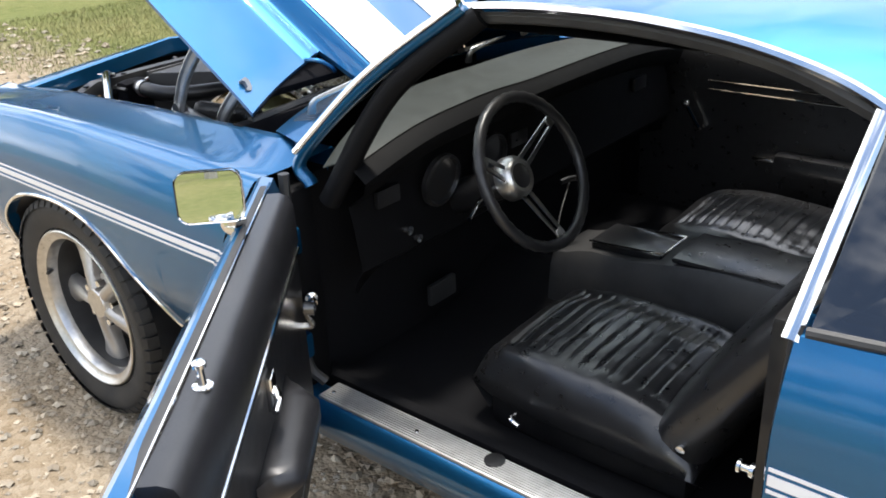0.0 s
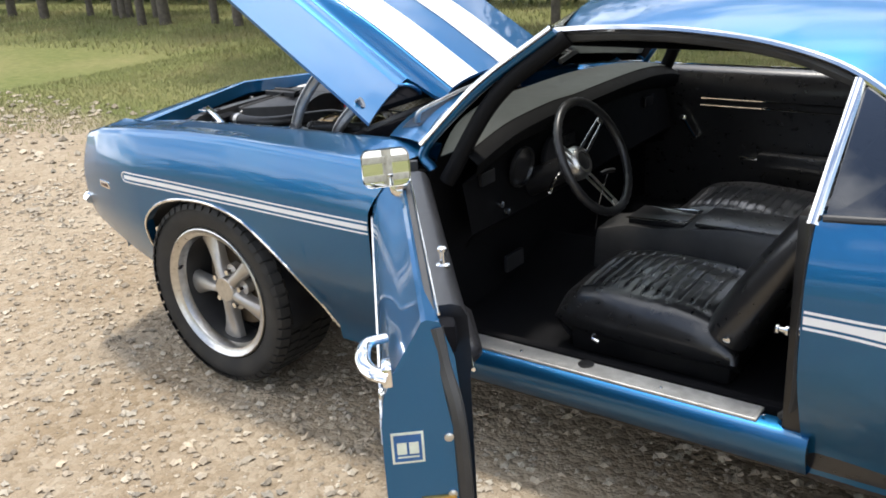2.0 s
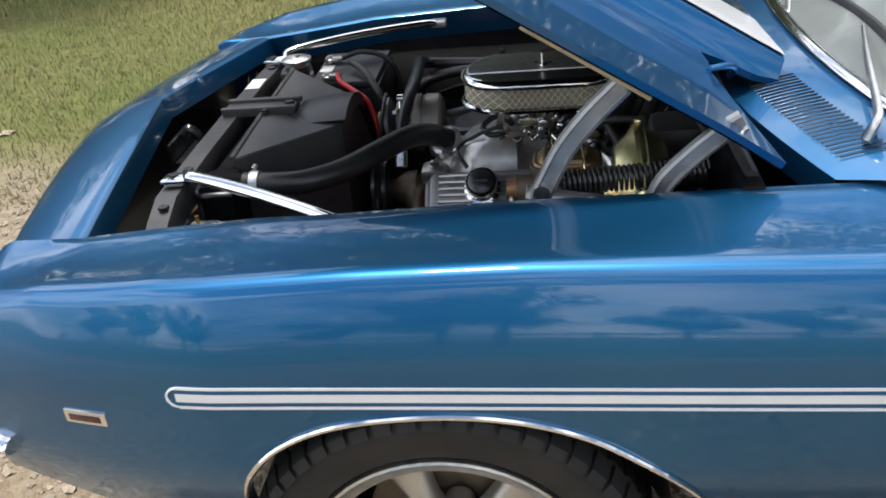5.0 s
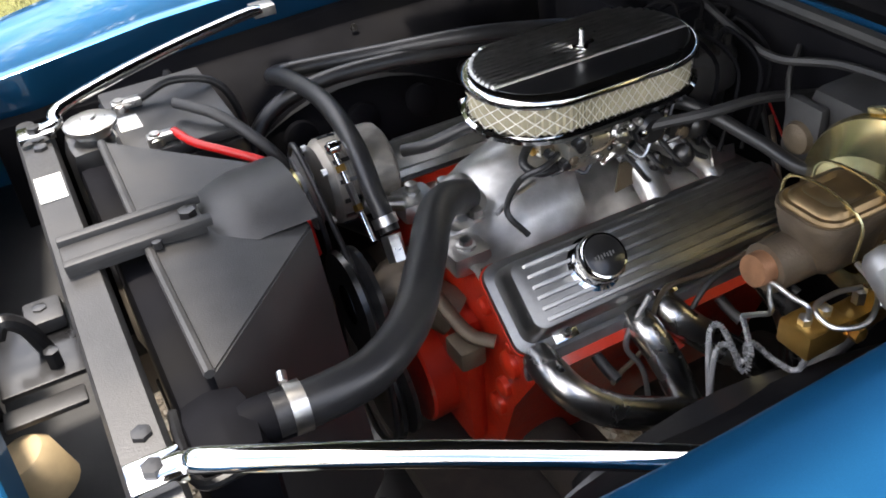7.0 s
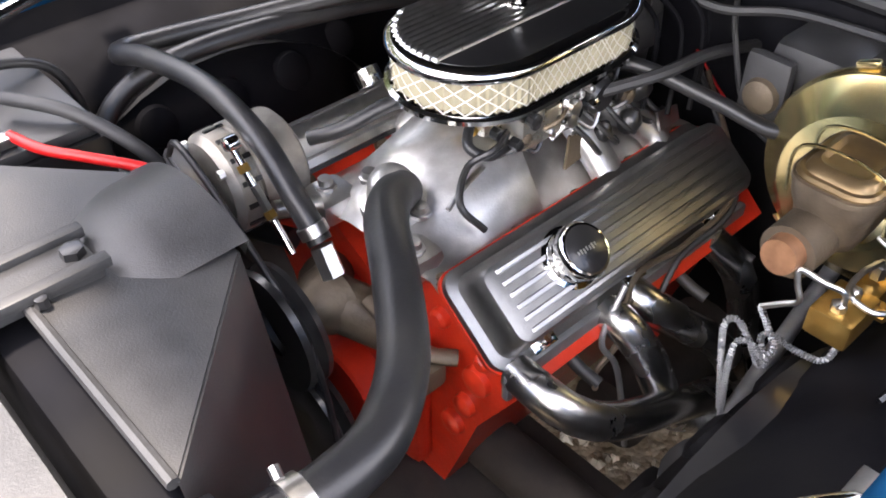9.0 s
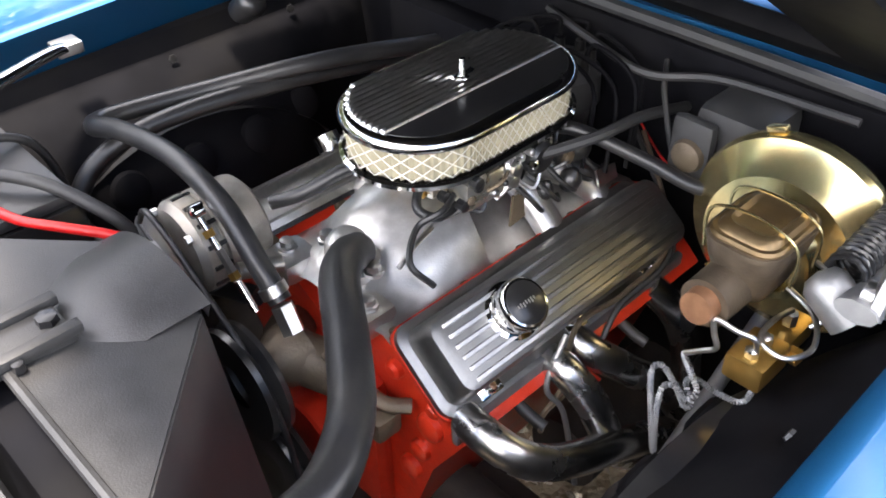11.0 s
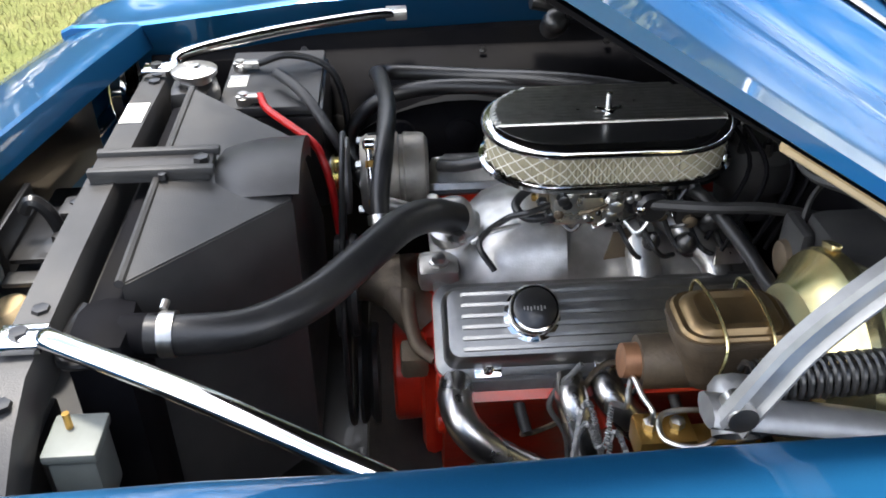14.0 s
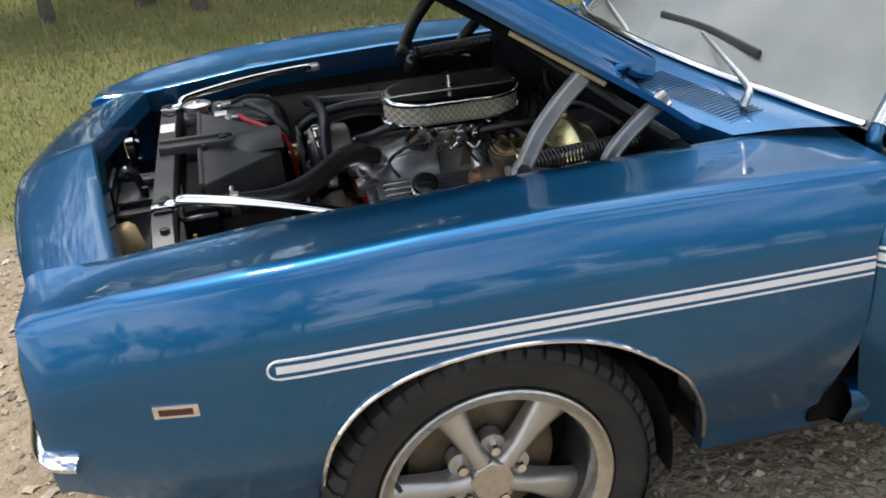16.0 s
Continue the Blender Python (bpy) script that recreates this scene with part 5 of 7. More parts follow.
# ---- chrome brace rods ----
for sgn in (-1, 1):
    a, b = Vector((-0.532, sgn * 0.362, 0.813)), (Vector((-0.119, 0.543, 0.829)) if sgn > 0 else Vector((-0.105, -0.61, 0.80)))
    pts = [a, a + Vector((0.03, sgn * 0.006, 0.004)), a.lerp(b, 0.12) + Vector((0, 0, 0.018)), a.lerp(b, 0.5) + Vector((0, 0, 0.022)), a.lerp(b, 0.92) + Vector((0, 0, 0.012)), b]
    rod = part("brace_rod", tube(pts, 0.0125, 12, 8, 0.8), CHROME, car, "polished chrome brace rod")
    part("rod_tab", box(a.x - 0.024, a.x + 0.026, a.y - 0.020, a.y + 0.020, a.z - 0.006, a.z + 0.006, 0.003), CHROME, rod)
    part("rod_tab", box(b.x - 0.018, b.x + 0.022, b.y - 0.014, b.y + 0.022, b.z - 0.004, b.z + 0.014, 0.003), BRUSHED, rod)
    part("rod_bolt", lathe(a + Vector((0, 0, 0.006)), (0, 0, 1), [(0, 0.011), (0.006, 0.010), (0.007, 0)], 6), BLACKP, rod)

# ---- radiator and shroud ----
rad = part("radiator", box(-0.495, -0.445, -0.345, 0.345, 0.36, 0.786, 0.012), BAYBLACK, car, "black radiator")
for k in range(14):
    y = -0.32 + 0.045 * k
    part("radiator_fin", box(-0.446, -0.443, y, y + 0.004, 0.40, 0.78, 0), BLACKP, rad, smooth=False)
part("radiator_tank", box(-0.503, -0.425, -0.365, -0.26, 0.42, 0.800, 0.034), BAYBLACK, rad, "black radiator side tank")
part("radiator_tank", box(-0.503, -0.425, 0.26, 0.365, 0.42, 0.815, 0.03), BLACKP, rad)
part("radiator_cap", lathe((-0.458, 0.310, 0.812), (0, 0, 1), [(0, 0.026), (0.012, 0.026), (0.013, 0.037), (0.020, 0.038), (0.024, 0.030), (0.026, 0.012), (0.030, 0.010), (0.031, 0)], 24), BRUSHED, rad, "silver radiator cap")
# added black sheet hides the gravel so the bay's depth stays dark
part("bay_dark_sheet", box(-0.50, -0.085, -0.42, 0.42, 0.255, 0.275, 0.006), BLACKP, car, "added black sheet that darkens the bay floor")
part("hose_neck", tube([(-0.462, -0.31, 0.762), (-0.44, -0.314, 0.772), (-0.40, -0.318, 0.775)], 0.0255, 14, 5), BAYBLACK, rad)
part("tank_seam", tube([(-0.500, -0.262, 0.778), (-0.503, -0.31, 0.782), (-0.500, -0.36, 0.776), (-0.465, -0.366, 0.778), (-0.43, -0.360, 0.776)], 0.006, 8, 5), BLACKP, rad)
# shroud: flat top, sloped cheeks, fan arch
bm = bmesh.new()
P = {}
for nm, co in (("fl", (-0.452, -0.262, 0.806)), ("fr", (-0.452, 0.262, 0.820)), ("rr", (-0.272, 0.105, 0.7965)), ("rl", (-0.272, -0.060, 0.792)),
               ("fl2", (-0.450, -0.285, 0.58)), ("rl2", (-0.262, -0.105, 0.58)), ("fl3", (-0.440, -0.31, 0.40)), ("rl3", (-0.262, -0.14, 0.40)),
               ("fr2", (-0.440, 0.335, 0.58)), ("rr2", (-0.262, 0.24, 0.58)), ("fr3", (-0.440, 0.335, 0.40)), ("rr3", (-0.262, 0.22, 0.40)), ("mid", (-0.375, 0.02, 0.8052)), ("fm", (-0.452, 0.0, 0.8128))):
    P[nm] = bm.verts.new(co)
for q in (("fl", "fm", "mid"), ("fm", "fr", "mid"), ("mid", "fr", "rr"), ("mid", "rr", "rl"), ("fl", "mid", "rl"), ("fl", "rl", "rl2", "fl2"), ("fl2", "rl2", "rl3", "fl3"), ("fr", "fr2", "rr2", "rr"), ("fr2", "fr3", "rr3", "rr2"), ("rl", "rr", "rr2", "rl2"), ("rl2", "rr2", "rr3", "rl3")):
    bm.faces.new([P[k] for k in q])
bmesh.ops.recalc_face_normals(bm, faces=bm.faces)
bmesh.ops.dissolve_limit(bm, angle_limit=radians(4), verts=bm.verts, edges=bm.edges)
bmesh.ops.bevel(bm, geom=[e for e in bm.edges if len(e.link_faces) == 2 and e.calc_face_angle(0) > 0.3], offset=0.0022, segments=2, affect='EDGES')
shr = part("fan_shroud", bm, PLASTIC, car, "black plastic fan shroud", angle=12)
rows = []
for k in range(21):
    a = radians(48 + 68 * k / 20)
    rows.append([(x, 0.025 + r * math.cos(a), 0.622 + r * math.sin(a)) for x, r in ((-0.405, 0.165), (-0.378, 0.190), (-0.33, 0.198), (-0.275, 0.200), (-0.262, 0.200), (-0.262, 0.17))])
part("fan_arch", surface(rows), PLASTIC, shr, "moulded fan arch")
part("shroud_strap", box(-0.55, -0.385, -0.022, 0.040, 0.805, 0.820, 0.004), PLASTIC, shr, "black hold-down strap")
for yy in (-0.022, 0.034):
    part("strap_rib", box(-0.55, -0.378, yy - 0.004, yy + 0.010, 0.816, 0.828, 0.003), PLASTIC, shr)
part("strap_bolt", lathe((-0.400, 0.009, 0.820), (0, 0, 1), [(0, 0.012), (0.008, 0.011), (0.009, 0)], 6), BLACKP, shr)
part("shroud_bolt", lathe((-0.447, -0.03, 0.815), (0, 0, 1), [(0, 0.007), (0.009, 0.006), (0.010, 0)], 8), BLACKP, shr)
part("shroud_lip", tube([(-0.455, -0.26, 0.806), (-0.457, 0.0, 0.812), (-0.455, 0.26, 0.819)], 0.006, 8, 3), PLASTIC, shr)

# ---- radiator hose ----
hose = part("radiator_hose", tube([(-0.415, -0.319, 0.777), (-0.36, -0.320, 0.775), (-0.30, -0.305, 0.770), (-0.235, -0.255, 0.768), (-0.175, -0.175, 0.770), (-0.125, -0.10, 0.768), (-0.085, -0.06, 0.757), (-0.045, -0.03, 0.730)], 0.0240, 18, 8), HOSE, car, "thick black upper radiator hose")
part("hose_clamp", cyl((-0.400, -0.3195, 0.777), (-0.383, -0.320, 0.7765), 0.0268, 0.0268, 22), BRUSHED, hose, "steel hose clamp")
part("clamp_screw", cyl((-0.396, -0.306, 0.802), (-0.394, -0.296, 0.806), 0.005, 0.005, 8), BRUSHED, hose)

# ---- engine ----
EX0, EX1 = -0.075, 0.40
sec = [(-0.255, 0.585), (-0.225, 0.612), (-0.145, 0.672), (-0.10, 0.655), (0, 0.60), (0.10, 0.655), (0.145, 0.672), (0.225, 0.612), (0.255, 0.585), (0.19, 0.475), (0.165, 0.40), (0.13, 0.30), (-0.13, 0.30), (-0.165, 0.40), (-0.19, 0.475)]
bm = bmesh.new()
vs = grid(bm, [[(x, y, z) for y, z in sec] for x in (EX0, 0.04, 0.16, 0.28, EX1)], close_v=True)
bm.faces.new(vs[0])
bm.faces.new(vs[-1][::-1])
bmesh.ops.bevel(bm, geom=[e for e in bm.edges if e.calc_length() > 0.02 and len(e.link_faces) == 2 and e.calc_face_angle(0) > 0.5], offset=0.008, segments=2, affect='EDGES')
eng = part("engine_block", bm, RED, car, "orange-red painted V8 engine block", angle=35)
part("timing_cover", box(-0.105, -0.07, -0.11, 0.11, 0.33, 0.58, 0.02), RED, eng)
for y, z, r in ((-0.19, 0.56, 0.018), (-0.17, 0.50, 0.014), (-0.13, 0.62, 0.012), (-0.20, 0.60, 0.010), (-0.15, 0.45, 0.016)):
    part("block_boss", lathe((EX0, y, z), (-1, 0, 0), [(-0.005, r * 1.25), (0.008, r * 1.1), (0.012, r * 0.7), (0.012, 0)], 16), RED, eng)
for x in (0.0, 0.11, 0.22, 0.33):
    part("block_boss", lathe((x, -0.185, 0.49), (0, -1, -0.2), [(-0.005, 0.022), (0.008, 0.02), (0.01, 0.014), (0.008, 0)], 14), RED, eng)
# red water pump inlet and damper at the front
part("damper", lathe((-0.155, 0, 0.42), (-1, 0, 0), [(-0.05, 0.078), (-0.012, 0.080), (-0.008, 0.076), (-0.006, 0.04), (-0.006, 0)], 32), RED, eng, "red painted crank damper")
part("crank_pulley", lathe((-0.172, 0, 0.42), (-1, 0, 0), [(0, 0.03), (0, 0.082), (0.008, 0.084), (0.016, 0.070), (0.024, 0.084), (0.030, 0.082), (0.030, 0.03), (0.022, 0)], 32), BLACKP, eng, "black crank pulley")
part("pump_body", tube([(-0.09, -0.06, 0.56), (-0.12, -0.03, 0.585), (-0.14, 0.0, 0.60), (-0.12, 0.04, 0.585), (-0.09, 0.07, 0.56)], 0.035, 14, 6), IRON, eng, "cast iron water pump")
part("pump_snout", lathe((-0.13, 0, 0.60), (-1, 0, 0), [(0, 0.045), (0.03, 0.04), (0.05, 0.026), (0.08, 0.024)], 20), IRON, eng)
part("pump_pulley", lathe((-0.215, 0, 0.60), (-1, 0, 0), [(-0.02, 0.03), (-0.02, 0.078), (-0.012, 0.08), (-0.004, 0.068), (0.004, 0.08), (0.012, 0.078), (0.012, 0.03)], 32), BLACKP, eng, "black pump pulley")
part("pump_bracket", tube([(-0.085, -0.165, 0.585), (-0.11, -0.14, 0.592), (-0.12, -0.09, 0.61), (-0.12, -0.05, 0.62)], 0.011, 10, 6, 0.8), IRON, eng)
part("pump_bracket", box(-0.135, -0.095, -0.16, -0.11, 0.545, 0.58, 0.008), IRON, eng)

# valve covers
def valve_cover(sign):
    # e1 points inwards and up, e2 outwards and up
    e1 = Vector((0, -sign * 0.78, 0.626)).normalized()
    e2 = Vector((0, sign * 0.626, 0.78)).normalized()
    base = Vector((0, sign * 0.1835, 0.648))

    def at(x, u, h):
        return base + Vector((x, 0, 0)) + e1 * u + e2 * h

    x0, x1 = -0.088, 0.375
    cx, hl = (x0 + x1) / 2, (x1 - x0) / 2

    def ring(scale_l, scale_w, h):
        return [at(cx + u * 1.0, v, h) for u, v in rounded_rect(hl * scale_l, 0.064 * scale_w, 0.022 * scale_w, 5)]

    bm = bmesh.new()
    rows = [ring(1.0, 1.0, -0.004), ring(1.0, 1.0, 0.006), ring(0.985, 0.94, 0.008), ring(0.955, 0.83, 0.010), ring(0.95, 0.80, 0.030), ring(0.94, 0.77, 0.046), ring(0.925, 0.70, 0.054), ring(0.90, 0.62, 0.0555)]
    vs = grid(bm, rows, close_v=True)
    bm.faces.new(vs[-1])
    bm.faces.new(vs[0][::-1])
    # both covers are alike; the far one's sky reflection is a lighter metal
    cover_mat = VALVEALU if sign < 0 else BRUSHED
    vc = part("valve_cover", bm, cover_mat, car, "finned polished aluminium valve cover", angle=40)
    for k in range(6):
        u = -0.036 + 0.0144 * k
        bm = bmesh.new()
        rows = []
        for x, h in ((x0 + 0.030, 0.050), (x0 + 0.038, 0.0595), (x1 - 0.038, 0.0595), (x1 - 0.030, 0.050)):
            rows.append([at(x, u - 0.0040, h - 0.008), at(x, u - 0.0022, h), at(x, u + 0.0022, h), at(x, u + 0.0040, h - 0.008)])
        vs = grid(bm, rows)
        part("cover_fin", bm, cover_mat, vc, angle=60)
    for x in (-0.02, 0.14, 0.30):
        for u in (-0.056,):
            part("cover_bolt", lathe(at(x, u, 0.008), e2, [(0, 0.008), (0.010, 0.008), (0.014, 0.005), (0.014, 0)], 8), CHROME, vc)
            bm = bmesh.new()
            add_box(bm, -0.018, 0.018, -0.010, 0.010, 0, 0.004, 0.001)
            bmesh.ops.transform(bm, matrix=Matrix.Translation(at(x, u, 0.008)) @ Matrix((Vector((1, 0, 0)), e1, e2)).transposed().to_4x4(), verts=bm.verts)
            part("hold_down", bm, CHROME, vc)
    if sign < 0:
        c = at(0.038, 0.006, 0.054)
        cap = part("oil_cap", lathe(c, e2, [(0, 0.036), (0.004, 0.037), (0.006, 0.031), (0.014, 0.0295), (0.018, 0.0325), (0.033, 0.033), (0.037, 0.030), (0.0375, 0.026)], 36), CHROME, vc, "chrome oil filler cap")
        part("cap_face", lathe(c, e2, [(0.0372, 0.0275), (0.0385, 0.026), (0.039, 0.0)], 30), BLACKP, cap)
        for k in range(7):
            xx = -0.014 + 0.0043 * k
            part("cap_mark", box(-0.001, 0.001, -0.002 - 0.001 * (k % 3), 0.002 + 0.0008 * (k % 2), 0, 0.0006, 0, Matrix.Translation(c + e2 * 0.0388 + Vector((xx, 0, 0))) @ Matrix((Vector((1, 0, 0)), e1, e2)).transposed().to_4x4()), BRUSHED, cap, smooth=False)
    else:
        c = at(0.10, 0.02, 0.050)
        part("breather", lathe(c, e2, [(0, 0.014), (0.01, 0.014), (0.012, 0.02), (0.035, 0.02), (0.038, 0.012), (0.038, 0)], 20), CHROME, vc)
    part("gasket", prism([(u, v) for u, v in rounded_rect(hl * 1.005, 0.066, 0.022, 5)], 0.006, Matrix.Translation(at(cx, 0, -0.011)) @ Matrix((Vector((1, 0, 0)), e1, e2)).transposed().to_4x4()), RED if sign < 0 else BLACKP, vc)
    return at


at_left = valve_cover(-1)
at_right = valve_cover(1)

# intake manifold
tab = [(-0.085, 0.068, 0.672, 0.662), (-0.06, 0.076, 0.694, 0.655), (-0.02, 0.080, 0.708, 0.655), (0.0, 0.092, 0.724, 0.655), (0.06, 0.095, 0.744, 0.655), (0.105, 0.094, 0.750, 0.655), (0.118, 0.058, 0.750, 0.650), (0.24, 0.056, 0.750, 0.650), (0.30, 0.060, 0.72, 0.655), (0.36, 0.07, 0.69, 0.655), (0.40, 0.07, 0.67, 0.655)]
rows = []
for x, w, z, zb in tab:
    rows.append([(x, -0.145, zb - 0.004), (x, -0.12, zb + 0.012), (x, -w, zb + (z - zb) * 0.55), (x, -w * 0.75, z - 0.006), (x, -w * 0.4, z), (x, 0, z + 0.002), (x, w * 0.4, z), (x, w * 0.75, z - 0.006), (x, w, zb + (z - zb) * 0.55), (x, 0.12, zb + 0.012), (x, 0.145, zb - 0.004)])
intake = part("intake_manifold", surface(rows), CASTALU, car, "cast aluminium intake manifold", angle=50)
for sgn in (-1, 1):
    for xa, xb in ((0.14, 0.10), (0.20, 0.21), (0.235, 0.31))[1 if sgn < 0 else 0:]:
        part("intake_runner", tube([(xa, sgn * 0.04, 0.742), (xa * 0.6 + xb * 0.4, sgn * 0.075, 0.732), (xb, sgn * 0.115, 0.692), (xb, sgn * 0.148, 0.658)], 0.024, 14, 6, 0.8), CASTALU, intake, "cast aluminium runner")
    for x in (-0.07, 0.05, 0.155, 0.26, 0.36):
        part("intake_bolt", lathe((x, sgn * 0.128, 0.668), (0, -sgn * 0.5, 1), [(0, 0.011), (0.003, 0.011), (0.004, 0.008), (0.011, 0.007), (0.012, 0)], 8), IRON, intake)
part("front_pad", box(-0.105, -0.045, -0.105, -0.045, 0.655, 0.690, 0.012), CASTALU, intake)
part("front_pad", box(-0.105, -0.045, 0.045, 0.105, 0.655, 0.690, 0.012), CASTALU, intake)
for sgn in (-1, 1):
    part("pad_bolt", lathe((-0.075, sgn * 0.082, 0.69), (0, 0, 1), [(0, 0.014), (0.004, 0.014), (0.005, 0.010), (0.013, 0.009), (0.014, 0)], 8), BRUSHED, intake)
th = part("thermostat_housing", lathe((-0.045, -0.012, 0.705), (-0.15, -0.1, 1), [(-0.01, 0.040), (0.006, 0.040), (0.010, 0.031), (0.022, 0.029), (0.034, 0.027), (0.042, 0.022), (0.046, 0.012), (0.047, 0)], 26), CASTALU, intake, "aluminium thermostat housing")
for dy in (-0.048, 0.044):
    part("housing_bolt", lathe((-0.045, -0.012 + dy, 0.712), (0, 0, 1), [(0, 0.013), (0.005, 0.013), (0.006, 0.010), (0.014, 0.009), (0.015, 0)], 8), BRUSHED, intake)
part("vacuum_fitting", tube([(0.04, -0.075, 0.745), (0.0, -0.085, 0.742), (-0.03, -0.09, 0.728)], 0.0035, 8, 5), BRUSHED, intake)
part("heater_fitting", cyl((-0.10, 0.06, 0.69), (-0.155, 0.075, 0.70), 0.012, 0.012, 10), BRUSHED, intake)

# carburettor
carb = part("carburetor", box(0.085, 0.245, -0.062, 0.062, 0.752, 0.800, 0.010), CARB, car, "cast carburetor with linkages")
part("air_horn", lathe((0.167, 0, 0.795), (0, 0, 1), [(0, 0.06), (0.012, 0.064), (0.02, 0.058), (0.02, 0.05)], 28), CASTALU, carb)
rc = random.Random(5)
for k in range(40):
    x, z = rc.uniform(0.065, 0.27), rc.uniform(0.748, 0.800)
    y = rc.uniform(-0.10, -0.062)
    r = rc.uniform(0.004, 0.010)
    part("carb_screw", lathe((x, y, z), (0, -1, 0), [(-0.004, r), (0.008, r), (0.010, r * 0.6), (0.010, 0)], 8), rc.choice([BRUSHED, BLACKP, CHROME, CASTALU, IRON]), carb)
part("fuel_bowl", box(0.080, 0.15, -0.098, -0.05, 0.754, 0.797, 0.008), CARB, carb)
part("fuel_bowl", box(0.066, 0.090, -0.050, 0.050, 0.756, 0.796, 0.009), CARB, carb, "gold plated float bowl")
for y in (-0.034, 0.0, 0.034):
    part("bowl_screw", lathe((0.066, y, 0.764), (-1, 0, 0), [(0, 0.006), (0.005, 0.006), (0.006, 0.003), (0.006, 0)], 8), BRASS, carb)
for k in range(9):
    q = Vector((0.07 + 0.022 * k, -0.07 - 0.012 * (k % 3), 0.742 + 0.014 * (k % 4)))
    part("linkage_rod", tube([q, q + Vector((0.018, -0.012, 0.012 * (-1) ** k)), q + Vector((0.04, -0.004, 0.016))], 0.0028, 6, 4), rc.choice([IRON, BLACKP, BLACKP, BRUSHED]), carb)
part("fuel_bowl", box(0.185, 0.25, -0.088, -0.05, 0.760, 0.795, 0.008), BLACKP, carb)
part("choke_housing", lathe((0.215, -0.08, 0.778), (0, -1, 0), [(0, 0.024), (0.02, 0.024), (0.026, 0.018), (0.026, 0)], 20), BLACKP, carb)
part("throttle_lever", tube([(0.14, -0.088, 0.745), (0.16, -0.095, 0.765), (0.155, -0.095, 0.79), (0.17, -0.09, 0.80)], 0.005, 6, 5), BRUSHED, carb)
part("throttle_spring", tube([(0.17 + 0.006 * math.cos(k * 1.3), -0.10 - 0.0 * k, 0.74 + 0.0022 * k + 0.004 * math.sin(k * 1.3)) for k in range(30)], 0.0012, 5, 2), BRUSHED, carb)
part("fuel_line", tube([(0.09, -0.07, 0.775), (0.05, -0.085, 0.77), (0.02, -0.07, 0.752), (-0.02, -0.10, 0.735), (0.0, -0.12, 0.70)], 0.0045, 8, 6), HOSE, carb)
part("carb_cable", tube([(0.20, -0.09, 0.78), (0.28, -0.14, 0.80), (0.36, -0.15, 0.80), (0.46, -0.16, 0.78)], 0.008, 8, 6), RUBBER, carb)
for x, y, z, r, hgt in ((0.215, -0.102, 0.715, 0.013, 0.030), (0.262, -0.108, 0.712, 0.016, 0.034), (0.300, -0.085, 0.735, 0.020, 0.040)):
    part("carb_diaphragm", lathe((x, y, z), (0.2, -0.3, 1), [(0, r * 0.6), (hgt * 0.3, r), (hgt * 0.6, r), (hgt * 0.8, r * 0.7), (hgt, r * 0.3), (hgt, 0)], 14), BLACKP, carb, "black vacuum diaphragm")
part("throttle_bracket", prism([(0, 0), (0.034, 0.004), (0.046, 0.028), (0.030, 0.046), (0.012, 0.040), (0.006, 0.018)], 0.004, Matrix.Translation((0.155, -0.100, 0.698)) @ Matrix.Rotation(radians(80), 4, 'X')), IRON, carb, "bent steel throttle bracket")
part("throttle_bracket", prism([(0, 0), (0.040, 0.0), (0.044, 0.020), (0.004, 0.024)], 0.004, Matrix.Translation((0.300, -0.135, 0.705)) @ Matrix.Rotation(radians(60), 4, 'X')), BRUSHED, carb)
for k in range(5):
    x = 0.165 + 0.034 * k
    part("vacuum_line", tube([(x, -0.075, 0.765), (x + 0.012, -0.112, 0.742 - 0.004 * k), (x + 0.030, -0.122, 0.715), (x + 0.055, -0.100, 0.700)], 0.0038, 8, 6), BLACKP, carb)
part("carb_bracket", box(0.25, 0.30, -0.10, -0.03, 0.755, 0.775, 0.004), BLACKP, carb)

# ---- air cleaner ----
def oval(rad_x, rad_y, n=20):
    """A stadium shape, long in x."""
    st = rad_x - rad_y
    pts = []
    for c0, a0 in ((st, -90), (-st, 90)):
        for k in range(n + 1):
            a = radians(a0 + 180 * k / n)
            pts.append((c0 + rad_y * math.cos(a), rad_y * math.sin(a)))
    return pts


AC = Vector((0.167, 0.0, 0.0))


def oval_rings(levels, n=20, cap_top=False, cap_bottom=False):
    bm = bmesh.new()
    rows = [[AC + Vector((x, y, z)) for x, y in oval(0.176 * s, 0.176 * s - 0.074, n)] for z, s in levels]
    vs = grid(bm, rows, close_v=True)
    if cap_top:
        bm.faces.new(vs[-1])
    if cap_bottom:
        bm.faces.new(vs[0][::-1])
    return bm


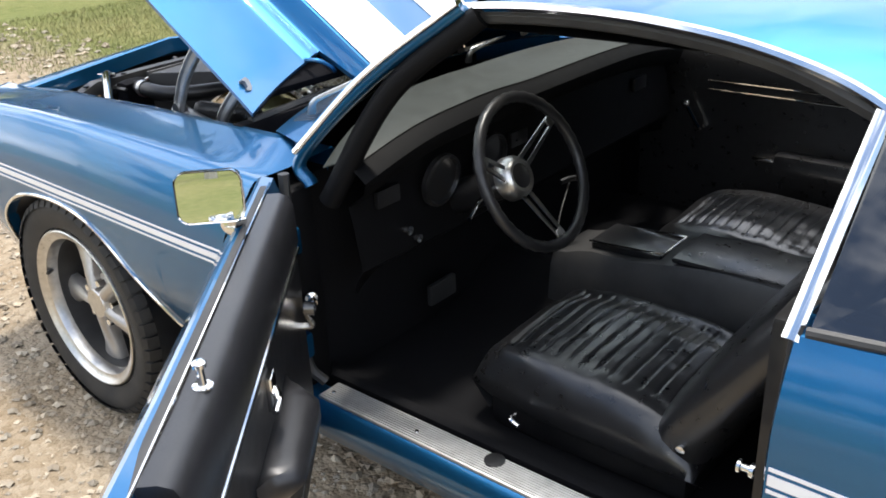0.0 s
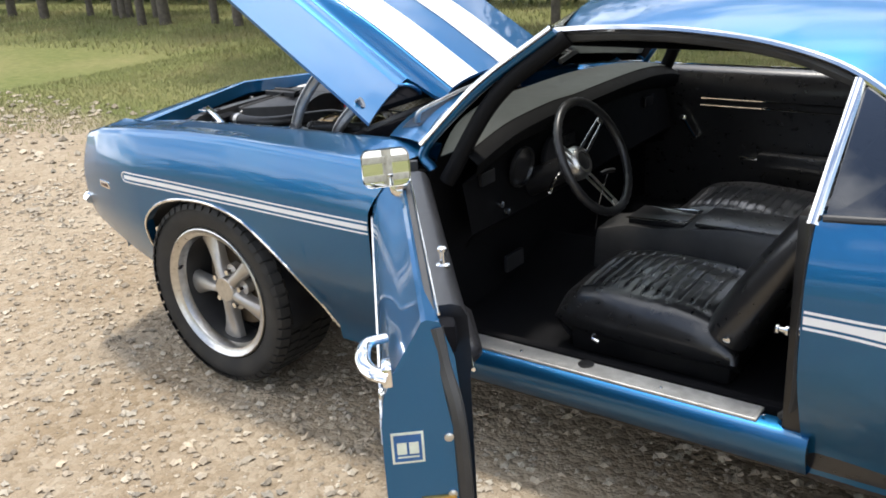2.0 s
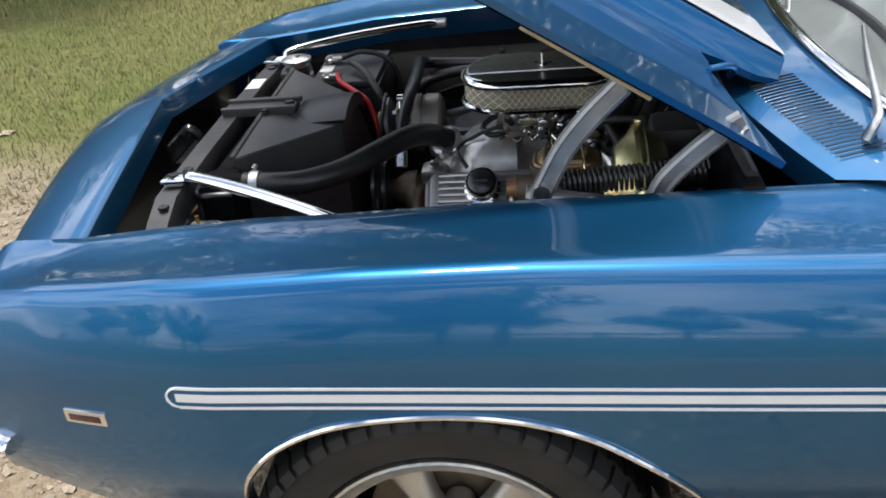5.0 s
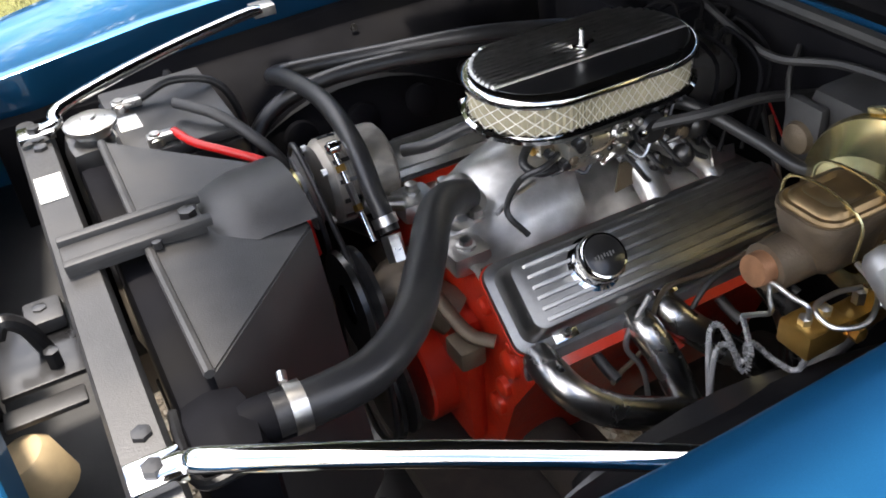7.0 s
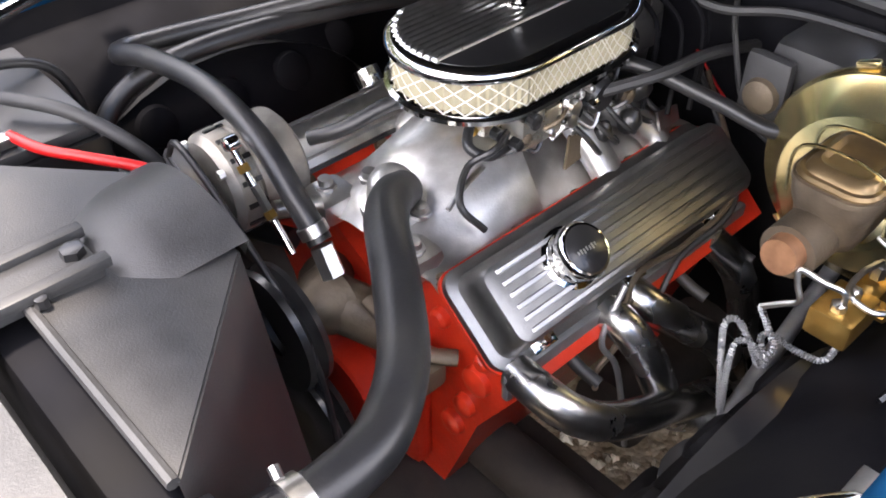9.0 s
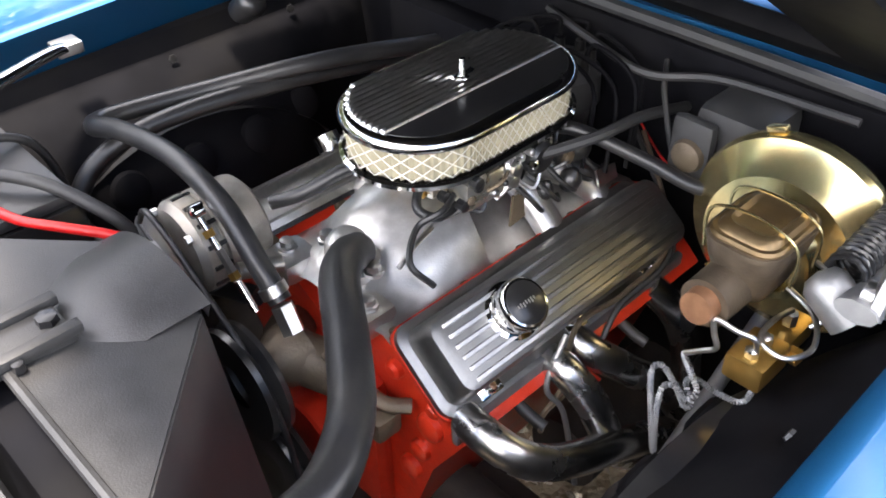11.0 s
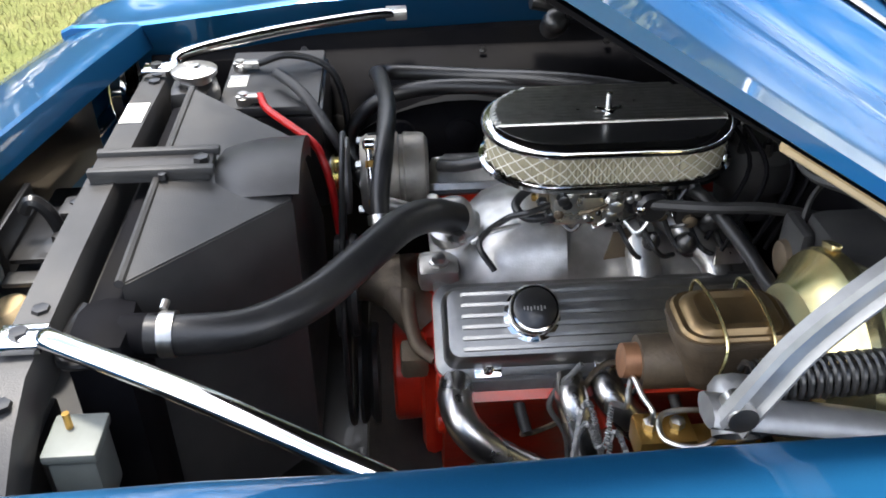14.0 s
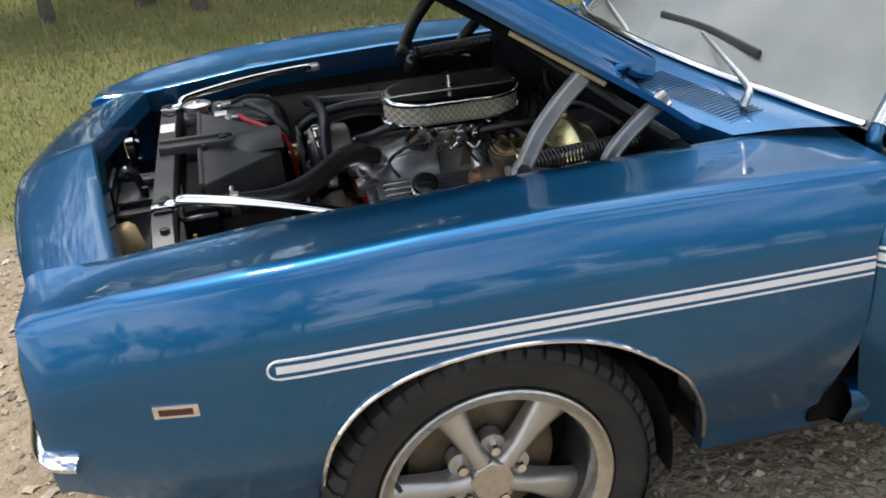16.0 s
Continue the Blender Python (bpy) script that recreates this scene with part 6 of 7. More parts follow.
ac = part("air_cleaner", oval_rings([(0.812, 0.80), (0.806, 0.97), (0.808, 1.01), (0.814, 1.015), (0.817, 0.985)], cap_bottom=True), CHROME, car, "oval air cleaner with finned polished lid, dark reflection in its colour")
lid = part("cleaner_lid", oval_rings([(0.858, 0.965), (0.858, 0.995), (0.862, 1.005), (0.868, 1.0), (0.873, 0.97), (0.8745, 0.94)], 24, cap_top=True), CHROME, ac, "polished finned lid", angle=60)
# black inset paints the dark hood's reflection onto the polished lid
inset = part("lid_dark_reflection", oval_rings([(0.8742, 0.93), (0.8752, 0.925)], 24, cap_top=True), BLACKP, lid)
for k in range(12):
    y = -0.028 + 0.0100 * k
    if y > 0.088:
        continue
    half = 0.074 + math.sqrt(max(0, 0.092 ** 2 - y * y)) - 0.002
    bm = bmesh.new()
    grid(bm, [[AC + Vector((sx * (half - dx), y + sy * w, 0.8748 + h)) for sx, sy in ((-1, -1), (1, -1), (1, 1), (-1, 1))] for dx, w, h in ((0, 0.0046, 0), (0.003, 0.0036, 0.003), (0.008, 0.0018, 0.0052))], close_v=True)
    bmesh.ops.contextual_create(bm, geom=[v for v in bm.verts if v.co.z > 0.8795])
    bmesh.ops.recalc_face_normals(bm, faces=bm.faces)
    part("lid_fin", bm, BRUSHED, lid, smooth=False)
part("wing_nut", lathe(AC + Vector((0, -0.002, 0.875)), (0, 0, 1), [(0, 0.012), (0.005, 0.010), (0.006, 0.0045), (0.030, 0.0042), (0.031, 0)], 14), CHROME, lid, "chrome centre stud")
part("nut_wing", tube([AC + Vector((-0.018, -0.002, 0.884)), AC + Vector((0, -0.002, 0.880)), AC + Vector((0.018, -0.002, 0.884))], 0.004, 8, 3, 0.6), CHROME, lid)
# pleated element and its wire
per = oval(0.176 * 0.955, 0.176 * 0.955 - 0.074, 60)
seg = []
for i in range(len(per)):
    a, b = Vector((*per[i], 0)), Vector((*per[(i + 1) % len(per)], 0))
    n = max(1, int((b - a).length / 0.0026))
    seg += [a.lerp(b, k / n) for k in range(n)]
bm = bmesh.new()
rows = []
m = len(seg)
for i, p in enumerate(seg):
    q = p * (1.0 if i % 2 else 0.965)
    rows.append([AC + Vector((q.x, q.y, 0.816)), AC + Vector((q.x, q.y, 0.860))])
grid(bm, rows, close_u=True)
part("filter_element", bm, FILTER, ac, "pale pleated paper filter", smooth=False)
bm = bmesh.new()
tot = len(seg)
for d in (1, -1):
    for k in range(0, tot, 5):
        prev = None
        for t in range(5):
            p = seg[(k + d * t * 3) % tot] * 1.016
            z = 0.8165 + 0.0435 * t / 4
            cur = (bm.verts.new(AC + Vector((p.x, p.y, z - 0.0010))), bm.verts.new(AC + Vector((p.x, p.y, z + 0.0010))))
            if prev:
                bm.faces.new((prev[0], cur[0], cur[1], prev[1]))
            prev = cur
wire = part("filter_mesh", bm, MESH, ac, "diamond wire mesh", smooth=False)
wire["kind"] = "stuff"

# ---- exhaust headers ----
fl = part("header_flange", box(-0.085, 0.37, -0.245, -0.234, 0.575, 0.612, 0.004), STEEL, car, "steel exhaust flange")
for pts in ([(-0.062, -0.236, 0.602), (-0.066, -0.275, 0.605), (-0.052, -0.310, 0.588), (-0.012, -0.328, 0.558), (0.05, -0.335, 0.522), (0.12, -0.335, 0.482), (0.22, -0.33, 0.41)],
            [(0.088, -0.236, 0.598), (0.088, -0.268, 0.592), (0.100, -0.298, 0.555), (0.118, -0.312, 0.50), (0.15, -0.318, 0.43), (0.22, -0.32, 0.36)],
            [(0.135, -0.236, 0.598), (0.145, -0.265, 0.585), (0.185, -0.288, 0.545), (0.25, -0.302, 0.48), (0.30, -0.31, 0.41), (0.33, -0.312, 0.34)],
            [(0.300, -0.236, 0.590), (0.318, -0.258, 0.562), (0.338, -0.275, 0.52), (0.352, -0.288, 0.46), (0.35, -0.30, 0.38)]):
    part("header_tube", tube(pts, 0.0225, 16, 7), HEADER, fl, "polished exhaust tube")
part("collector", tube([(0.22, -0.325, 0.385), (0.30, -0.318, 0.335), (0.42, -0.31, 0.29)], 0.036, 16, 5), HEADER, fl)
for k in range(4):
    x = 0.02 + 0.105 * k
    sp = part("plug_boot", tube([(x, -0.235, 0.575), (x + 0.004, -0.262, 0.560), (x + 0.008, -0.285, 0.552)], 0.008, 10, 4), RED if k == 1 else RUBBER, fl)
part("plug_wire", tube([(0.02, -0.285, 0.552), (0.05, -0.262, 0.535), (0.09, -0.262, 0.565), (0.13, -0.245, 0.63), (0.22, -0.252, 0.635), (0.33, -0.24, 0.66), (0.42, -0.12, 0.74)], 0.004, 6, 8), IRON, car, "grey spark plug wire")
part("plug_wire", tube([(0.12, -0.285, 0.552), (0.14, -0.268, 0.55), (0.2, -0.256, 0.62), (0.33, -0.245, 0.65), (0.42, -0.10, 0.75)], 0.004, 6, 8), RUBBER, car)
part("dipstick_tube", tube([(0.085, -0.30, 0.40), (0.085, -0.27, 0.52), (0.06, -0.258, 0.58), (0.10, -0.252, 0.64)], 0.004, 8, 6), STEEL, car)
part("starter", cyl((0.16, -0.22, 0.33), (0.40, -0.22, 0.33), 0.06, 0.06, 18), RUST, car)

# ---- alternator and belts ----
alt = part("alternator", lathe((-0.09, 0.165, 0.700), (-1, 0, 0), [(-0.012, 0.0), (-0.012, 0.056), (-0.006, 0.064), (0.0, 0.066), (0.026, 0.067), (0.028, 0.063), (0.034, 0.063), (0.036, 0.067), (0.056, 0.067), (0.058, 0.063), (0.062, 0.063), (0.064, 0.067), (0.086, 0.066), (0.096, 0.058), (0.098, 0.03), (0.098, 0)], 40), CASE, car, "beige cast aluminium alternator", angle=20)
part("alternator_fan", lathe((-0.205, 0.165, 0.700), (-1, 0, 0), [(0, 0.0), (0, 0.062), (0.006, 0.064), (0.008, 0.05), (0.008, 0.03), (0.03, 0.03)], 24), STEEL, alt)
part("alternator_pulley", lathe((-0.22, 0.165, 0.700), (-1, 0, 0), [(0, 0.02), (0, 0.036), (0.006, 0.030), (0.012, 0.036), (0.014, 0.03), (0.014, 0.012), (0.022, 0.01), (0.022, 0)], 20), GOLD, alt, "gold-plated pulley")
for k in range(14):
    a = 2 * math.pi * k / 14
    part("case_slot", box(-0.013, 0.013, -0.003, 0.003, -0.001, 0.0015, 0, Matrix.Translation((-0.160, 0.165 + 0.0668 * math.cos(a), 0.700 + 0.0668 * math.sin(a))) @ Matrix.Rotation(a - math.pi / 2, 4, 'X')), BLACKP, alt, smooth=False)
for k in range(4):
    a = radians(45 + 90 * k)
    part("case_bolt", lathe((-0.188, 0.165 + 0.058 * math.cos(a), 0.700 + 0.058 * math.sin(a)), (-1, 0, 0), [(-0.004, 0.006), (0.004, 0.006), (0.005, 0)], 6), BRUSHED, alt)
rod = part("tension_rod", cyl((-0.170, 0.118, 0.772), (-0.163, 0.032, 0.665), 0.005, 0.005, 10), CHROME, car, "adjustable chrome tension rod")
part("rod_sleeve", cyl((-0.1675, 0.088, 0.735), (-0.165, 0.060, 0.700), 0.0060, 0.0060, 6), BRUSHED, rod)
for q in (0.18, 0.62):
    c = Vector((-0.170, 0.118, 0.772)).lerp(Vector((-0.163, 0.032, 0.665)), q)
    d = Vector((0.007, -0.086, -0.107)).normalized() * 0.005
    part("rod_nut", cyl(c - d, c + d, 0.0078, 0.0078, 6), BRASS, rod)
part("rod_end", lathe((-0.170, 0.122, 0.777), (-1, 0, 0), [(-0.008, 0.0), (-0.008, 0.010), (0.006, 0.010), (0.010, 0.005), (0.010, 0)], 12), CHROME, rod)
part("drive_belt", tube([(-0.212, 0.20, 0.742), (-0.214, 0.10, 0.68), (-0.216, 0.078, 0.60), (-0.216, 0.09, 0.42), (-0.216, 0.0, 0.33), (-0.216, -0.09, 0.42), (-0.216, -0.07, 0.61), (-0.214, 0.06, 0.72), (-0.212, 0.165, 0.772), (-0.212, 0.20, 0.742)], 0.0045, 8, 6), HOSE, car, "black fan belt")

# ---- heater hoses, fittings ----
hh = part("heater_hose", tube([(-0.155, -0.018, 0.708), (-0.155, 0.02, 0.745), (-0.145, 0.10, 0.785), (-0.140, 0.22, 0.80), (-0.150, 0.345, 0.79), (-0.155, 0.425, 0.765), (-0.11, 0.455, 0.752), (0.02, 0.42, 0.755), (0.20, 0.33, 0.775), (0.46, 0.28, 0.74)], 0.0145, 12, 8), HOSE, car, "black heater hose")
part("hose_clamp", cyl((-0.156, -0.012, 0.716), (-0.157, -0.004, 0.727), 0.0175, 0.0175, 16), BRUSHED, hh)
part("hex_fitting", cyl((-0.157, -0.040, 0.674), (-0.156, -0.020, 0.705), 0.0145, 0.0145, 6), BRUSHED, hh, "steel hex fitting")
part("heater_hose", tube([(-0.12, 0.10, 0.62), (-0.17, 0.26, 0.60), (-0.215, 0.39, 0.615), (-0.205, 0.425, 0.665), (-0.14, 0.43, 0.715), (-0.02, 0.40, 0.745), (0.2, 0.35, 0.745), (0.46, 0.33, 0.70)], 0.0145, 12, 8), HOSE, car, "black heater hose")
part("breather_hose", tube([(-0.06, 0.13, 0.73), (-0.03, 0.10, 0.745), (0.02, 0.075, 0.768), (0.06, 0.055, 0.778)], 0.010, 10, 6), HOSE, car)
part("breather_valve", cyl((0.06, 0.055, 0.778), (0.10, 0.04, 0.788), 0.010, 0.008, 10), BRUSHED, car)
part("vacuum_hose", tube([(0.10, -0.02, 0.785), (0.06, -0.035, 0.780), (0.035, -0.055, 0.766), (0.05, -0.075, 0.755), (0.09, -0.075, 0.757)], 0.0065, 10, 6), HOSE, car)
part("booster_hose", tube([(0.325, -0.35, 0.80), (0.32, -0.28, 0.765), (0.31, -0.20, 0.775), (0.28, -0.10, 0.795), (0.25, -0.05, 0.785)], 0.010, 10, 8), HOSE, car, "black vacuum hose")

# ---- battery ----
bat = part("battery", box(-0.43, -0.25, 0.268, 0.53, 0.58, 0.758, 0.008), BLACKP, car, "black battery with cable clamps")
part("battery_lid", box(-0.425, -0.255, 0.273, 0.525, 0.758, 0.776, 0.006), PLASTIC, bat)
part("battery_label", box(-0.418, -0.385, 0.36, 0.41, 0.776, 0.7772, 0), LABEL, bat, smooth=False)
for x, y, mt in ((-0.403, 0.435, BRUSHED), (-0.380, 0.290, BRUSHED)):
    part("battery_clamp", lathe((x, y, 0.776), (0, 0, 1), [(0, 0.013), (0.012, 0.013), (0.014, 0.009), (0.02, 0.008), (0.02, 0)], 12), mt, bat)
    part("clamp_body", box(x - 0.012, x + 0.034, y - 0.010, y + 0.010, 0.780, 0.793, 0.003), mt, bat)
part("battery_cable", tube([(-0.352, 0.290, 0.790), (-0.336, 0.240, 0.789), (-0.302, 0.195, 0.784), (-0.258, 0.150, 0.770), (-0.242, 0.130, 0.745), (-0.232, 0.12, 0.70), (-0.225, 0.11, 0.62)], 0.0065, 10, 8), REDWIRE, car, "red battery cable")
part("battery_cable", tube([(-0.370, 0.435, 0.788), (-0.315, 0.440, 0.800), (-0.250, 0.435, 0.780), (-0.222, 0.43, 0.72), (-0.215, 0.42, 0.62)], 0.0065, 10, 8), HOSE, car, "black battery cable")
part("loom", tube([(-0.33, 0.36, 0.80), (-0.28, 0.29, 0.79), (-0.235, 0.225, 0.75), (-0.2, 0.22, 0.68)], 0.009, 10, 8), RUBBER, car, "ribbed black wiring loom")
gb = part("relay_box", box(-0.495, -0.445, -0.468, -0.412, 0.655, 0.742, 0.006), GREYBOX, car, "grey-green relay box")
part("relay_lid", box(-0.498, -0.442, -0.471, -0.409, 0.735, 0.748, 0.004), GREYBOX, gb)
part("relay_post", cyl((-0.478, -0.43, 0.745), (-0.478, -0.43, 0.768), 0.004, 0.004, 8), BRASS, gb)
part("relay_clip", box(-0.503, -0.494, -0.46, -0.42, 0.68, 0.73, 0.002), BRUSHED, gb)

# ---- brake booster, master cylinder, valve ----
BO = Vector((0.268, -0.400, 0.750))
bo = part("brake_booster", lathe(BO, (1, 0, 0), [(0.0, 0.045), (0.002, 0.055), (0.018, 0.062), (0.022, 0.095), (0.030, 0.102), (0.046, 0.118), (0.054, 0.130), (0.062, 0.134), (0.070, 0.134), (0.074, 0.126), (0.10, 0.115), (0.12, 0.08), (0.125, 0.0)], 48), GOLD, car, "gold zinc brake booster", angle=22)
for k in range(3):
    a = radians(70 + 120 * k)
    part("booster_tab", box(-0.006, 0.006, -0.012, 0.012, 0, 0.008, 0.002, Matrix.Translation(BO + Vector((0.064, 0.134 * math.cos(a), 0.134 * math.sin(a)))) @ Matrix.Rotation(a - math.pi / 2, 4, 'X')), GOLD, bo)
bm = bmesh.new()
vs = grid(bm, [[(0.206 + u * k, -0.417 + v * k, z) for u, v in rounded_rect(0.060, 0.044, 0.030, 6)] for z, k in ((0.764, 0.55), (0.770, 0.70), (0.785, 0.80), (0.800, 0.84), (0.812, 0.92), (0.822, 0.97), (0.834, 0.985), (0.836, 1.03), (0.842, 1.03))], close_v=True)
bm.faces.new(vs[-1])
bm.faces.new(vs[0][::-1])
mc = part("master_cylinder", bm, IRON, car, "rusty cast iron master cylinder")
part("cylinder_bore", cyl((0.118, -0.412, 0.782), (0.335, -0.412, 0.782), 0.029, 0.031, 22), IRON, mc)
part("bore_plug", cyl((0.100, -0.412, 0.786), (0.120, -0.412, 0.784), 0.0185, 0.020, 20), COPPER, mc, "rusty end plug")
rows = [[Vector((0.206 + u * s, -0.417 + v * s * 1.0, z)) for u, v in rounded_rect(0.058, 0.043, 0.025, 5)] for z, s in ((0.838, 0.96), (0.844, 0.98), (0.847, 0.93), (0.847, 0.84), (0.853, 0.76), (0.855, 0.62), (0.850, 0.5))]
bm = bmesh.new()
vs = grid(bm, rows, close_v=True)
bm.faces.new(vs[-1])
part("reservoir_lid", bm, LIDGOLD, mc, "tarnished gold reservoir lid")
for x in (0.182, 0.230):
    part("bail_wire", tube([(x, -0.366, 0.80), (x, -0.364, 0.845), (x, -0.385, 0.862), (x + 0.004, -0.43, 0.860), (x + 0.006, -0.466, 0.842), (x, -0.470, 0.80)], 0.0020, 6, 6), GOLD, mc, "wire bail")
br = part("brake_valve", box(0.105, 0.165, -0.497, -0.452, 0.715, 0.748, 0.005), BRASS, car, "brass brake proportioning valve")
part("valve_block", box(0.155, 0.235, -0.490, -0.458, 0.708, 0.735, 0.005), BRASS, br)
part("valve_nut", lathe((0.18, -0.49, 0.72), (0, -1, 0), [(0, 0.010), (0.012, 0.010), (0.014, 0.006), (0.016, 0)], 6), BRASS, br)
for x in (0.12, 0.148, 0.20):
    part("line_nut", lathe((x, -0.474, 0.74), (0, 0, 1), [(0, 0.008), (0.016, 0.008), (0.018, 0.005), (0.02, 0)], 6), BRUSHED, br)
part("brake_line", tube([(0.20, -0.462, 0.785), (0.19, -0.50, 0.775), (0.155, -0.52, 0.765), (0.125, -0.505, 0.762), (0.13, -0.475, 0.765), (0.165, -0.47, 0.765), (0.20, -0.474, 0.76)], 0.0032, 8, 8), BRUSHED, car, "bent steel brake line")
part("brake_line", tube([(0.26, -0.462, 0.785), (0.25, -0.50, 0.782), (0.22, -0.51, 0.765), (0.205, -0.495, 0.745)], 0.0032, 8, 8), BRUSHED, car)
part("brake_line", tube([(0.12, -0.478, 0.755), (0.120, -0.474, 0.770), (0.114, -0.456, 0.774), (0.109, -0.433, 0.779), (0.105, -0.436, 0.765), (0.103, -0.443, 0.749), (0.100, -0.43, 0.738), (0.097, -0.411, 0.723)], 0.0032, 8, 8), BRUSHED, car)


def helix(path, r=0.0030, pitch=0.0030):
    pts = spline(path, 24)
    out, dist = [], 0.0
    for a, b in zip(pts, pts[1:]):
        n = max(1, int((b - a).length / (pitch / 6)))
        u, v = frame_along(b - a)
        for k in range(n):
            ph = dist / pitch * 2 * math.pi
            out.append(a.lerp(b, k / n) + u * r * math.cos(ph) + v * r * math.sin(ph))
            dist += (b - a).length / n
    return out


part("coiled_line", tube(helix([(0.12, -0.488, 0.722), (0.115, -0.481, 0.686), (0.109, -0.454, 0.683), (0.104, -0.426, 0.690), (0.098, -0.421, 0.681), (0.093, -0.434, 0.665), (0.087, -0.430, 0.660), (0.082, -0.416, 0.689), (0.076, -0.401, 0.711), (0.071, -0.392, 0.703), (0.065, -0.399, 0.67), (0.06, -0.416, 0.60)]), 0.00125, 4, 0), STEEL, car, "steel brake line in a spring guard")
part("coiled_line", tube(helix([(0.097, -0.411, 0.723), (0.091, -0.430, 0.704), (0.086, -0.441, 0.691), (0.080, -0.434, 0.680), (0.074, -0.420, 0.695), (0.068, -0.410, 0.69), (0.06, -0.412, 0.66), (0.056, -0.42, 0.60)]), 0.00125, 4, 0), STEEL, car)

# ---- wiper motor, distributor, firewall clutter ----
wm = part("wiper_motor", box(0.362, 0.462, -0.330, -0.225, 0.788, 0.850, 0.020), PLASTIC, car, "grey wiper motor on the firewall")
part("motor_plate", box(0.344, 0.364, -0.268, -0.206, 0.750, 0.836, 0.012), PLASTIC, wm)
part("motor_boss", lathe((0.345, -0.238, 0.785), (-1, 0, 0), [(0, 0.024), (0.008, 0.021), (0.012, 0.010), (0.012, 0)], 16), IRON, wm)
ds = part("distributor", lathe((0.395, 0.02, 0.70), (0, 0, 1), [(0, 0.045), (0.05, 0.05), (0.055, 0.062), (0.10, 0.060), (0.115, 0.045), (0.115, 0)], 24), PLASTIC, car, "black distributor cap")
for k in range(8):
    a = 2 * math.pi * k / 8
    p = Vector((0.395 + 0.042 * math.cos(a), 0.02 + 0.042 * math.sin(a), 0.81))
    part("cap_tower", cyl(p, p + Vector((0, 0, 0.02)), 0.009, 0.008, 8), BLACKP, ds)
    part("plug_wire", tube([p + Vector((0, 0, 0.02)), p + Vector((0.01 * math.cos(a), 0.02 * math.sin(a), 0.045)), p + Vector((0.0, 0.09 * math.copysign(1, math.sin(a + 0.1)), 0.01)), p + Vector((-0.06, 0.13 * math.copysign(1, math.sin(a + 0.1)), -0.08))], 0.0034, 6, 6), BAYBLACK, ds)
part("firewall_wire", tube([(0.45, -0.08, 0.745), (0.42, -0.15, 0.715), (0.38, -0.21, 0.725), (0.345, -0.235, 0.762)], 0.0020, 6, 8), REDWIRE, car)
part("firewall_wire", tube([(0.455, -0.12, 0.84), (0.40, -0.16, 0.81), (0.38, -0.22, 0.72), (0.42, -0.33, 0.66)], 0.004, 6, 8), RUBBER, car)
part("firewall_wire", tube([(0.455, 0.10, 0.85), (0.42, -0.02, 0.845), (0.41, -0.12, 0.835), (0.44, -0.22, 0.85), (0.45, -0.4, 0.855)], 0.006, 6, 8), RUBBER, car)
part("firewall_box", box(0.40, 0.46, 0.12, 0.42, 0.60, 0.80, 0.02), BAYBLACK, car, "black heater box")
part("firewall_plate", box(0.448, 0.46, -0.36, -0.30, 0.66, 0.72, 0.004), BRUSHED, car)
rs = part("cowl_seal", tube([(0.485, -0.58, 0.868), (0.475, -0.3, 0.878), (0.468, 0, 0.882), (0.475, 0.3, 0.878), (0.485, 0.58, 0.868)], 0.011, 8, 6), RUBBER, car)
part("steering_shaft", cyl((0.46, -0.36, 0.56), (-0.02, -0.40, 0.40), 0.012, 0.012, 10), STEEL, car)
part("steering_box", box(-0.10, 0.05, -0.46, -0.36, 0.36, 0.47, 0.02), BLACKP, car, "black steering box")
part("crossmember", box(-0.20, 0.10, -0.45, 0.45, 0.22, 0.30, 0.02), RUST, car, "rusty front crossmember")
for sgn in (-1, 1):
    part("frame_rail", box(-0.60, 0.70, sgn * 0.42 - 0.035, sgn * 0.42 + 0.035, 0.24, 0.34, 0.012), RUST, car, "dark frame rail")
    part("shock_tower", lathe((0.02, sgn * 0.47, 0.50), (0, -sgn * 0.25, 1), [(0, 0.07), (0.06, 0.065), (0.075, 0.03), (0.08, 0.014), (0.10, 0.012), (0.10, 0)], 20), BLACKP, car)

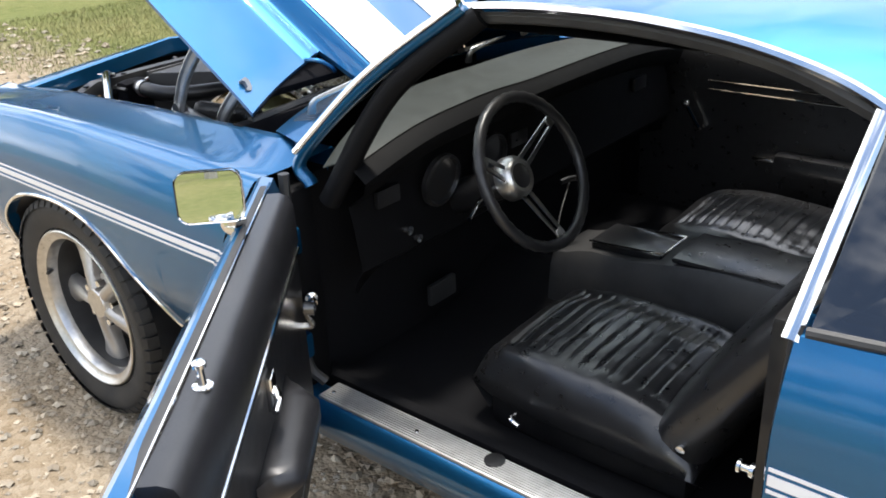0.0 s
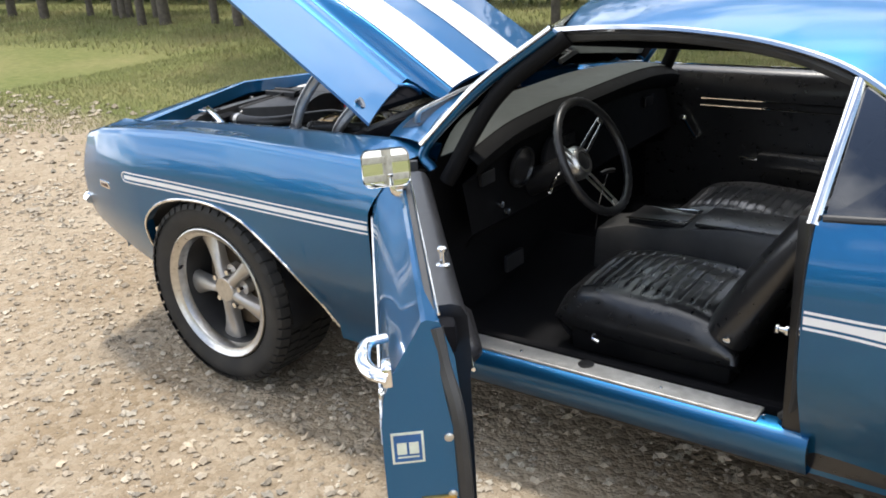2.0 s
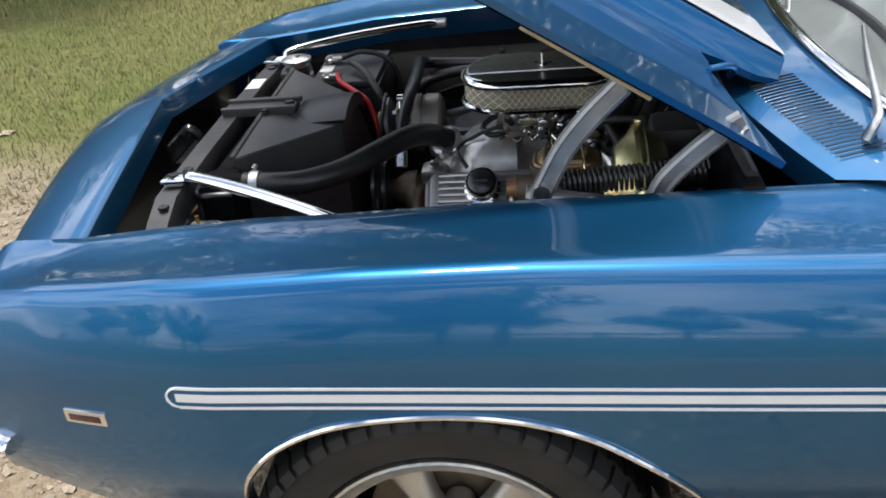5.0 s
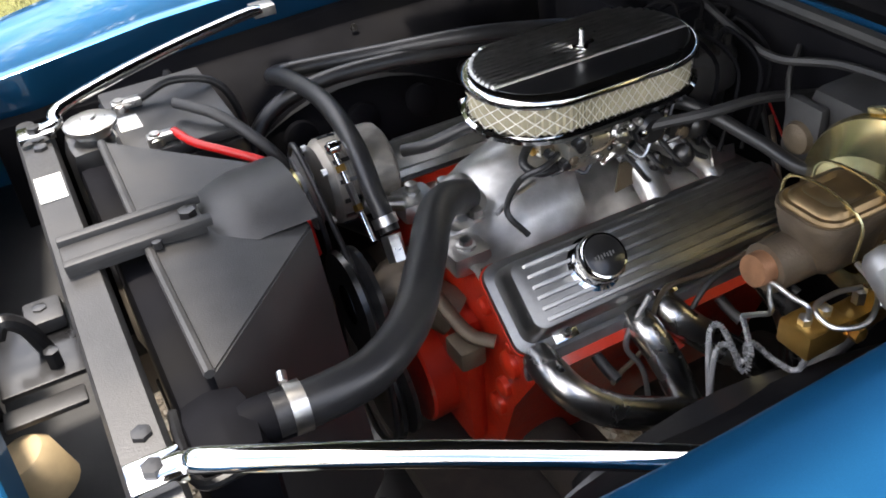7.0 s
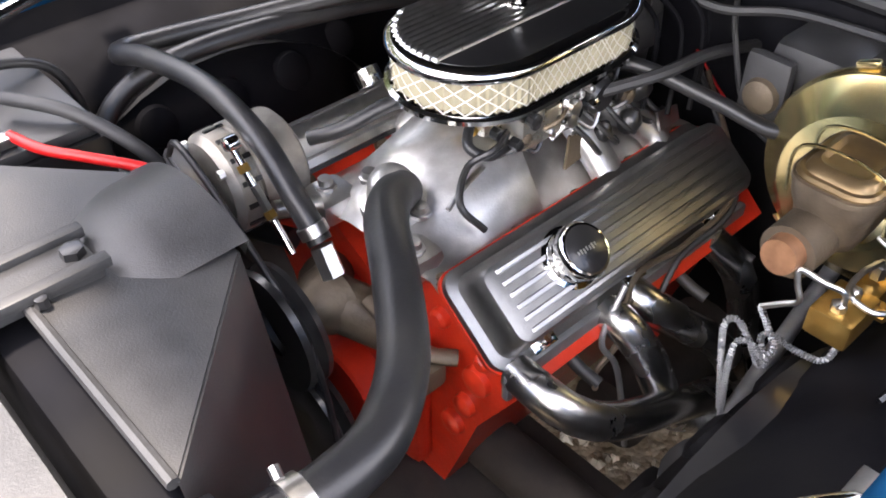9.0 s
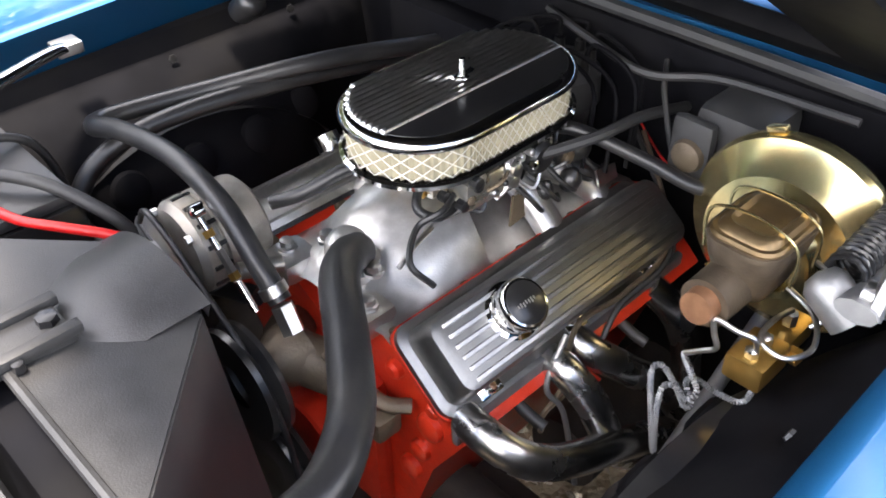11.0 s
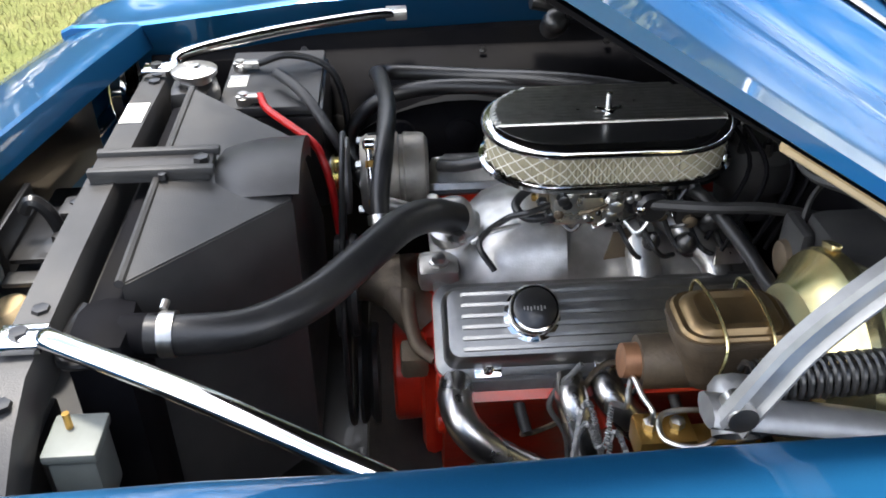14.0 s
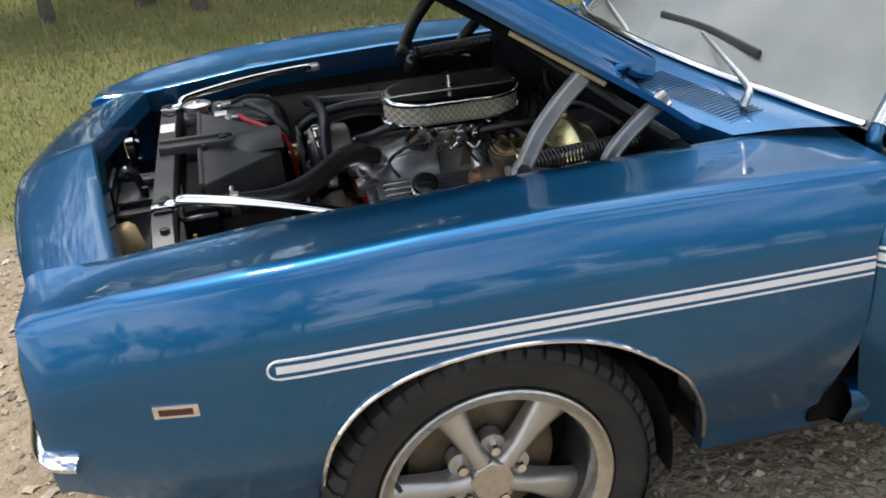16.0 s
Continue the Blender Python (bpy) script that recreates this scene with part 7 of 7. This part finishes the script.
# ---- hood hinges ----
for sgn in (-1, 1):
    y = sgn * 0.560

    def bar(pts, w, name, label=""):
        bm = bmesh.new()
        path = spline(pts, 8)
        rows = []
        for i, p in enumerate(path):
            t = (path[min(i + 1, len(path) - 1)] - path[max(i - 1, 0)]).normalized()
            nrm = Vector((0, 1, 0)).cross(t).normalized()
            rows.append([p + nrm * w * u + Vector((0, -v * sgn, 0)) for u, v in ((-1, 0.0), (-0.9, -0.010), (-0.62, -0.013), (-0.40, -0.006), (0.40, -0.006), (0.62, -0.013), (0.9, -0.010), (1, 0.0), (0.5, 0.006), (-0.5, 0.006))])
        vs = grid(bm, rows, close_v=True)
        bm.faces.new(vs[0])
        bm.faces.new(vs[-1][::-1])
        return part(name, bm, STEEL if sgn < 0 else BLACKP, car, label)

    h1 = bar([Vector((0.158, y, 0.835)), Vector((0.178, y, 0.875)), Vector((0.205, y, 0.925)), Vector((0.245, y, 0.975)), Vector((0.292, y, 1.022))], 0.0185, "hood_hinge_arm", "silver curved hood hinge arm")
    part("hinge_pivot", cyl((0.165, y - 0.014, 0.852), (0.165, y + 0.014, 0.852), 0.014, 0.014, 16), BRUSHED, h1)
    h2 = bar([Vector((0.335, y, 0.800)), Vector((0.352, y, 0.850)), Vector((0.38, y, 0.885)), Vector((0.43, y, 0.930)), Vector((0.47, y, 0.955))], 0.0175, "hood_hinge_arm", "silver hood hinge arm")
    bm = bmesh.new()
    add_tube(bm, [(0.14, y + sgn * -0.01, 0.845), (0.20, y - sgn * 0.01, 0.832), (0.28, y - sgn * 0.008, 0.818), (0.37, y, 0.80)], 0.022, 10, 5, 0.5)
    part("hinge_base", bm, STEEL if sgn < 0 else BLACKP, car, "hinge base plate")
    sp = [(0.19 + 0.24 * k / 280, y - sgn * 0.045 + 0.019 * math.cos(k * 0.66), 0.842 + 0.012 * k / 280 + 0.019 * math.sin(k * 0.66)) for k in range(281)]
    part("hinge_spring", tube(sp, 0.0032, 6, 1), BLACKP, car, "black hinge spring")
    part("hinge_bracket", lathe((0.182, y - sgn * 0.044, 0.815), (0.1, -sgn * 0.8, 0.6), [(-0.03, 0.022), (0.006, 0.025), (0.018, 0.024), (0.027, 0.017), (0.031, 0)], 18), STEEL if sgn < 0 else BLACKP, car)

# ---- surroundings: loose stones, grass, trees, fence ----
rs_ = np.random.RandomState(7)


def scatter_mesh(name, verts, faces, material, label, category, smooth_faces=False):
    me = bpy.data.meshes.new(name)
    me.from_pydata(verts, [], faces)
    me.materials.append(material)
    if smooth_faces:
        me.polygons.foreach_set("use_smooth", [True] * len(me.polygons))
    return tagged(new(name, me), label, category, kind="stuff")


def stones(n, x0, x1, y0, y1, smin, smax, name):
    base = np.array([(1, 0, 0), (-1, 0, 0), (0, 1, 0), (0, -1, 0), (0, 0, 1), (0, 0, -1), (0.6, 0.6, 0.5), (-0.6, 0.55, 0.5), (0.55, -0.6, 0.5), (-0.6, -0.6, 0.45)], float)
    tri = [(4, 6, 0), (4, 2, 6), (4, 7, 2), (4, 1, 7), (4, 9, 1), (4, 3, 9), (4, 8, 3), (4, 0, 8), (0, 6, 5), (6, 2, 5), (2, 7, 5), (7, 1, 5), (1, 9, 5), (9, 3, 5), (3, 8, 5), (8, 0, 5)]
    verts, faces = [], []
    for k in range(n):
        x, y = rs_.uniform(x0, x1), rs_.uniform(y0, y1)
        s = smin + (smax - smin) * rs_.rand() ** 3.0
        v = base * (1 + 0.28 * rs_.randn(10, 1)) * s * np.array([1, rs_.uniform(0.6, 1), rs_.uniform(0.4, 0.75)])
        a = rs_.uniform(0, 6.28)
        c, d = math.cos(a), math.sin(a)
        v = np.stack([v[:, 0] * c - v[:, 1] * d + x, v[:, 0] * d + v[:, 1] * c + y, v[:, 2] + bump_ground(x, y) + s * 0.12], 1)
        o = len(verts)
        verts += [tuple(p) for p in v]
        faces += [(p + o, q + o, r + o) for p, q, r in tri]
    return verts, faces


v, f = stones(20000, -3.2, 2.6, -2.0, 1.6, 0.004, 0.021, "gravel")
scatter_mesh("gravel", v, f, STONE, "loose pale limestone gravel", "gravel")
v, f = stones(5000, -9, -2.5, -4.0, 2.2, 0.008, 0.045, "gravel")
scatter_mesh("gravel", v, f, STONE, "coarse limestone gravel", "gravel")


def blades(n, x0, x1, y0, y1, h0, h1, w):
    verts, faces = [], []
    while len(verts) < n * 3:
        x, y = rs_.uniform(x0, x1), rs_.uniform(y0, y1)
        edge = 1.75 - 0.55 * smooth((-1.2 - x) / 1.0) + 0.5 * noise.noise((x * 1.1, y * 1.1, 9.0)) + 0.25 * noise.noise((x * 3.1, y * 3.1, 2.0))
        if y < edge and rs_.rand() > 0.06 * smooth((y - edge + 0.7) / 0.7):
            continue
        hgt = rs_.uniform(h0, h1) * (0.6 + 0.6 * rs_.rand())
        a = rs_.uniform(0, 6.28)
        lx, ly = rs_.uniform(-0.6, 0.6) * hgt, rs_.uniform(-0.6, 0.6) * hgt
        z = bump_ground(x, y) if abs(x) < 11 and abs(y) < 11 else 0
        o = len(verts)
        verts += [(x - w * math.cos(a), y - w * math.sin(a), z), (x + w * math.cos(a), y + w * math.sin(a), z), (x + lx, y + ly, z + hgt)]
        faces.append((o, o + 1, o + 2))
    return verts, faces


v, f = blades(90000, -7, 4, 0.6, 6.0, 0.02, 0.05, 0.003)
scatter_mesh("grass", v, f, GRASSB, "short dry green grass", "grass")
v, f = blades(50000, -18, 8, 4.5, 16, 0.04, 0.10, 0.007)
scatter_mesh("grass", v, f, GRASSB, "rough meadow grass", "grass")


def tree(x, y, h, r, seed, crown_from=0.35, slim=False):
    g = random.Random(seed)
    t = new("tree")
    t.location = (x, y, 0)
    tagged(t, "slim roadside tree with grey-brown trunk" if slim else "leafy green tree at the field edge", "tree", "trees along the field")
    bm = bmesh.new()
    lean_x, lean_y = g.uniform(-0.06, 0.06) * h, g.uniform(-0.05, 0.05) * h
    spine = [(0, 0, -0.1), (lean_x * 0.2, lean_y * 0.2, h * 0.25), (lean_x * 0.5, lean_y * 0.7, h * 0.55), (lean_x, lean_y, h * 0.9)]
    add_tube(bm, spine, lambda q: r * (1.25 - 1.1 * q) + 0.01, 9, 5)
    ends = []
    for k in range(7 if slim else 11):
        s = g.uniform(crown_from, 0.85)
        a = g.uniform(0, 6.28)
        L = h * g.uniform(0.18, 0.36)
        p = Vector((lean_x * s, lean_y * s, h * s * 0.95))
        q = p + Vector((math.cos(a) * L, math.sin(a) * L, L * g.uniform(0.3, 0.9)))
        add_tube(bm, [p, p.lerp(q, 0.5) + Vector((0, 0, 0.05 * L)), q], lambda w: r * 0.38 * (1 - 0.85 * w), 6, 4)
        ends += [p.lerp(q, 0.6), q]
    part("trunk", bm, BARK, t)
    verts, faces = [], []
    ends.append(Vector((lean_x, lean_y, h * 0.92)))
    rr = np.random.RandomState(seed)
    for e in ends:
        cr_ = h * rr.uniform(0.10, 0.17)
        for k in range(150):
            d = rr.randn(3)
            d = d / np.linalg.norm(d) * cr_ * rr.rand() ** 0.4
            p = np.array(e) + d * np.array([1.15, 1.15, 0.8])
            a, b = rr.randn(3), rr.randn(3)
            s = 0.045 + 0.05 * rr.rand()
            a, b = a / np.linalg.norm(a) * s, b / np.linalg.norm(b) * s * 0.6
            o = len(verts)
            verts += [tuple(p - a), tuple(p + b), tuple(p + a), tuple(p - b)]
            faces.append((o, o + 1, o + 2, o + 3))
    me = bpy.data.meshes.new("crown")
    me.from_pydata(verts, [], faces)
    me.materials.append(LEAF)
    c = new("crown", me)
    c.parent = t
    return t


kinds = [tree(-5.0, 4.85, 3.6, 0.10, 11), tree(-8.6, 7.3, 3.8, 0.055, 12, 0.45, True), tree(-12.4, 7.6, 4.6, 0.07, 13, 0.4, True)]
gt = random.Random(3)
spots = []
xx = -24.0
while xx < 7:
    xx += gt.uniform(0.35, 0.95)
    spots.append((xx, gt.uniform(6.7, 7.9)))
for k, (x, y) in enumerate(spots):
    s = kinds[1 + k % 2]
    c = copy_thing(s, pose(x, y, 0, 0, 0, gt.uniform(0, 360)))
    q = gt.uniform(0.7, 1.15)
    c.scale = (q, q, q * gt.uniform(0.85, 1.15))
for k in range(16):
    c = copy_thing(kinds[0], pose(-30 + 3.2 * k + gt.uniform(-1, 1), gt.uniform(13, 19), 0, 0, 0, gt.uniform(0, 360)))
    q = gt.uniform(1.3, 2.2)
    c.scale = (q, q, q)
# woods behind the viewer, seen only in the paint
for k in range(14):
    c = copy_thing(kinds[0], pose(-26 + 3.6 * k + gt.uniform(-1, 1), gt.uniform(-27, -21), 0, 0, 0, gt.uniform(0, 360)))
    q = gt.uniform(1.4, 2.1)
    c.scale = (q, q, q)
# thicket under the far trees, added to fill sky gaps mirrored in the paint
rh = np.random.RandomState(8)
verts, faces = [], []
for k in range(34000):
    x = rh.uniform(-30, 12)
    top = 2.2 + 0.5 * math.sin(x * 1.3) * math.sin(x * 0.37 + 1) + 0.25 * math.sin(x * 4.1)
    p = np.array([x, 9.8 + 0.9 * rh.rand(), top * rh.rand() ** 0.8])
    a, b = rh.randn(3), rh.randn(3)
    s = 0.06 + 0.06 * rh.rand()
    a, b = a / np.linalg.norm(a) * s, b / np.linalg.norm(b) * s * 0.6
    o = len(verts)
    verts += [tuple(p - a), tuple(p + b), tuple(p + a), tuple(p - b)]
    faces.append((o, o + 1, o + 2, o + 3))
scatter_mesh("thicket", verts, faces, LEAF, "dense green undergrowth below the trees", "bushes")
# pale rail fence behind the viewer
fence = new("rail_fence")
tagged(fence, "pale weathered post and rail fence", "fence")
for k in range(14):
    x = -16 + 2.4 * k
    part("post", box(x - 0.07, x + 0.07, -11.07, -10.93, -0.05, 1.35, 0.01), WOODF, fence)
    for z in (0.5, 0.85, 1.2):
        part("rail", box(x + 0.071, x + 2.329, -11.02, -10.98, z - 0.065, z + 0.065, 0.006), WOODF, fence)
